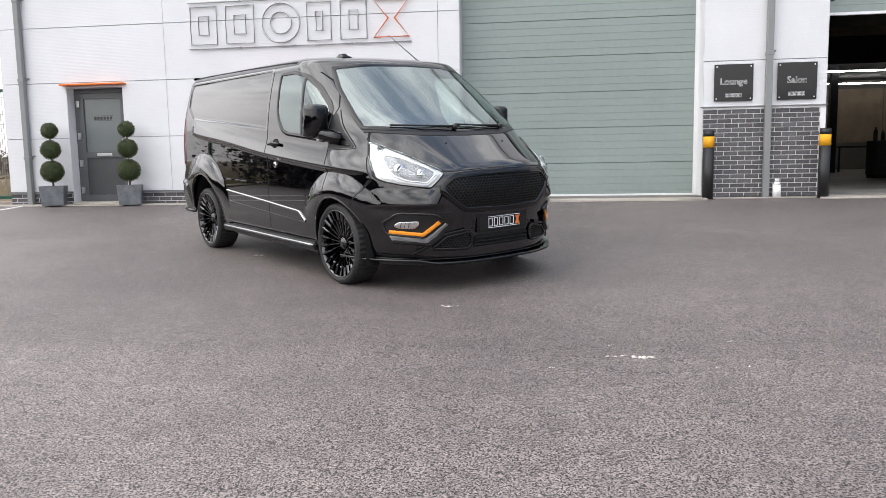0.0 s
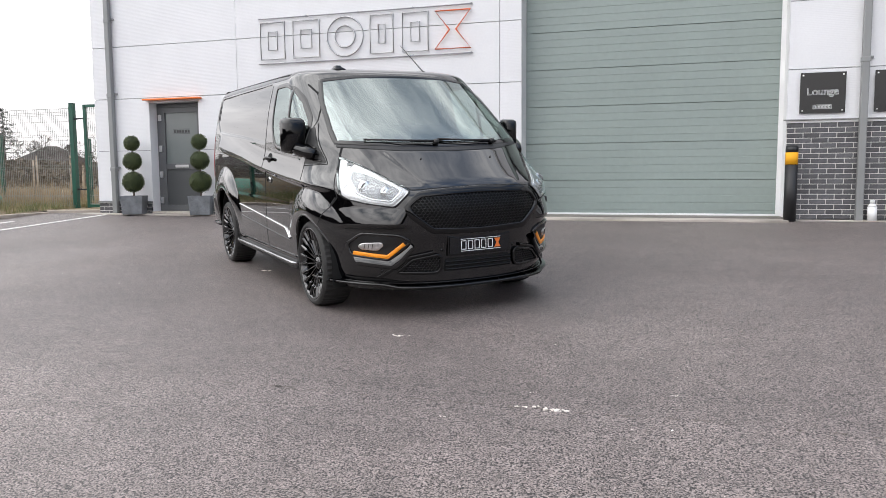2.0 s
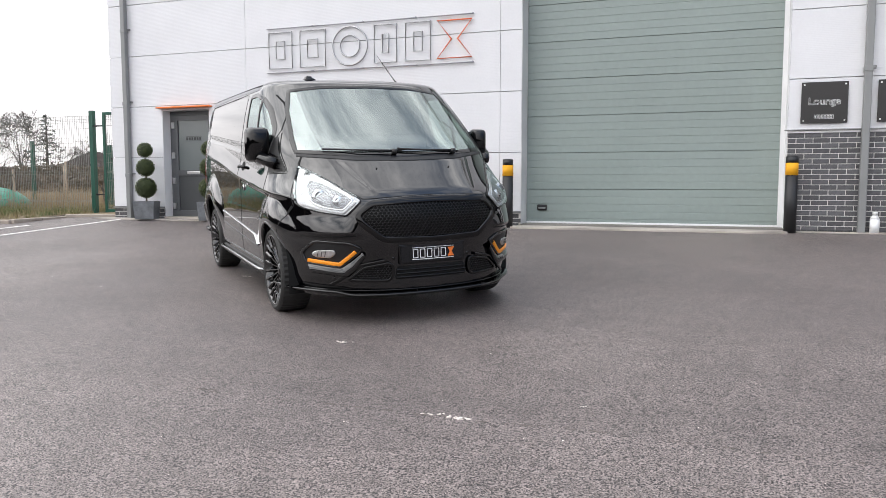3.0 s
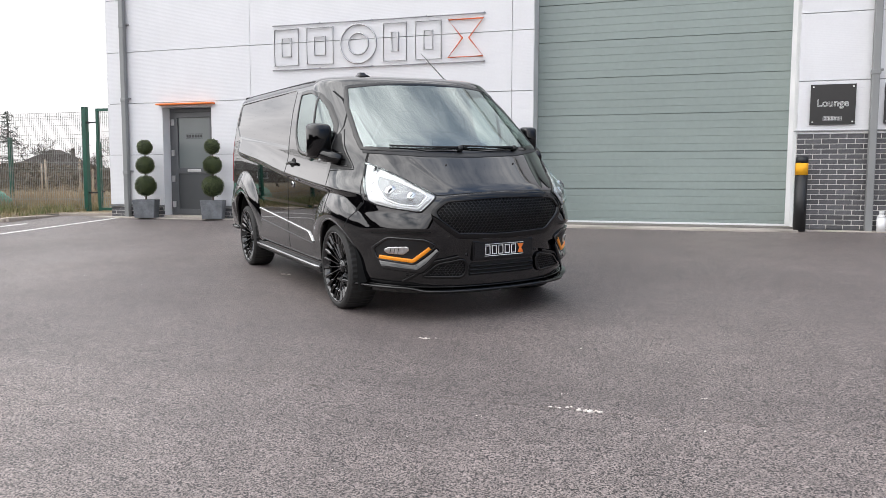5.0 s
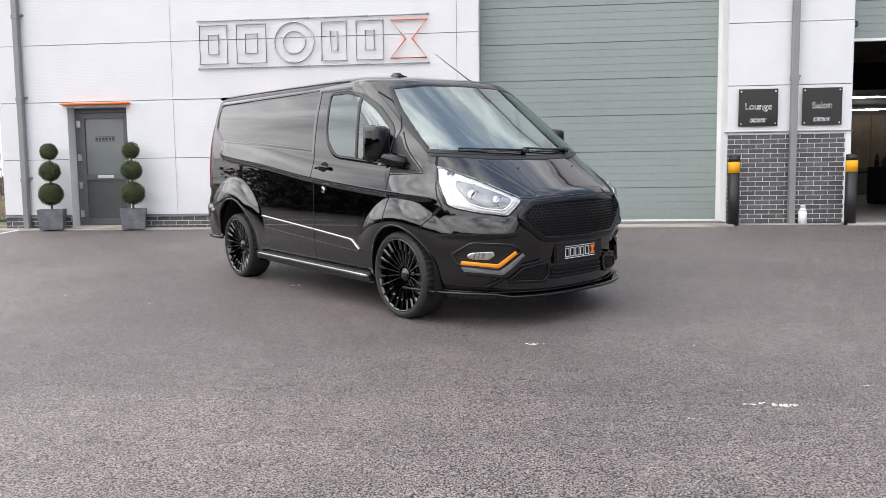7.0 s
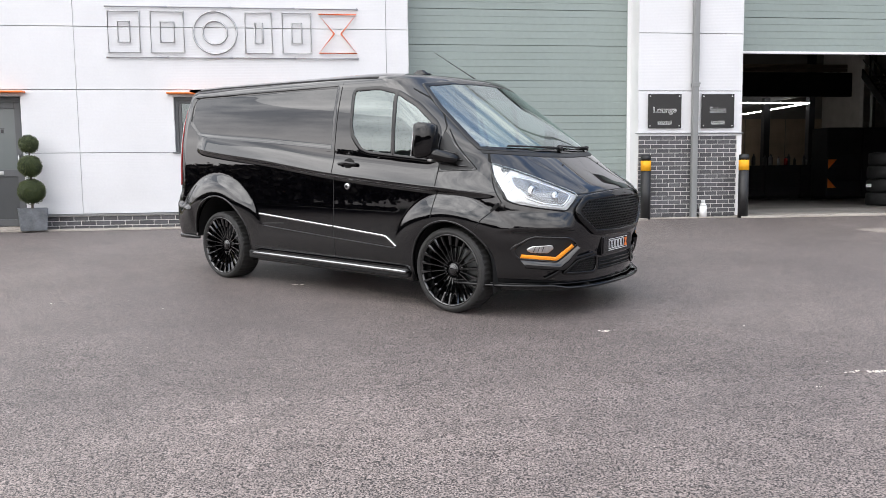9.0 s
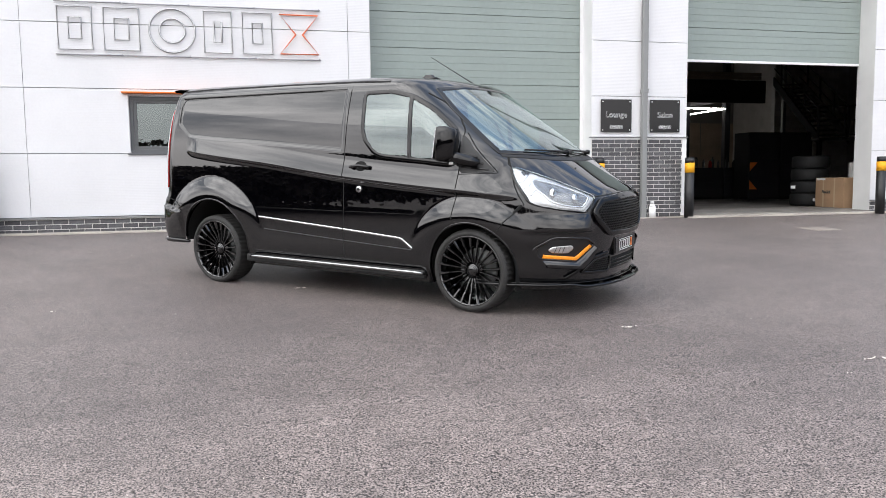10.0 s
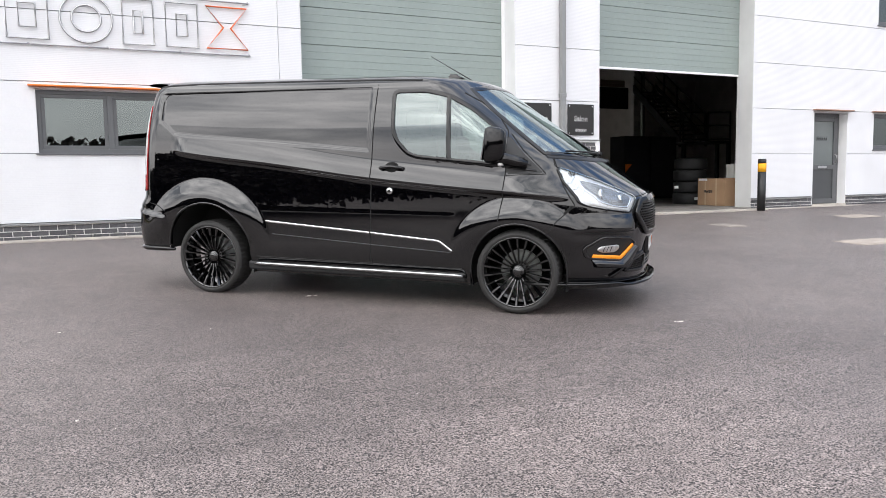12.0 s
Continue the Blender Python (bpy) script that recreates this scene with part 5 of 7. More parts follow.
def plaque(x, word):
    p = empty("plaque", pose(x + 0.305, -0.012, 1.857, 90, 0, 0), "square black acrylic door plaque reading " + word + ", on steel studs", "sign", "plaques on the pier")
    board = part("board", box(-0.303, 0.303, -0.293, 0.293, 0.018, 0.024, 0.002), M_PLAQUE, p)
    for a in (-0.265, 0.265):
        for c in (-0.255, 0.255):
            bm = bmesh.new()
            add_cyl(bm, (a, c, -0.012), (0, 0, 1), 0.012, 0.012, 0.04, 14)
            part("stud", bm, M_STEEL, p)
    me = text_mesh(word, 0.145, 0.0022)
    t = solid("word", me, M_WHITE, p, "white outlined lettering")
    t.matrix_basis = pose(0, 0.015, 0.026)
    bm = bmesh.new()
    for q in ((-0.125, 0.125, -0.232, -0.229), (-0.125, 0.125, -0.176, -0.173), (-0.125, -0.122, -0.232, -0.173), (0.122, 0.125, -0.232, -0.173)):
        add_box(bm, q[0], q[1], q[2], q[3], 0.0245, 0.027)
    for k in range(6):
        a = -0.112 + 0.038 * k
        for q in ((a, a + 0.028, -0.221, -0.216), (a, a + 0.028, -0.190, -0.185), (a, a + 0.005, -0.216, -0.190), (a + 0.023, a + 0.028, -0.216, -0.190)):
            add_box(bm, q[0], q[1], q[2], q[3], 0.0245, 0.0265)
    part("print", bm, M_WHITE, p, "small white bars in a frame")
    return p


plaque(5.0, "Lounge")
plaque(5.975, "Salon")

# illuminated-style wall sign: rails with plain outlined shapes
sign = empty("wall_sign", pose(0, -0.03, 0), "wall sign of outlined grey shapes and one orange shape between rails", "sign")
for z in (3.502, 2.712):
    for a, c in ((-3.94, -2.98), (-2.97, -1.98), (-1.97, -0.98), (-0.97, 0.035)):
        rail = part("rail", tube([(a, 0, z), (c, 0, z)], 0.011, 8), M_SIGNTUBE, sign, "", True)
        part("fixing", tube([(c - 0.02, 0.035, z + 0.012), (c - 0.02, 0, z + 0.012)], 0.012, 8), M_SIGNTUBE, rail)


def sign_shape(loops, mat):
    """Closed outlines of tube with a pale line in front."""
    bm = bmesh.new()
    for lp in loops:
        add_tube(bm, [(x, 0.0, z) for x, z in lp], 0.014, 8, True)
    s = part("outline", bm, mat, sign, "" if mat is M_SIGNTUBE else "orange outlined shape", True)
    bm = bmesh.new()
    for lp in loops:
        add_tube(bm, [(x, -0.013, z) for x, z in lp], 0.0055, 6, True)
    part("face_line", bm, M_SIGNFACE if mat is M_SIGNTUBE else M_SIGNORANGE, s, "", True)


def rect(x0, x1, z0, z1):
    return [(x0, z0), (x1, z0), (x1, z1), (x0, z1)]


def ellipse(cx, cz, a, b, n=40):
    return [(cx + a * math.cos(2 * math.pi * k / n), cz + b * math.sin(2 * math.pi * k / n)) for k in range(n)]


for x0, x1 in ((-3.90, -3.42), (-3.25, -2.74), (-1.78, -1.36), (-1.19, -0.735)):
    sign_shape([rect(x0, x1, 2.79, 3.43), rect(x0 + 0.15, x1 - 0.15, 2.95, 3.27)], M_SIGNTUBE)
sign_shape([ellipse(-2.255, 3.11, 0.34, 0.335), ellipse(-2.255, 3.11, 0.19, 0.185)], M_SIGNTUBE)
sign_shape([[(-0.61, 3.42), (0.0, 3.42), (-0.25, 3.11), (0.0, 2.80), (-0.61, 2.80), (-0.36, 3.11)]], M_SIGNORANGE)


def bollard(x, y, z):
    b = empty("bollard", pose(x, y, z), "black round bollard with a yellow band beside the bay door", "bollard", "bollards")
    bm = bmesh.new()
    add_cyl(bm, (0, 0, -0.05), (0, 0, 1), 0.085, 0.085, 0.88, 28)
    add_cyl(bm, (0, 0, 1.005), (0, 0, 1), 0.085, 0.085, 0.085, 28)
    add_cyl(bm, (0, 0, 1.09), (0, 0, 1), 0.085, 0.075, 0.012, 28)
    part("post", bm, M_BLACKPAINT, b, "", True)
    bm = bmesh.new()
    add_cyl(bm, (0, 0, 0.83), (0, 0, 1), 0.087, 0.087, 0.175, 28)
    part("band", bm, M_YELLOW, b, "yellow band", True)


bollard(0.70, -0.28, -0.012)
bollard(4.90, -0.22, -0.010)
bollard(6.66, -0.27, -0.012)
bollard(10.72, -0.42, -0.015)

bm = bmesh.new()
add_cyl(bm, (0, 0, 0), (0, 0, 1), 0.062, 0.062, 0.20, 24)
add_cyl(bm, (0, 0, 0.20), (0, 0, 1), 0.062, 0.036, 0.05, 24)
bot = empty("bottle", pose(6.0, -0.12, 0.0), "white plastic bottle standing by the brick pier", "bottle")
part("body", bm, M_SIGNFACE, bot, "", True)
bm = bmesh.new()
add_cyl(bm, (0, 0, 0.25), (0, 0, 1), 0.034, 0.034, 0.05, 20)
part("cap", bm, M_TRIM, bot, "pale cap", True)

# concrete apron and edging
tagged(part("pavement", box(0.80, 4.86, -0.45, -0.004, -0.1, 0.012, 0.006), M_CONCRETE), "pale concrete sill in front of the closed bay door", "pavement", kind="structure")
tagged(part("pavement", box(6.60, 11.0, -0.36, -0.004, -0.1, 0.014, 0.006), M_CONCRETE), "pale concrete apron of the open bay", "pavement", kind="structure")
for a, c in ((-7.9, -5.3), (-5.29, -2.6), (-2.59, 0.78), (4.88, 6.58), (11.02, 12.9), (12.91, 14.4)):
    tagged(part("pavement", box(a, c, -0.34 if c < 5 else -0.2, -0.004, -0.1, 0.006, 0.005), M_CONCRETE), "narrow concrete edging along the wall", "pavement", kind="structure")


def cover(name, x, y, w, d, rz, mat, label):
    c = empty(name, pose(x, y, SLOPE * y, math.degrees(math.atan(SLOPE)), 0, rz), label, "cover")
    part("frame", box(-w / 2, w / 2, -d / 2, d / 2, -0.02, 0.005, 0.003), mat, c)
    part("lid", box(-w / 2 + 0.05, w / 2 - 0.05, -d / 2 + 0.05, d / 2 - 0.05, 0.0, 0.009, 0.003), M_PIPE if mat is M_MORTAR else mat, c)


M_PALE = material("pale_concrete_patch", (0.33, 0.285, 0.245), 0.9, vary=0.15, scale=5, fine=0.15, fine_scale=60)
cover("manhole_cover", 7.63, -2.47, 0.47, 0.47, 0, M_COVER, "pale square drain cover in the asphalt")
cover("manhole_cover", 11.42, -2.16, 0.84, 0.50, 0, M_PALE, "pale concrete surround of a drain cover in the asphalt")
cover("manhole_cover", 7.72, -5.04, 1.0, 0.50, 0, M_PALE, "pale concrete surround of a drain cover in the asphalt")


def ground_strip(name, pts, w, lift, mat, label, cat, kind=""):
    """A thin painted or worn strip along points of the yard."""
    bm = bmesh.new()
    vs = []
    for i, (x, y) in enumerate(pts):
        a, c = Vector(pts[max(i - 1, 0)]), Vector(pts[min(i + 1, len(pts) - 1)])
        d = (c - a).normalized()
        q = Vector((-d.y, d.x)) * w / 2
        vs.append([bm.verts.new((x + q.x, y + q.y, ground_z(y + q.y, x) + lift)), bm.verts.new((x - q.x, y - q.y, ground_z(y - q.y, x) + lift))])
    for a, c in zip(vs, vs[1:]):
        bm.faces.new((a[0], a[1], c[1], c[0]))
    r = bmesh.ops.extrude_face_region(bm, geom=bm.faces[:])
    for v in r["geom"]:
        if isinstance(v, bmesh.types.BMVert):
            v.co.z -= 0.02
    bmesh.ops.recalc_face_normals(bm, faces=bm.faces)
    return tagged(part(name, bm, mat), label, cat, kind=kind)


ground_strip("parking_line", [(-7.22, -0.26), (-7.12, -1.7), (-7.02, -3.2), (-6.95, -5.2)], 0.09, 0.004, M_WPAINT, "worn white parking line on the asphalt", "road marking", "structure")
ground_strip("parking_line", [(-8.07, -1.68), (-8.06, -2.4), (-8.04, -4.5)], 0.09, 0.004, M_WPAINT, "worn white parking line on the asphalt", "road marking", "structure")

# chips and splashes of pale paint on the asphalt
rng = random.Random(4)
M_SPECK = material("chalky_paint_splash", (0.66, 0.62, 0.57), 0.9, vary=0.3, scale=60)


def splash(x, y, r, n, label, sx=1.0):
    bm = bmesh.new()
    for k in range(n * 3):
        cx, cy = x + rng.gauss(0, r) * sx, y + rng.gauss(0, r * 0.28)
        rr = r * rng.uniform(0.06, 0.24)
        ang = rng.uniform(0, 6.28)
        vs = []
        for i in range(9):
            a = 2 * math.pi * i / 9
            q = rr * rng.uniform(0.6, 1.2)
            px, py = cx + q * math.cos(a) * 1.6, cy + q * math.sin(a) * 0.8
            vs.append(bm.verts.new((px, py, ground_z(py, px) + 0.003 + 0.0002 * k)))
        bm.faces.new(vs)
    r2 = bmesh.ops.extrude_face_region(bm, geom=bm.faces[:])
    for v in r2["geom"]:
        if isinstance(v, bmesh.types.BMVert):
            v.co.z -= 0.006
    bmesh.ops.recalc_face_normals(bm, faces=bm.faces)
    tagged(part("paint_splash", bm, M_SPECK), label, "stain", kind="stuff")


splash(2.625, -8.875, 0.022, 2, "white paint splash on the asphalt", 1.3)
splash(2.77, -8.88, 0.036, 6, "white paint splash on the asphalt", 1.0)
splash(2.69, -8.86, 0.018, 1, "small white paint splash on the asphalt")
splash(2.64, -8.66, 0.012, 1, "small white paint splash on the asphalt")
splash(1.575, -7.75, 0.030, 3, "small white paint splash on the asphalt")
splash(2.28, -9.09, 0.012, 1, "small white paint splash on the asphalt")
splash(-0.67, -5.565, 0.04, 3, "small pale splash on the asphalt")
splash(3.32, -8.55, 0.012, 1, "small white chip on the asphalt")
splash(-2.65, -6.17, 0.02, 2, "small pale splash on the asphalt")
splash(-2.53, -8.14, 0.016, 1, "small pale splash on the asphalt")
# loose pale grit
bm = bmesh.new()
for k in range(700):
    x, y = rng.uniform(-9, 9), rng.uniform(-12.2, -0.8)
    r = rng.uniform(0.002, 0.0045) * (1.0 if rng.random() < 0.9 else 1.8)
    a = rng.uniform(0, 6.28)
    z = ground_z(y, x)
    top = bm.verts.new((x, y, z + r * 0.9))
    ring = [bm.verts.new((x + r * 1.2 * math.cos(a + i * 1.57), y + r * math.sin(a + i * 1.57), z - 0.002)) for i in range(4)]
    for i in range(4):
        bm.faces.new((ring[i], ring[(i + 1) % 4], top))
tagged(part("grit", bm, M_SPECK), "scattered pale grit on the asphalt", "grit", kind="stuff")
# the joint between two lanes of asphalt
M_JOINT = material("tar_joint", (0.14, 0.118, 0.108), 0.85, vary=0.3, scale=30)
jp = []
for k in range(90):
    x = 0.9 + 12 * k / 89
    jp.append((x, -8.90 + 0.008 * x + 0.03 * noise.noise((x * 1.3, 2.0, 0.0))))
bm = bmesh.new()
for (xa, ya), (xb, yb) in zip(jp, jp[1:]):
    for s in range(6):
        if rng.random() < 0.30:
            u = (s + rng.random() * 0.5) / 6
            x, y = xa + (xb - xa) * u, ya + (yb - ya) * u + rng.gauss(0, 0.008)
            w, h = rng.uniform(0.012, 0.035), rng.uniform(0.003, 0.008)
            bm.faces.new([bm.verts.new((x + dx, y + dy, ground_z(y + dy) + 0.0025)) for dx, dy in ((-w, -h), (w, -h * 0.6), (w, h), (-w, h * 0.7))])
tagged(part("asphalt_joint", bm, M_JOINT), "broken dark joint line across the asphalt", "joint", kind="stuff")

# ---- topiary by the entrance ----


def leaf_cloud(bm, c, r, n, size, rg, squash=1.0):
    """Small pointed leaves standing on a ball."""
    for k in range(n):
        u, a = rg.uniform(-1, 1), rg.uniform(0, 2 * math.pi)
        s = math.sqrt(1 - u * u)
        d = Vector((s * math.cos(a), s * math.sin(a), u))
        p = Vector(c) + d * r * rg.uniform(0.90, 1.045) * (1 + 0.03 * noise.noise(d * 4))
        t = d.orthogonal().normalized()
        t.rotate(Matrix.Rotation(rg.uniform(0, 6.28), 3, d))
        n2 = (d + 0.8 * Vector((rg.gauss(0, 1), rg.gauss(0, 1), rg.gauss(0, 1))).normalized()).normalized()
        b = n2.cross(t).normalized()
        t = b.cross(n2)
        q = size * rg.uniform(0.7, 1.3)
        bm.faces.new([bm.verts.new(p + t * q), bm.verts.new(p + b * q * 0.5), bm.verts.new(p - t * q), bm.verts.new(p - b * q * 0.5)])


def topiary(x, y, seed):
    rg = random.Random(seed)
    t = empty("topiary", pose(x, y, 0.006, 0, 0, 24), "three-ball clipped box topiary in a square zinc planter", "topiary", "topiaries by the door")
    bm = bmesh.new()
    b0, b1, h, th = 0.178, 0.205, 0.345, 0.02
    rings = []
    for q, z in ((b0, 0.0), (b1, h), (b1 - th, h), (b0 - th, h - 0.05)):
        rings.append([bm.verts.new((sx * q, sy * q, z)) for sx, sy in ((-1, -1), (1, -1), (1, 1), (-1, 1))])
    for a, c in zip(rings, rings[1:]):
        for i in range(4):
            bm.faces.new((a[i], a[(i + 1) % 4], c[(i + 1) % 4], c[i]))
    bm.faces.new(rings[-1])
    bmesh.ops.bevel(bm, geom=[e for e in bm.edges if abs((e.verts[0].co - e.verts[1].co).z) > 0.2], offset=0.008, segments=2, affect="EDGES")
    part("planter", bm, M_ZINC, t, "weathered grey zinc planter")
    part("trunk", tube([(0, 0, 0.30), (0.006, 0.004, 0.8), (0, 0, 1.36)], [0.018, 0.015, 0.010], 8), M_BARK, t)
    for z, r in ((1.335, 0.142), (0.995, 0.170), (0.605, 0.196)):
        bm = bmesh.new()
        bmesh.ops.create_icosphere(bm, subdivisions=3, radius=r * 0.93, matrix=Matrix.Translation((0, 0, z)))
        core = part("ball", bm, M_LEAFCORE, t, "clipped ball of small dark green leaves", True)
        bm = bmesh.new()
        leaf_cloud(bm, (0, 0, z), r, int(2600 * (r / 0.2) ** 2), 0.013, rg)
        part("leaves", bm, M_LEAF, core)
    return t


topiary(-6.55, -0.32, 1)
topiary(-5.08, -0.30, 2)

# ---- fence, verge and the land behind ----
M_GRASS = material("rough_grass", (0.19, 0.145, 0.085), 0.95, vary=0.4, scale=0.6, fine=0.4, fine_scale=14, bump=0.05, bump_scale=6)
M_BLADE = material("winter_grass_blades", (0.27, 0.225, 0.12), 0.8, vary=0.3, scale=3)
M_STALK = material("dry_brown_stalks", (0.27, 0.20, 0.12), 0.85, vary=0.3, scale=2)
M_KERB = material("concrete_kerb", (0.40, 0.345, 0.29), 0.85, vary=0.15, scale=4, fine=0.1)
M_ROOFTILE = material("brown_roof_tiles", (0.060, 0.047, 0.042), 0.85, vary=0.2, scale=1.5, fine=0.2, fine_scale=8)
M_HOUSE = material("red_brown_house_brick", (0.10, 0.075, 0.062), 0.85, vary=0.2, scale=1.5, fine=0.2, fine_scale=9)
M_TWIG = material("bare_twigs", (0.10, 0.085, 0.075), 0.9, vary=0.2, scale=1)
M_FIR = material("conifer_needles", (0.030, 0.045, 0.030), 0.8, vary=0.3, scale=2)
M_SHRUB = material("brown_green_scrub", (0.135, 0.105, 0.075), 0.85, vary=0.45, scale=0.5)
M_TARP = material("green_tarpaulin", (0.03, 0.24, 0.16), 0.5, vary=0.15, scale=3)

vp = np.zeros((16, 30, 3))
xs = np.concatenate([[-7.9, -8.3, -8.9, -9.6, -10.5, -12, -14, -17, -20, -25], np.linspace(-32, -260, 20)])
ys = np.concatenate([[-1.45, -0.2, 0.32, 0.9, 1.6, 3, 5, 8, 12, 18, 27, 40, 60, 90, 140, 240]])
for i, y in enumerate(ys):
    for j, x in enumerate(xs):
        px = x
        if y < 0.3 and x > -8.85:
            px = -8.85 - 0.05 * j
        vp[i, j] = (px, y, max(ground_z(y), -0.07) + 0.045 + 0.06 * noise.noise((x * 0.4, y * 0.4, 0)) * min(1, max(0, (-x - 9) / 3)))
tagged(solid("verge", grid_mesh("verge", vp), M_GRASS), "rough winter grass behind the fence", "grass", kind="structure")


def kerb(pts):
    for (xa, ya), (xb, yb) in zip(pts, pts[1:]):
        L = math.hypot(xb - xa, yb - ya)
        n = max(1, round(L / 0.9))
        for k in range(n):
            m = pose(xa + (xb - xa) * k / n, ya + (yb - ya) * k / n, ground_z((ya + yb) / 2) - 0.1, 0, 0, math.degrees(math.atan2(yb - ya, xb - xa)))
            b = part("kerb", box(0.004, L / n - 0.004, -0.06, 0.06, 0, 0.155, 0.012), M_KERB)
            b.matrix_world = m
            tagged(b, "pale concrete kerb stone at the grass verge", "kerb", "kerb stones")


kerb([(-7.75, 0.32), (-8.79, -0.14), (-8.72, -1.5), (-12.5, -1.0), (-22.0, -0.6)])

FY = 0.92


def fence_post(x, y, h, label="dark green steel fence post"):
    f = empty("fence_post", pose(x, y, 0.0), label, "post", "fence posts")
    part("post", box(-0.05, 0.05, -0.05, 0.05, 0.0, h, 0.006), M_GREEN, f)
    part("post_cap", box(-0.054, 0.054, -0.054, 0.054, h, h + 0.012, 0.004), M_GREEN, f)
    for z in (0.45, h - 0.32):
        part("bracket", box(0.05, 0.11, -0.02, 0.02, z - 0.02, z + 0.02, 0.004), M_BLACKPAINT, f)


fence_post(-9.05, FY, 2.27)
for k in range(1, 6):
    fence_post(-9.05 - 3.05 * k, FY, 2.27)


def mesh_panel(x0, x1, z0, z1, name="mesh_panel"):
    bm = bmesh.new()
    n = round((x1 - x0) / 0.05)
    for k in range(n + 1):
        x = x0 + (x1 - x0) * k / n
        add_box(bm, x - 0.0028, x + 0.0028, -0.003, 0.003, z0, z1)
    for z in np.arange(z0 + 0.02, z1, 0.2):
        add_box(bm, x0, x1, -0.010, -0.004, z - 0.003, z + 0.003)
    for zf in (0.3, 0.95, 1.6, z1 - 0.12):
        add_box(bm, x0, x1, -0.014, -0.006, zf - 0.02, zf - 0.015)
        add_box(bm, x0, x1, -0.014, -0.006, zf + 0.015, zf + 0.02)
    return bm


for k in range(5):
    f = empty("mesh_fence", pose(-12.05 - 3.05 * k, FY, 0.0), "grey-green welded mesh fence panel", "fence", "mesh fence panels")
    part("mesh", mesh_panel(0.0, 2.95, 0.08, 2.17), M_WIRE, f)
    part("top_wire", tube([(0, 0, 2.175), (2.95, 0, 2.175)], 0.005, 5), M_WIRE, f)
    for z in (0.4, 1.1, 1.9):
        for x in (0.02, 2.93):
            part("clamp", box(x - 0.02, x + 0.02, -0.02, 0.012, z - 0.025, z + 0.025, 0.003), M_BLACKPAINT, f)
gate = empty("gate", pose(-8.72, FY, 0.0), "closed dark green mesh gate beside the unit", "gate")
for x in (0.0, 2.43):
    part("gate_stile", box(x - 0.03, x + 0.03, -0.03, 0.03, 0.06, 2.24, 0.005), M_GREEN, gate)
for z in (0.10, 2.21):
    part("rail", box(0.03, 2.4, -0.025, 0.025, z - 0.03, z + 0.03, 0.005), M_GREEN, gate)
part("mesh", mesh_panel(0.03, 2.4, 0.13, 2.18), M_WIRE, gate)
for z in (0.45, 1.95):
    part("hinge", box(-0.28, -0.03, -0.015, 0.015, z - 0.015, z + 0.015, 0.004), M_BLACKPAINT, gate)
fence_post(-10.2, 2.6, 1.62)
fence_post(-17.2, 6.6, 2.05)

# grass blades along the kerb
rg = random.Random(9)
bm = bmesh.new()
for k in range(5200):
    x = -8.9 - abs(rg.gauss(0, 1)) * 4.0
    y = rg.uniform(-1.2, 2.4)
    if x > -9.0 and y < 0.2:
        continue
    z = max(ground_z(y), -0.07) + 0.04
    h, w, a = rg.uniform(0.04, 0.16) * (1.6 if y > 0.7 else 1), rg.uniform(0.004, 0.009), rg.uniform(0, 6.28)
    dx, dy = math.cos(a), math.sin(a)
    l = rg.uniform(0.1, 0.7) * h
    bm.faces.new([bm.verts.new((x - dy * w, y + dx * w, z)), bm.verts.new((x + dy * w, y - dx * w, z)), bm.verts.new((x + dx * l, y + dy * l, z + h))])
tagged(part("grass", bm, M_BLADE), "tufts of pale winter grass along the fence", "grass", kind="stuff")


# green tufts between the kerb and the fence
M_TUFT = material("green_winter_grass", (0.125, 0.15, 0.05), 0.75, vary=0.35, scale=4)
bm = bmesh.new()
for k in range(5600):
    x, y = -9.0 - abs(rg.gauss(0, 1)) * 4.2, rg.uniform(-0.9, 1.5)
    if noise.noise((x * 1.1, y * 1.6, 9)) < -0.08:
        continue
    z = max(ground_z(y), -0.07) + 0.035
    h, w, a = rg.uniform(0.05, 0.20), rg.uniform(0.004, 0.010), rg.uniform(0, 6.28)
    dx, dy = math.cos(a), math.sin(a)
    l = rg.uniform(0.2, 0.9) * h
    bm.faces.new([bm.verts.new((x - dy * w, y + dx * w, z)), bm.verts.new((x + dy * w, y - dx * w, z)), bm.verts.new((x + dx * l, y + dy * l, z + h))])
tagged(part("grass", bm, M_TUFT), "short green grass tufts behind the kerb", "grass", kind="stuff")

# tall dry stalks on the rough ground
bm = bmesh.new()
for k in range(9000):
    x, y = rg.uniform(-27, -8.9), rg.uniform(1.2, 10.0)
    z = 0.02
    h, w, a = rg.uniform(0.25, 1.0) * (0.6 + 0.5 * noise.noise((x * 0.5, y * 0.5, 4))), rg.uniform(0.004, 0.010), rg.uniform(0, 6.28)
    dx, dy = math.cos(a), math.sin(a)
    l = rg.uniform(0.05, 0.35) * h
    bm.faces.new([bm.verts.new((x - w, y, z)), bm.verts.new((x + w, y, z)), bm.verts.new((x + dx * l, y + dy * l, z + h))])
tagged(part("dry_grass", bm, M_STALK), "tall dry brown stalks behind the fence", "grass", kind="stuff")


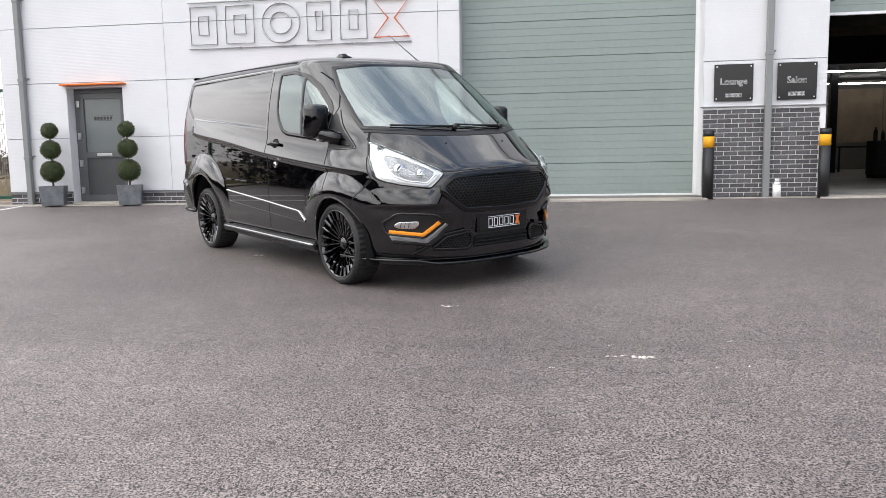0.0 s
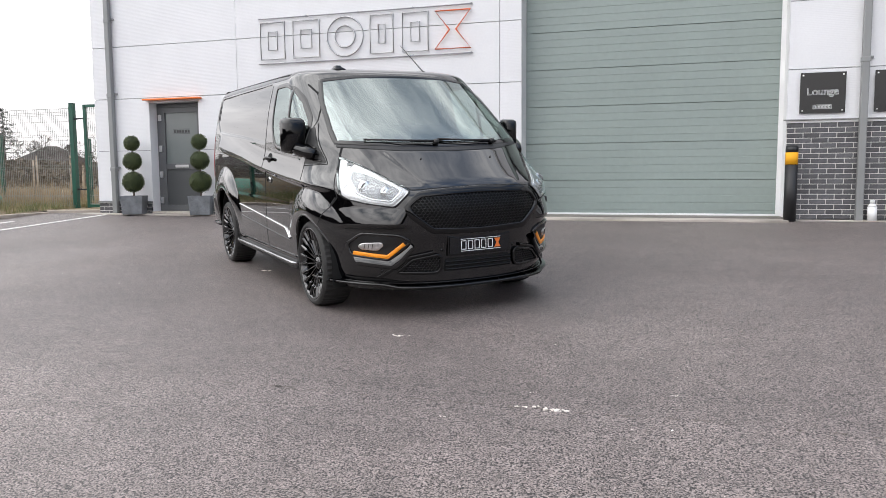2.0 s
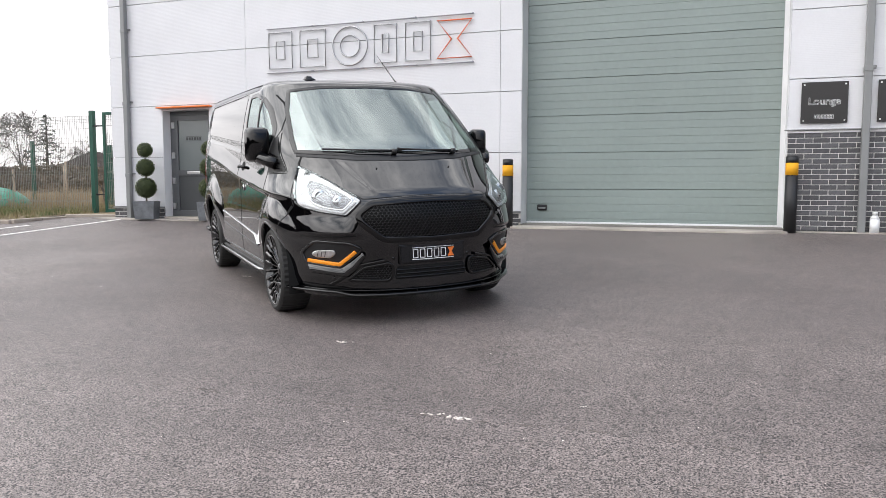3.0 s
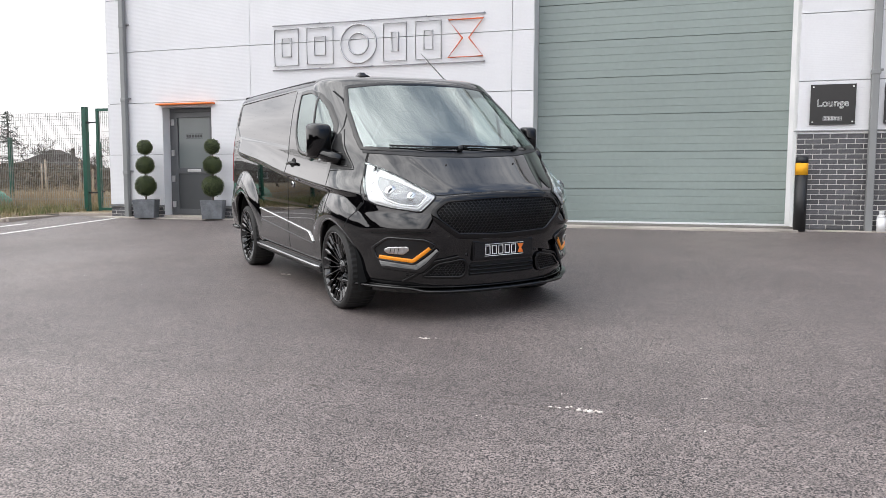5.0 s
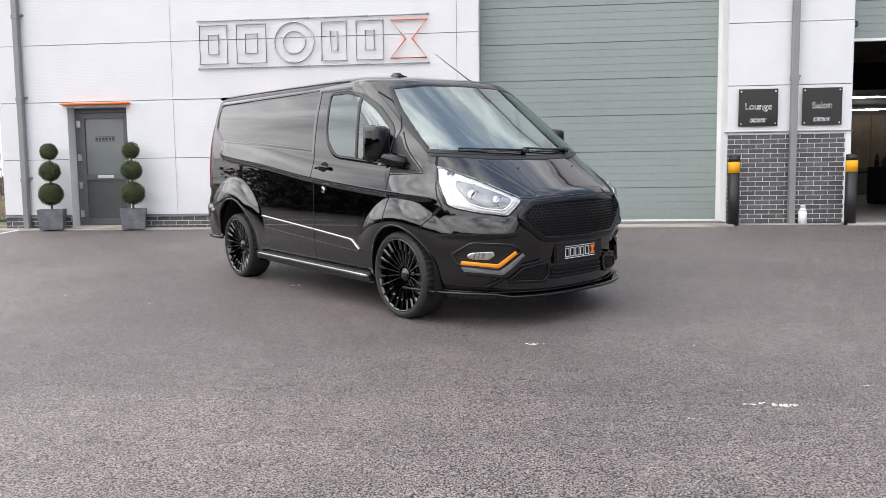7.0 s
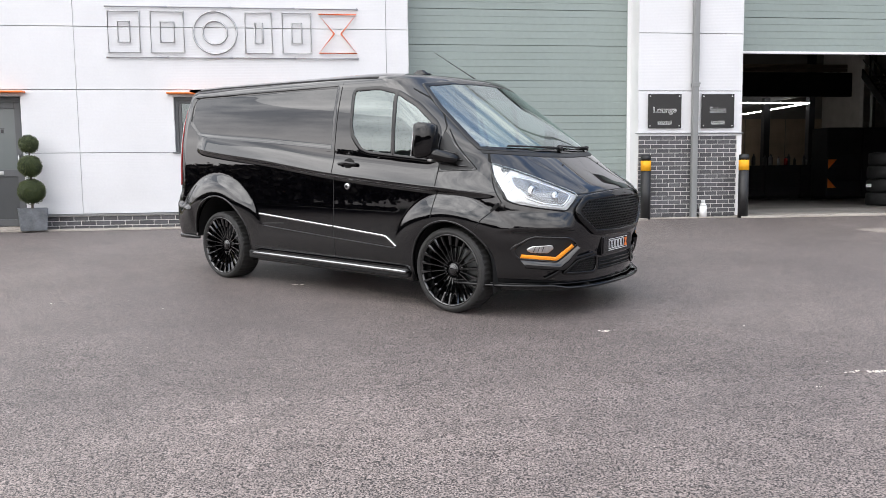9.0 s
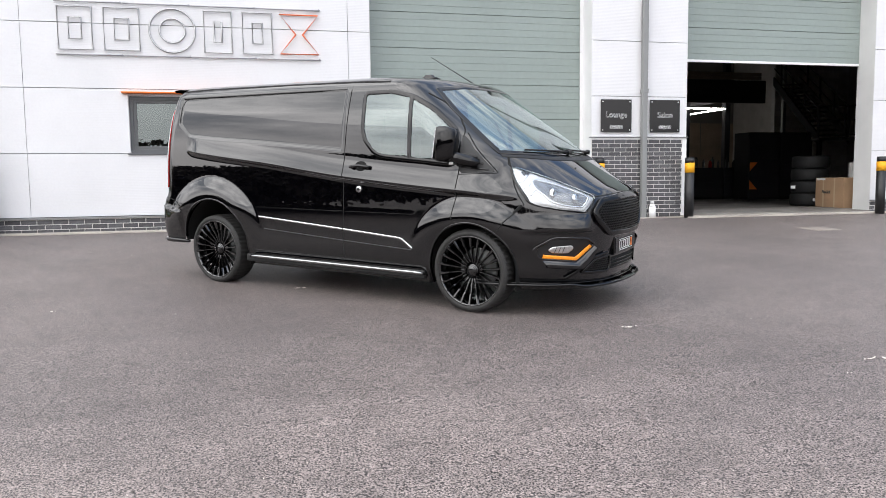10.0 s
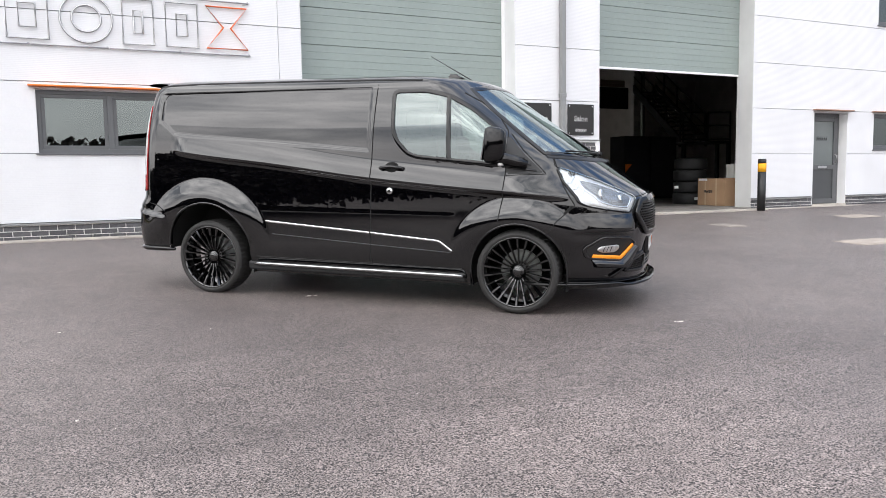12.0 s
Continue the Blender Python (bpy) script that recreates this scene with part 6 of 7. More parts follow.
def grow(bm, tips, p, d, length, r, depth, rg, droop=0.0, least=0.0):
    """A branching limb of tapered tubes."""
    n = 3
    pts, rr = [p.copy()], [r]
    for k in range(n):
        d = (d + Vector((rg.gauss(0, 0.12), rg.gauss(0, 0.12), rg.gauss(0, 0.08) - droop))).normalized()
        p = p + d * length / n
        pts.append(p.copy())
        rr.append(max(r * (1 - 0.42 * (k + 1) / n), least))
    add_tube(bm, pts, rr, 5 if depth > 1 else 3)
    if depth == 0:
        tips.append(p)
        return
    for k in range(rg.choice((2, 3, 3))):
        ang = rg.uniform(0.3, 0.75)
        q = d.orthogonal().normalized()
        q.rotate(Matrix.Rotation(rg.uniform(0, 6.28), 3, d))
        nd = (d * math.cos(ang) + q * math.sin(ang)).normalized()
        grow(bm, tips, pts[rg.choice((2, 3))], nd, length * rg.uniform(0.62, 0.85), max(rr[-1] * 0.75, least), depth - 1, rg, droop, least)


def bare_tree(x, y, h, seed, label="leafless winter tree beyond the fence", droop=0.0, fine=4):
    rg = random.Random(seed)
    t = empty("tree", pose(x, y, 0.0), label, "tree", "bare trees")
    bm, tips = bmesh.new(), []
    add_tube(bm, [(0, 0, 0), (0.02 * h, 0, 0.15 * h), (0.0, 0.01 * h, 0.3 * h)], [0.03 * h, 0.022 * h, 0.018 * h], 7)
    part("trunk", bm, M_TWIG, t, "", True)
    bm = bmesh.new()
    for k in range(4):
        a = k * 1.7 + rg.random()
        grow(bm, tips, Vector((0, 0.01 * h, (0.22 + 0.03 * k) * h)), Vector((0.5 * math.cos(a), 0.5 * math.sin(a), 0.9)).normalized(), 0.27 * h, 0.010 * h, fine, rg, droop, 0.0017 * h)
    part("crown", bm, M_TWIG, t)


bare_tree(-53.1, 37.3, 6.6, 3, droop=0.02, fine=6)
bare_tree(-55.4, 36.8, 5.6, 24, droop=0.02, fine=6)
bare_tree(-58.6, 36.5, 5.2, 4, "drooping leafless tree beyond the fence", 0.10, 6)
bare_tree(-50.3, 39.5, 4.4, 14, fine=6)
bare_tree(-48.2, 41, 3.6, 15, fine=5)
bare_tree(-46.2, 43, 3.3, 18, fine=5)
bare_tree(-21.0, 14.5, 1.9, 16, "young tree on the rough ground")
bare_tree(-55, 50, 5.0, 5)
bare_tree(-60, 62, 6.5, 6)
bare_tree(-12.2, 4.4, 1.5, 7, "young staked tree behind the fence")
bare_tree(-14.3, 3.3, 1.4, 8, "young staked tree behind the fence")


def conifer(x, y, h, seed):
    rg = random.Random(seed)
    t = empty("tree", pose(x, y, 0), "tall ragged conifer beyond the fence", "tree")
    part("trunk", tube([(0, 0, 0), (0, 0, h * 0.6), (0.05, 0, h)], [0.02 * h, 0.012 * h, 0.003 * h], 7), M_TWIG, t)
    bm = bmesh.new()
    for k in range(40):
        u = k / 39
        z = h * (0.22 + 0.76 * u)
        L = h * 0.34 * (1 - u) ** 0.8 * rg.uniform(0.55, 1.1) + 0.12
        a = k * 2.4 + rg.uniform(-0.3, 0.3)
        d = Vector((math.cos(a), math.sin(a), 0))
        pts = [Vector((0, 0, z)) + d * L * s + Vector((0, 0, -0.10 * L * s + 0.12 * L * s * s)) for s in (0, 0.5, 1)]
        add_tube(bm, pts, [0.03, 0.018, 0.006], 3)
        for m in range(24):
            s = rg.uniform(0.12, 1.0)
            p = Vector((0, 0, z)) + d * L * s + Vector((rg.gauss(0, 0.10), rg.gauss(0, 0.10), -0.10 * L * s + 0.12 * L * s * s + rg.gauss(-0.03, 0.05)))
            v = Vector((rg.gauss(0, 1), rg.gauss(0, 1), rg.gauss(0, 0.5))).normalized() * rg.uniform(0.08, 0.2)
            w = v.orthogonal().normalized() * 0.025
            bm.faces.new([bm.verts.new(p - v), bm.verts.new(p + w), bm.verts.new(p + v), bm.verts.new(p - w)])
    part("crown", bm, M_FIR, t, "dark green needles in tiers")


conifer(-53.6, 40.5, 6.9, 11)


def stake(x, y, h, lean):
    """A rough round stake with a chamfered head."""
    bm = bmesh.new()
    add_cyl(bm, (0, 0, 0), (lean, 0, 1), 0.035, 0.03, h, 9)
    add_cyl(bm, (lean * h * 0.995, 0, h * 0.995), (lean, 0, 1), 0.03, 0.018, 0.03, 9)
    ob = part("stake", bm, M_STAKE, None, "", True)
    ob.matrix_world = pose(x, y, 0.06)
    tagged(ob, "pale weathered timber stake in the rough grass", "stake", "stakes behind the fence")


M_STAKE = material("weathered_stake", (0.36, 0.29, 0.22), 0.85, vary=0.2, scale=8)
for sx_, sy_, sh, sl in ((-12.05, 4.4, 0.95, 0.02), (-14.2, 3.3, 1.0, -0.04), (-13.2, 5.2, 1.25, 0.0), (-11.3, 5.6, 1.2, 0.03), (-15.6, 6.4, 1.3, -0.02), (-17.0, 7.6, 1.2, 0.02)):
    stake(sx_, sy_, sh, sl)


def scrub(name, pts, n, hmin, hmax, size, seed, label, mat):
    """A belt of bushes made of many small leaf clumps, uneven along the top."""
    rg = random.Random(seed)
    bm = bmesh.new()
    for k in range(n):
        i = rg.randrange(len(pts) - 1)
        u = rg.random()
        x = pts[i][0] + (pts[i + 1][0] - pts[i][0]) * u + rg.gauss(0, 1.2)
        y = pts[i][1] + (pts[i + 1][1] - pts[i][1]) * u + rg.gauss(0, 1.2)
        top = hmin + (hmax - hmin) * (0.5 + 0.5 * noise.noise((x * 0.11, y * 0.11, seed))) * (0.8 + 0.2 * noise.noise((x * 0.6, y * 0.6, 3)))
        z = top * rg.random() ** 0.7
        q = size * rg.uniform(0.5, 1.4)
        v = Vector((rg.gauss(0, 1), rg.gauss(0, 1), rg.gauss(0, 1))).normalized()
        t = v.orthogonal().normalized()
        b = v.cross(t)
        p = Vector((x, y, z))
        bm.faces.new([bm.verts.new(p + t * q), bm.verts.new(p + b * q * 0.7), bm.verts.new(p - t * q * 0.8), bm.verts.new(p - b * q * 0.6)])
    tagged(part(name, bm, mat), label, "bushes", kind="stuff")


scrub("bushes", [(-110, 52), (-85, 56), (-60, 66), (-44, 78)], 17000, 1.4, 3.6, 0.26, 21, "dark scrub and hedges beyond the fence", M_SHRUB)
scrub("bushes", [(-58, 32), (-46, 34), (-38, 38)], 9000, 1.2, 3.0, 0.12, 23, "twiggy brown bushes beyond the fence", M_SHRUB)
scrub("bushes", [(-46, 24), (-34, 27), (-20, 30)], 9000, 0.5, 1.9, 0.11, 22, "low dry scrub behind the fence", M_SHRUB)


def house(x, y, rz, w, d, h, ridge):
    e = empty("house", pose(x, y, 0, 0, 0, rz), "distant house with a brown hipped roof and chimneys", "house")
    part("wall", box(-w / 2, w / 2, -d / 2, d / 2, 0, h), M_HOUSE, e)
    bm = bmesh.new()
    o = 0.4
    b = [bm.verts.new((sx * (w / 2 + o), sy * (d / 2 + o), h)) for sx, sy in ((-1, -1), (1, -1), (1, 1), (-1, 1))]
    r = [bm.verts.new((-w * 0.06, 0, ridge)), bm.verts.new((w * 0.06, 0, ridge))]
    for f in ((b[0], b[1], r[1], r[0]), (b[1], b[2], r[1]), (b[2], b[3], r[0], r[1]), (b[3], b[0], r[0]), (b[3], b[2], b[1], b[0])):
        bm.faces.new(f)
    roof = part("roof", bm, M_ROOFTILE, e)
    for cx in (w * 0.2,):
        part("chimney", box(cx - 0.3, cx + 0.3, -0.3, 0.3, h + 0.6, ridge + 0.25, 0.03), M_HOUSE, roof)
    for sx in (-0.28, 0.28):
        for z in (0.9, h - 1.5):
            wn_ = part("window", box(sx * w - 0.8, sx * w + 0.8, -d / 2 - 0.03, -d / 2 + 0.05, z, z + 1.2, 0.02), M_WHITE, e)
            part("pane", box(sx * w - 0.7, sx * w + 0.7, -d / 2 - 0.05, -d / 2 - 0.03, z + 0.1, z + 1.1), M_WINGLASS, wn_)


house(-84, 77, 42, 11.5, 8.5, 2.5, 5.3)
house(-99, 55, 50, 11.0, 8.0, 2.9, 6.0)
bm = bmesh.new()
bmesh.ops.create_uvsphere(bm, u_segments=28, v_segments=14, radius=1.0, matrix=Matrix.Translation((-14.95, 3.2, 0.05)) @ Matrix.Diagonal((1.15, 0.8, 0.52, 1)))
for v in bm.verts:
    v.co += Vector((0, 0, 0.06 * noise.noise(v.co * 3)))
tagged(part("tarpaulin", bm, M_TARP, None, "", True), "green tarpaulin over a low heap behind the fence", "tarpaulin")

# what lies behind the walker, seen only in reflections
M_BELT = material("bare_winter_branches", (0.045, 0.038, 0.03), 0.9, vary=0.3, scale=0.5)
scrub("hedge", [(-150, -75), (-70, -58), (0, -52), (60, -60), (140, -80)], 42000, 2.5, 7.0, 0.30, 31, "dark tree belt across the yard", M_BELT)
scrub("hedge", [(-70, -62), (-46, -40), (-38, -22), (-40, -7)], 38000, 3.5, 8.0, 0.27, 33, "dark tree belt at the far side of the yard", M_BELT)
# made-up hedge, never in view, placed to blacken the van's lower flank
scrub("hedge", [(-27, -2.4), (-19, -2.6), (-14.2, -3.4), (-11.8, -6.5), (-12.6, -11), (-14, -18), (-22, -34)], 70000, 1.2, 1.9, 0.105, 35, "unseen dark hedge added to darken the van's reflections", M_BELT)
M_BACK = material("dark_belt_earth", (0.03, 0.03, 0.022), 0.95, vary=0.3, scale=0.3)
bk = np.zeros((3, 60, 3))
for j in range(60):
    x = -170 + 340 * j / 59
    yy = -54 - 0.0016 * x * x
    hh = 3.2 + 1.6 * noise.noise((x * 0.05, 0.3, 1)) + 0.9 * noise.noise((x * 0.22, 0.7, 2))
    bk[0, j], bk[1, j], bk[2, j] = (x, yy + 1, -1.5), (x, yy, hh * 0.6), (x, yy - 2, hh)
tagged(solid("backdrop", grid_mesh("backdrop", bk), M_BACK), "dark bank of trees across the yard", "backdrop", kind="structure")

# ---- inside the open bay ----
M_BLOCK = material("grey_blockwork", (0.50, 0.48, 0.46), 0.9, vary=0.12, scale=2, fine=0.12, island=0.15)
# lining colour darkened to carry the unlit workshop's shade
M_SHED = material("shade_toned_lining", (0.13, 0.12, 0.11), 0.9, vary=0.15, scale=1)
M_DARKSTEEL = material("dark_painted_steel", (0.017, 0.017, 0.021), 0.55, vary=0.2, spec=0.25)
M_CARD = material("brown_cardboard", (0.40, 0.255, 0.15), 0.85, vary=0.1, scale=3, fine=0.06)
M_CARDWHITE = material("white_carton", (0.60, 0.60, 0.58), 0.8, vary=0.06)
M_MORTAR_DIM = material("grey_block_joint", (0.5, 0.49, 0.48), 0.9, vary=0.1)
# plywood and stair steel: shade put into the colour, steel almost black
M_PLY = material("shade_toned_plywood", (0.24, 0.185, 0.135), 0.8, vary=0.18, scale=1.5, fine=0.1, fine_scale=30)
M_STRINGER = material("shade_toned_stair_steel", (0.012, 0.011, 0.011), 0.8, vary=0.2, spec=0.08)
M_OLDTYRE = material("new_tyre_rubber", (0.009, 0.009, 0.0095), 0.7, vary=0.25, scale=14, fine=0.2, bump=0.004, bump_scale=40)
M_TAPE = material("clear_tape", (0.55, 0.42, 0.28), 0.25)
M_LED = lamp_material("white_led_strip", (1.0, 0.97, 0.92), 11.0)

tagged(part("wall_inner", box(22.0, 22.2, 0.45, 21.0, 0.0, 6.9), M_BLOCK), "grey block end wall of the workshop", "wall", kind="structure")
tagged(part("wall_inner", box(5.2, 5.4, 0.45, 21.0, 0.0, 6.9), M_SHED), "inner partition of the workshop, its shade put into a dark colour", "wall", kind="structure")
back = tagged(part("wall_inner", box(5.2, 22.2, 20.8, 21.0, 0.0, 6.9), M_SHED), "brown rear wall of the workshop, its shade put into a dark colour", "wall", kind="structure")
tagged(part("ceiling", box(5.2, 22.2, 0.45, 21.0, 6.9, 7.1), M_SHED), "workshop ceiling, its shade put into a dark colour", "ceiling", kind="structure")
me_panel = bpy.data.meshes.new("panel")
pb = box(0, 1.96, -0.02, 0.0, 0, 2.2, 0.008)
pb.to_mesh(me_panel)
pb.free()
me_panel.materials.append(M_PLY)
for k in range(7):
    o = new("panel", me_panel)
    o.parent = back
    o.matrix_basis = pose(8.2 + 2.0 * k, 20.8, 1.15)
mez = empty("mezzanine", pose(0, 0, 0), "dark steel mezzanine floor inside the workshop", "mezzanine")
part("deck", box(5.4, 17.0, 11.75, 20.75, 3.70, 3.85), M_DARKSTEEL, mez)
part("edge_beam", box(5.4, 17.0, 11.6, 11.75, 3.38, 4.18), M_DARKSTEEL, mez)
for k in range(2):
    part("board", box(5.4, 16.78, 11.55, 11.60, 4.20 + 0.13 * k, 4.32 + 0.13 * k, 0.006), M_PLY, mez, "pale timber board on the deck edge")
for x, y in ((15.9, 15.1), (17.75, 15.1), (12.2, 15.1)):
    part("column", box(x - 0.12, x + 0.12, y - 0.12, y + 0.12, 0.035, 3.70 if x < 17 else 6.9, 0.01), M_DARKSTEEL, mez)
part("column", box(18.30, 18.42, 12.3, 12.42, 0.035, 6.9, 0.008), M_PIPE, mez, "pale grey post")

stair = empty("staircase", pose(0, 0, 0), "dark steel staircase with handrails and a landing", "stairs")
P0, SU, SW = Vector((16.45, 7.55, 1.90)), Vector((0.385, 0.923, 0)), Vector((0.923, -0.385, 0))
RISE = 0.46
def on_stair(along, across, up):
    return tuple(P0 + SU * along + SW * across + Vector((0, 0, RISE * max(along, 0) + up)))


for w in (-0.45, 0.45):
    bm = bmesh.new()
    vs = [[bm.verts.new(on_stair(l, w + e, u)) for l, u in ((0, -0.16), (5.2, -0.16), (5.2, 0.16), (0, 0.16))] for e in (-0.03, 0.03)]
    bm.faces.new(vs[0])
    bm.faces.new(vs[1][::-1])
    for i in range(4):
        bm.faces.new((vs[0][i], vs[1][i], vs[1][(i + 1) % 4], vs[0][(i + 1) % 4]))
    bmesh.ops.recalc_face_normals(bm, faces=bm.faces)
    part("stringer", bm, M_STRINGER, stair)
    for up in (0.90, 0.48):
        part("handrail", tube([on_stair(-0.05, w, up), on_stair(5.2, w, up)], 0.026 if up > 0.6 else 0.018, 8), M_DARKSTEEL, stair)
    for l in (0.0, 1.4, 2.8, 4.2):
        part("baluster", tube([on_stair(l, w, 0.0), on_stair(l, w, 0.92)], 0.032, 6), M_DARKSTEEL, stair)
for k in range(13):
    c = Vector(on_stair(0.2 + 0.38 * k, 0, 0))
    bm = box(-0.44, 0.44, -0.14, 0.14, -0.02, 0.02)
    bmesh.ops.transform(bm, matrix=Matrix.Translation(c) @ Matrix.Rotation(math.atan2(SW.y, SW.x), 4, "Z"), verts=bm.verts)
    part("tread", bm, M_DARKSTEEL, stair)
turn = Matrix.Rotation(math.atan2(SW.y, SW.x), 4, "Z")
bm = box(-0.75, 0.85, -1.1, 0.0, -0.10, -0.04)
bmesh.ops.transform(bm, matrix=Matrix.Translation(P0) @ turn, verts=bm.verts)
part("landing", bm, M_DARKSTEEL, stair)
for w0, w1 in ((-0.75, -0.02), (0.08, 0.82)):
    for up in (0.90, 0.48, 0.03):
        part("handrail", tube([on_stair(-1.05, w0, up), on_stair(-1.05, w1, up)], 0.024, 8), M_DARKSTEEL, stair)
    for w in (w0, w1):
        part("baluster", tube([on_stair(-1.05, w, -0.05), on_stair(-1.05, w, 0.91)], 0.030, 6), M_DARKSTEEL, stair)
for w in (-0.7, 0.8):
    for l in (-1.0, -0.1):
        q = on_stair(l, w, 0)
        part("leg", box(q[0] - 0.05, q[0] + 0.05, q[1] - 0.05, q[1] + 0.05, 0.035, 1.82), M_DARKSTEEL, stair)

lamp = empty("ceiling_light", pose(0, 0, 3.47), "white LED strip light frame under the mezzanine", "light")
path = [(9.0, 14.75), (17.42, 14.68), (17.5, 19.6), (9.0, 19.6)]
for (xa, ya), (xb, yb) in zip(path[:3], path[1:]):
    part("strip", tube([(xa, ya, 0), (xb, yb, 0)], 0.030, 8), M_LED, lamp, "glowing white strip", True)
for x, y in ((9.2, 14.75), (13.0, 14.72), (16.8, 14.7), (9.2, 19.6), (16.8, 19.6)):
    part("hanger", tube([(x, y, 0.02), (x, y, 0.23)], 0.004, 5), M_DARKSTEEL, lamp)


def tyre_mesh(r, w):
    prof = [(0.0, r * 0.58), (-w * 0.48, r * 0.60), (-w * 0.5, r * 0.75), (-w * 0.46, r * 0.92), (-w * 0.36, r * 0.985), (0, r), (w * 0.36, r * 0.985), (w * 0.46, r * 0.92), (w * 0.5, r * 0.75), (w * 0.48, r * 0.60)]
    bm = bmesh.new()
    rings = []
    for k in range(64):
        a = 2 * math.pi * k / 64
        g = 0.012 if k % 2 else 0.0
        rings.append([bm.verts.new((math.cos(a) * (q - (g if 4 <= i <= 6 else 0)), math.sin(a) * (q - (g if 4 <= i <= 6 else 0)), z)) for i, (z, q) in enumerate(prof)])
    for k in range(64):
        a, c = rings[k], rings[(k + 1) % 64]
        for i in range(len(prof)):
            bm.faces.new((a[i], a[(i + 1) % len(prof)], c[(i + 1) % len(prof)], c[i]))
    bmesh.ops.recalc_face_normals(bm, faces=bm.faces)
    me = bpy.data.meshes.new("tyre")
    bm.to_mesh(me)
    bm.free()
    return me


tm = tyre_mesh(0.41, 0.29)
for k in range(4):
    t = solid("tyre", tm, M_OLDTYRE, None, "", True)
    t.matrix_world = pose(11.58 + 0.01 * (k % 2), 2.62 - 0.012 * k, 0.035 + 0.145 + 0.29 * k, 0, 0, 40 * k)
    tagged(t, "knobbly black tyre in a stack on the workshop floor", "tyre", "stacked tyres")
    if k < 2:
        b = part("label", box(-0.004, 0.004, -0.10, 0.10, -0.035, 0.035), M_WHITE, t, "white paper label")
        b.matrix_basis = pose(-0.09, -0.405, 0.0, 0, 0, 77 - 40 * k) if k == 0 else pose(-0.33, 0.245, 0.0, 0, 0, 77 - 40)
bx = empty("cardboard_box", pose(11.06, 0.92, 0.037, 0, 0, -8), "brown cardboard carton standing on the workshop floor", "box")
part("carton", box(0, 0.42, 0, 1.02, 0, 0.645, 0.006), M_CARD, bx)
part("tape", box(-0.002, 0.424, 0.30, 0.35, 0.002, 0.647), M_TAPE, bx)
part("tape", box(-0.002, 0.424, 0.70, 0.75, 0.002, 0.647), M_TAPE, bx)
part("label", box(-0.004, 0.0, 0.66, 0.98, 0.59, 0.64), M_WHITE, bx, "white paper label")
me = text_mesh("FRAGILE", 0.085, 0.003)
t = solid("print", me, M_DARKPRINT, bx, "dark printed word")
t.matrix_basis = pose(-0.003, 0.62, 0.33, 90, 0, -90)
wb = part("carton", box(0, 0.35, 0, 0.32, 0, 0.38, 0.004), M_CARDWHITE)
wb.name = "white_box"
wb.matrix_world = pose(11.66, 1.18, 0.036)
tagged(wb, "white carton standing on the workshop floor", "box", "white cartons")
wb2 = part("white_box", box(0, 0.33, 0, 0.30, 0, 0.60, 0.004), M_CARDWHITE)
wb2.matrix_world = pose(11.67, 1.19, 0.417)
tagged(wb2, "white carton on top of another carton", "box", "white cartons")


def cabinet(x, y, w, d, h, drawers, label, mark=False):
    c = empty("tool_cabinet", pose(x, y, 0.035), label, "cabinet", "workshop cabinets")
    part("body", box(0, w, 0, d, 0.08, h, 0.01), M_DARKSTEEL, c)
    part("plinth", box(0.03, w - 0.03, 0.03, d, 0, 0.08), M_SEAM, c)
    for k in range(drawers):
        z0 = 0.1 + (h - 0.13) * k / drawers
        f = part("drawer", box(0.02, w - 0.02, -0.018, 0.0, z0 + 0.006, z0 + (h - 0.13) / drawers - 0.006, 0.004), M_DARKSTEEL, c)
        part("handle", box(w * 0.2, w * 0.8, -0.03, -0.018, z0 + 0.03, z0 + 0.045), M_DARKSTEEL, f)
    if mark:
        for s in (-1, 1):
            bm = bmesh.new()
            vs = [bm.verts.new(q) for q in ((0.04, -0.022, 0.71 + s * 0.13), (0.30, -0.022, 0.71 + s * 0.40), (0.04, -0.022, 0.71 + s * 0.40))]
            f = bm.faces.new(vs)
            r = bmesh.ops.extrude_face_region(bm, geom=[f])
            for v in r["geom"]:
                if isinstance(v, bmesh.types.BMVert):
                    v.co.y += 0.004
            bmesh.ops.recalc_face_normals(bm, faces=bm.faces)
            part("mark", bm, M_ORANGE, c, "orange triangle")
    return c


cabinet(13.14, 7.1, 1.06, 0.7, 2.0, 5, "tall dark tool cabinet with orange triangles", True)
cabinet(14.24, 7.1, 1.06, 0.7, 2.0, 2, "tall dark tool cabinet in the workshop")
for k in range(3):
    cabinet(10.9 + 1.12 * k, 8.3, 1.10, 0.6, 0.98, 4, "low dark tool cabinet in the workshop")
rgm = random.Random(17)
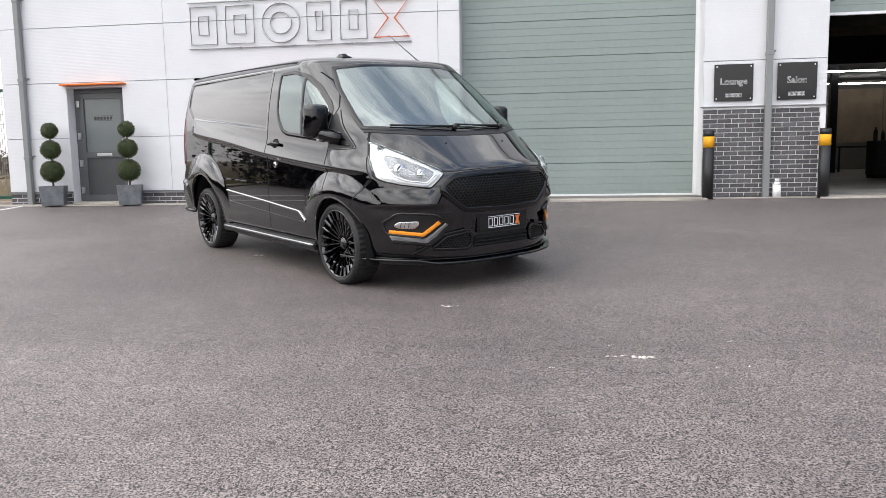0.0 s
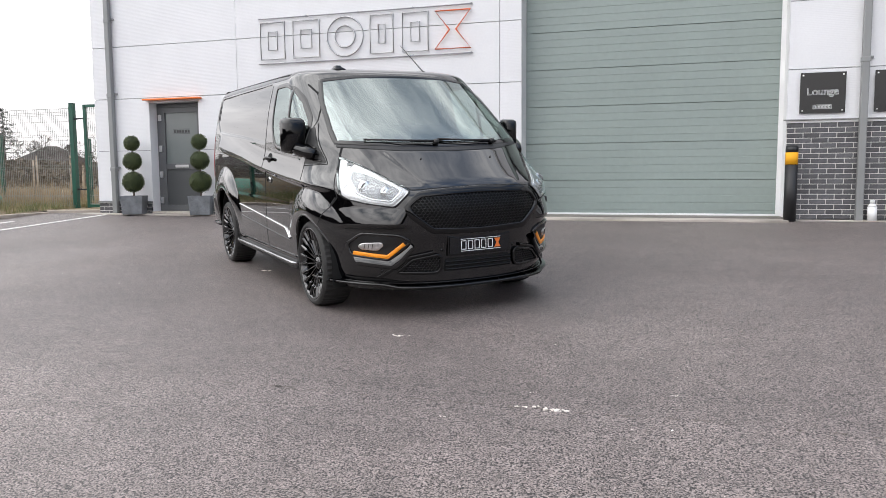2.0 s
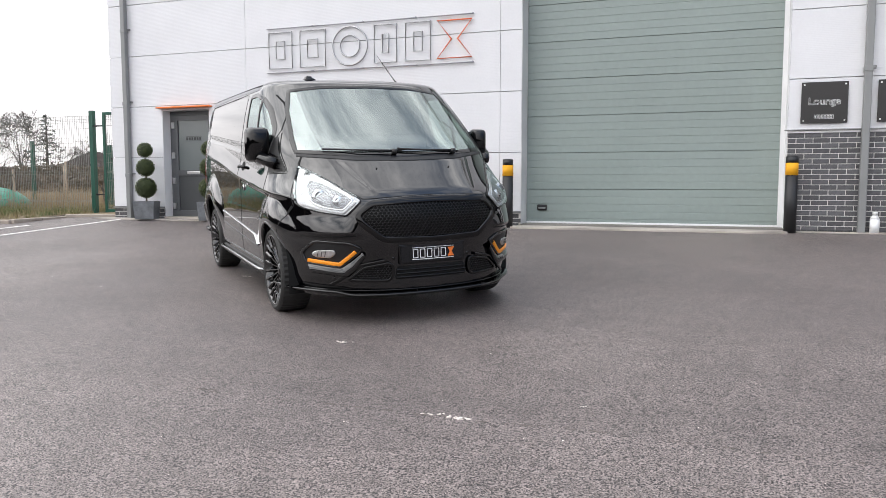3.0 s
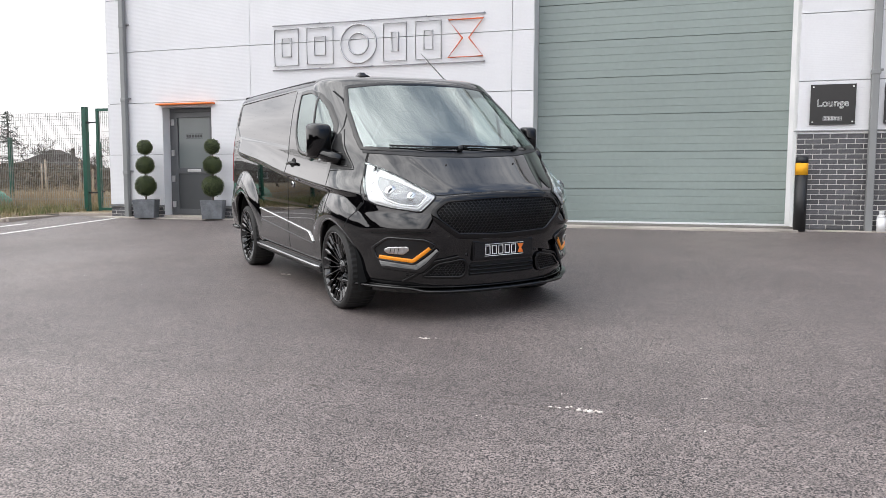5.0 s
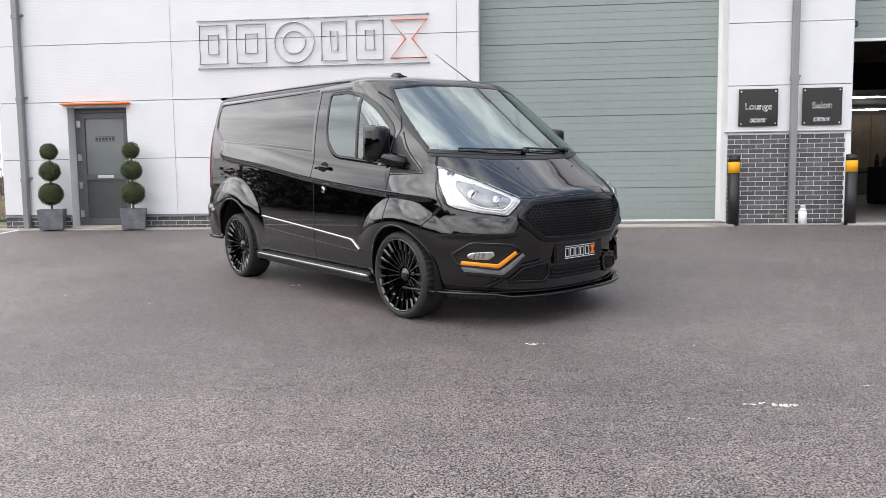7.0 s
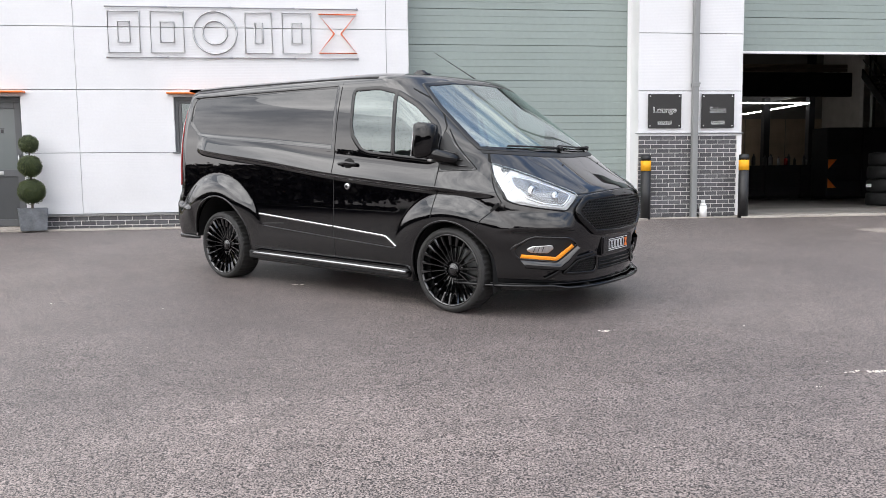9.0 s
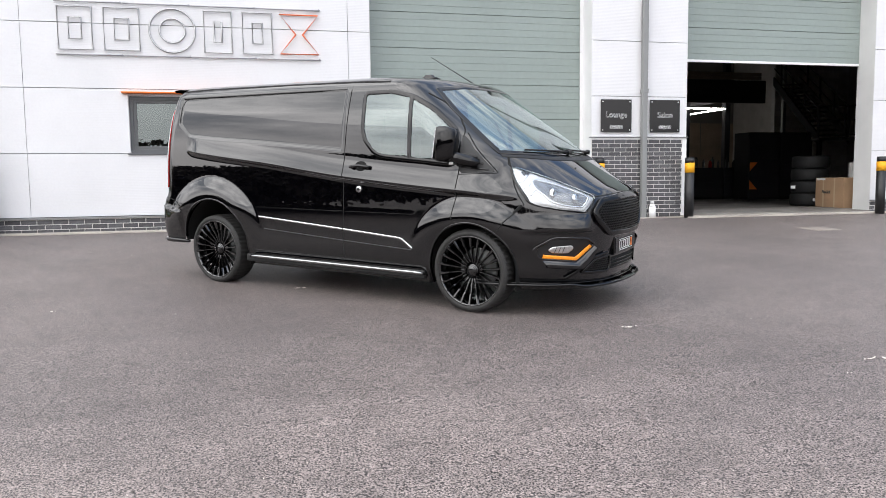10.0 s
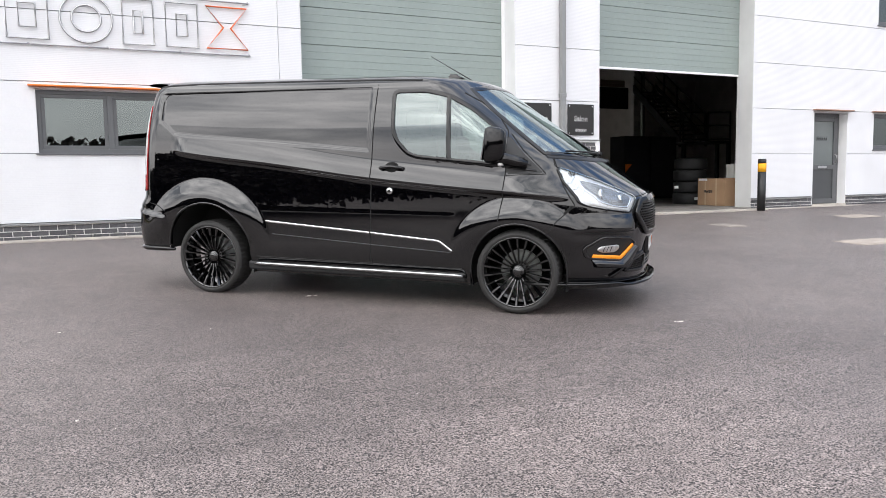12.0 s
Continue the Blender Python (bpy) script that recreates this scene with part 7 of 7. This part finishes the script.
for k in range(22):
    x, y = 10.98 + 0.145 * k, 8.55 + rgm.uniform(-0.15, 0.15)
    if (x - 10.9) % 1.12 < 0.07 or (x - 10.9) % 1.12 > 1.04:
        continue
    r, h = rgm.uniform(0.035, 0.06), rgm.uniform(0.18, 0.36)
    b = empty("spray_bottle", pose(x, y, 1.017), "workshop bottle standing on the tool cabinet", "bottle", "bottles on the cabinets")
    bm = bmesh.new()
    add_cyl(bm, (0, 0, 0), (0, 0, 1), r, r, h * 0.7, 14)
    add_cyl(bm, (0, 0, h * 0.7), (0, 0, 1), r, r * 0.4, h * 0.15, 14)
    part("body", bm, rgm.choice((M_DARKPRINT, M_DARKPRINT, M_DARKPRINT, M_RED, M_PIPE, M_PIPE, M_DARKPRINT)), b, "", True)
    bm = bmesh.new()
    add_cyl(bm, (0, 0, h * 0.85), (0, 0, 1), r * 0.4, r * 0.35, h * 0.15, 12)
    part("cap", bm, M_DARKPRINT, b, "", True)
part_bench = empty("workbench", pose(12.6, 15.6, 0.035), "dark workbench at the rear of the workshop", "bench")
part("top", box(0, 2.6, 0, 0.7, 0.86, 0.92), M_DARKSTEEL, part_bench)
for x in (0.05, 2.5):
    for y in (0.05, 0.6):
        part("leg", box(x, x + 0.06, y, y + 0.06, 0, 0.86), M_DARKSTEEL, part_bench)

# pale block wall beside the stairs
bm = bmesh.new()
add_box(bm, 0.005, 0.435, -0.012, 0.0, 0.005, 0.210, 0.004)
me_block = bpy.data.meshes.new("block")
bm.to_mesh(me_block)
bm.free()
me_block.materials.append(M_BLOCK)
wi = tagged(part("wall_inner", box(18.6, 22.0, 13.2, 13.4, 0.0, 6.9), M_MORTAR_DIM), "grey block wall behind the staircase", "wall", kind="structure")
for r in range(32):
    for k in range(7):
        o = new("block", me_block)
        o.parent = wi
        o.matrix_basis = pose(18.62 + 0.44 * k + (0.22 if r % 2 else 0), 13.2, 0.05 + 0.215 * r)

# bricks of the pier and the plinth
def brick_mesh(L):
    bm = bmesh.new()
    add_box(bm, 0, L, -0.006, 0.05, 0, 0.065)
    bmesh.ops.bevel(bm, geom=[e for e in bm.edges if all(v.co.y < 0 for v in e.verts)], offset=0.003, segments=1, affect="EDGES")
    me = bpy.data.meshes.new("brick")
    bm.to_mesh(me)
    bm.free()
    me.materials.append(M_BRICK)
    return me


BRICKS = {}


def lay(parent, x0, x1, z0, courses):
    """Stretcher bond between x0 and x1, joints a centimetre wide."""
    for c in range(courses):
        x = x0 - (0.1125 if c % 2 else 0.0)
        while x < x1 - 0.02:
            a, e = max(x, x0), min(x + 0.215, x1)
            if e - a > 0.03:
                L = round(e - a, 3)
                if L not in BRICKS:
                    BRICKS[L] = brick_mesh(L)
                o = new("brick", BRICKS[L])
                o.parent = parent
                o.matrix_basis = pose(a, 0.0, z0 + 0.075 * c)
            x += 0.225


pier = tagged(part("pier_brickwork", box(4.845, 6.66, 0.0, 0.03, 0.0, 1.43), M_MORTAR), "dark blue-grey brick pier base with pale joints", "brickwork", kind="structure")
lay(pier, 4.85, 6.655, 0.012, 19)
for a, c in ((X0 + 0.01, -6.41), (-5.25, 0.845), (10.885, 12.81), (14.0, 16.4)):
    pb = tagged(part("plinth_brickwork", box(a, c, 0.0, 0.03, 0.0, 0.204), M_MORTAR), "low dark brick plinth under the cladding", "brickwork", kind="structure")
    lay(pb, a, c, -0.022, 3)
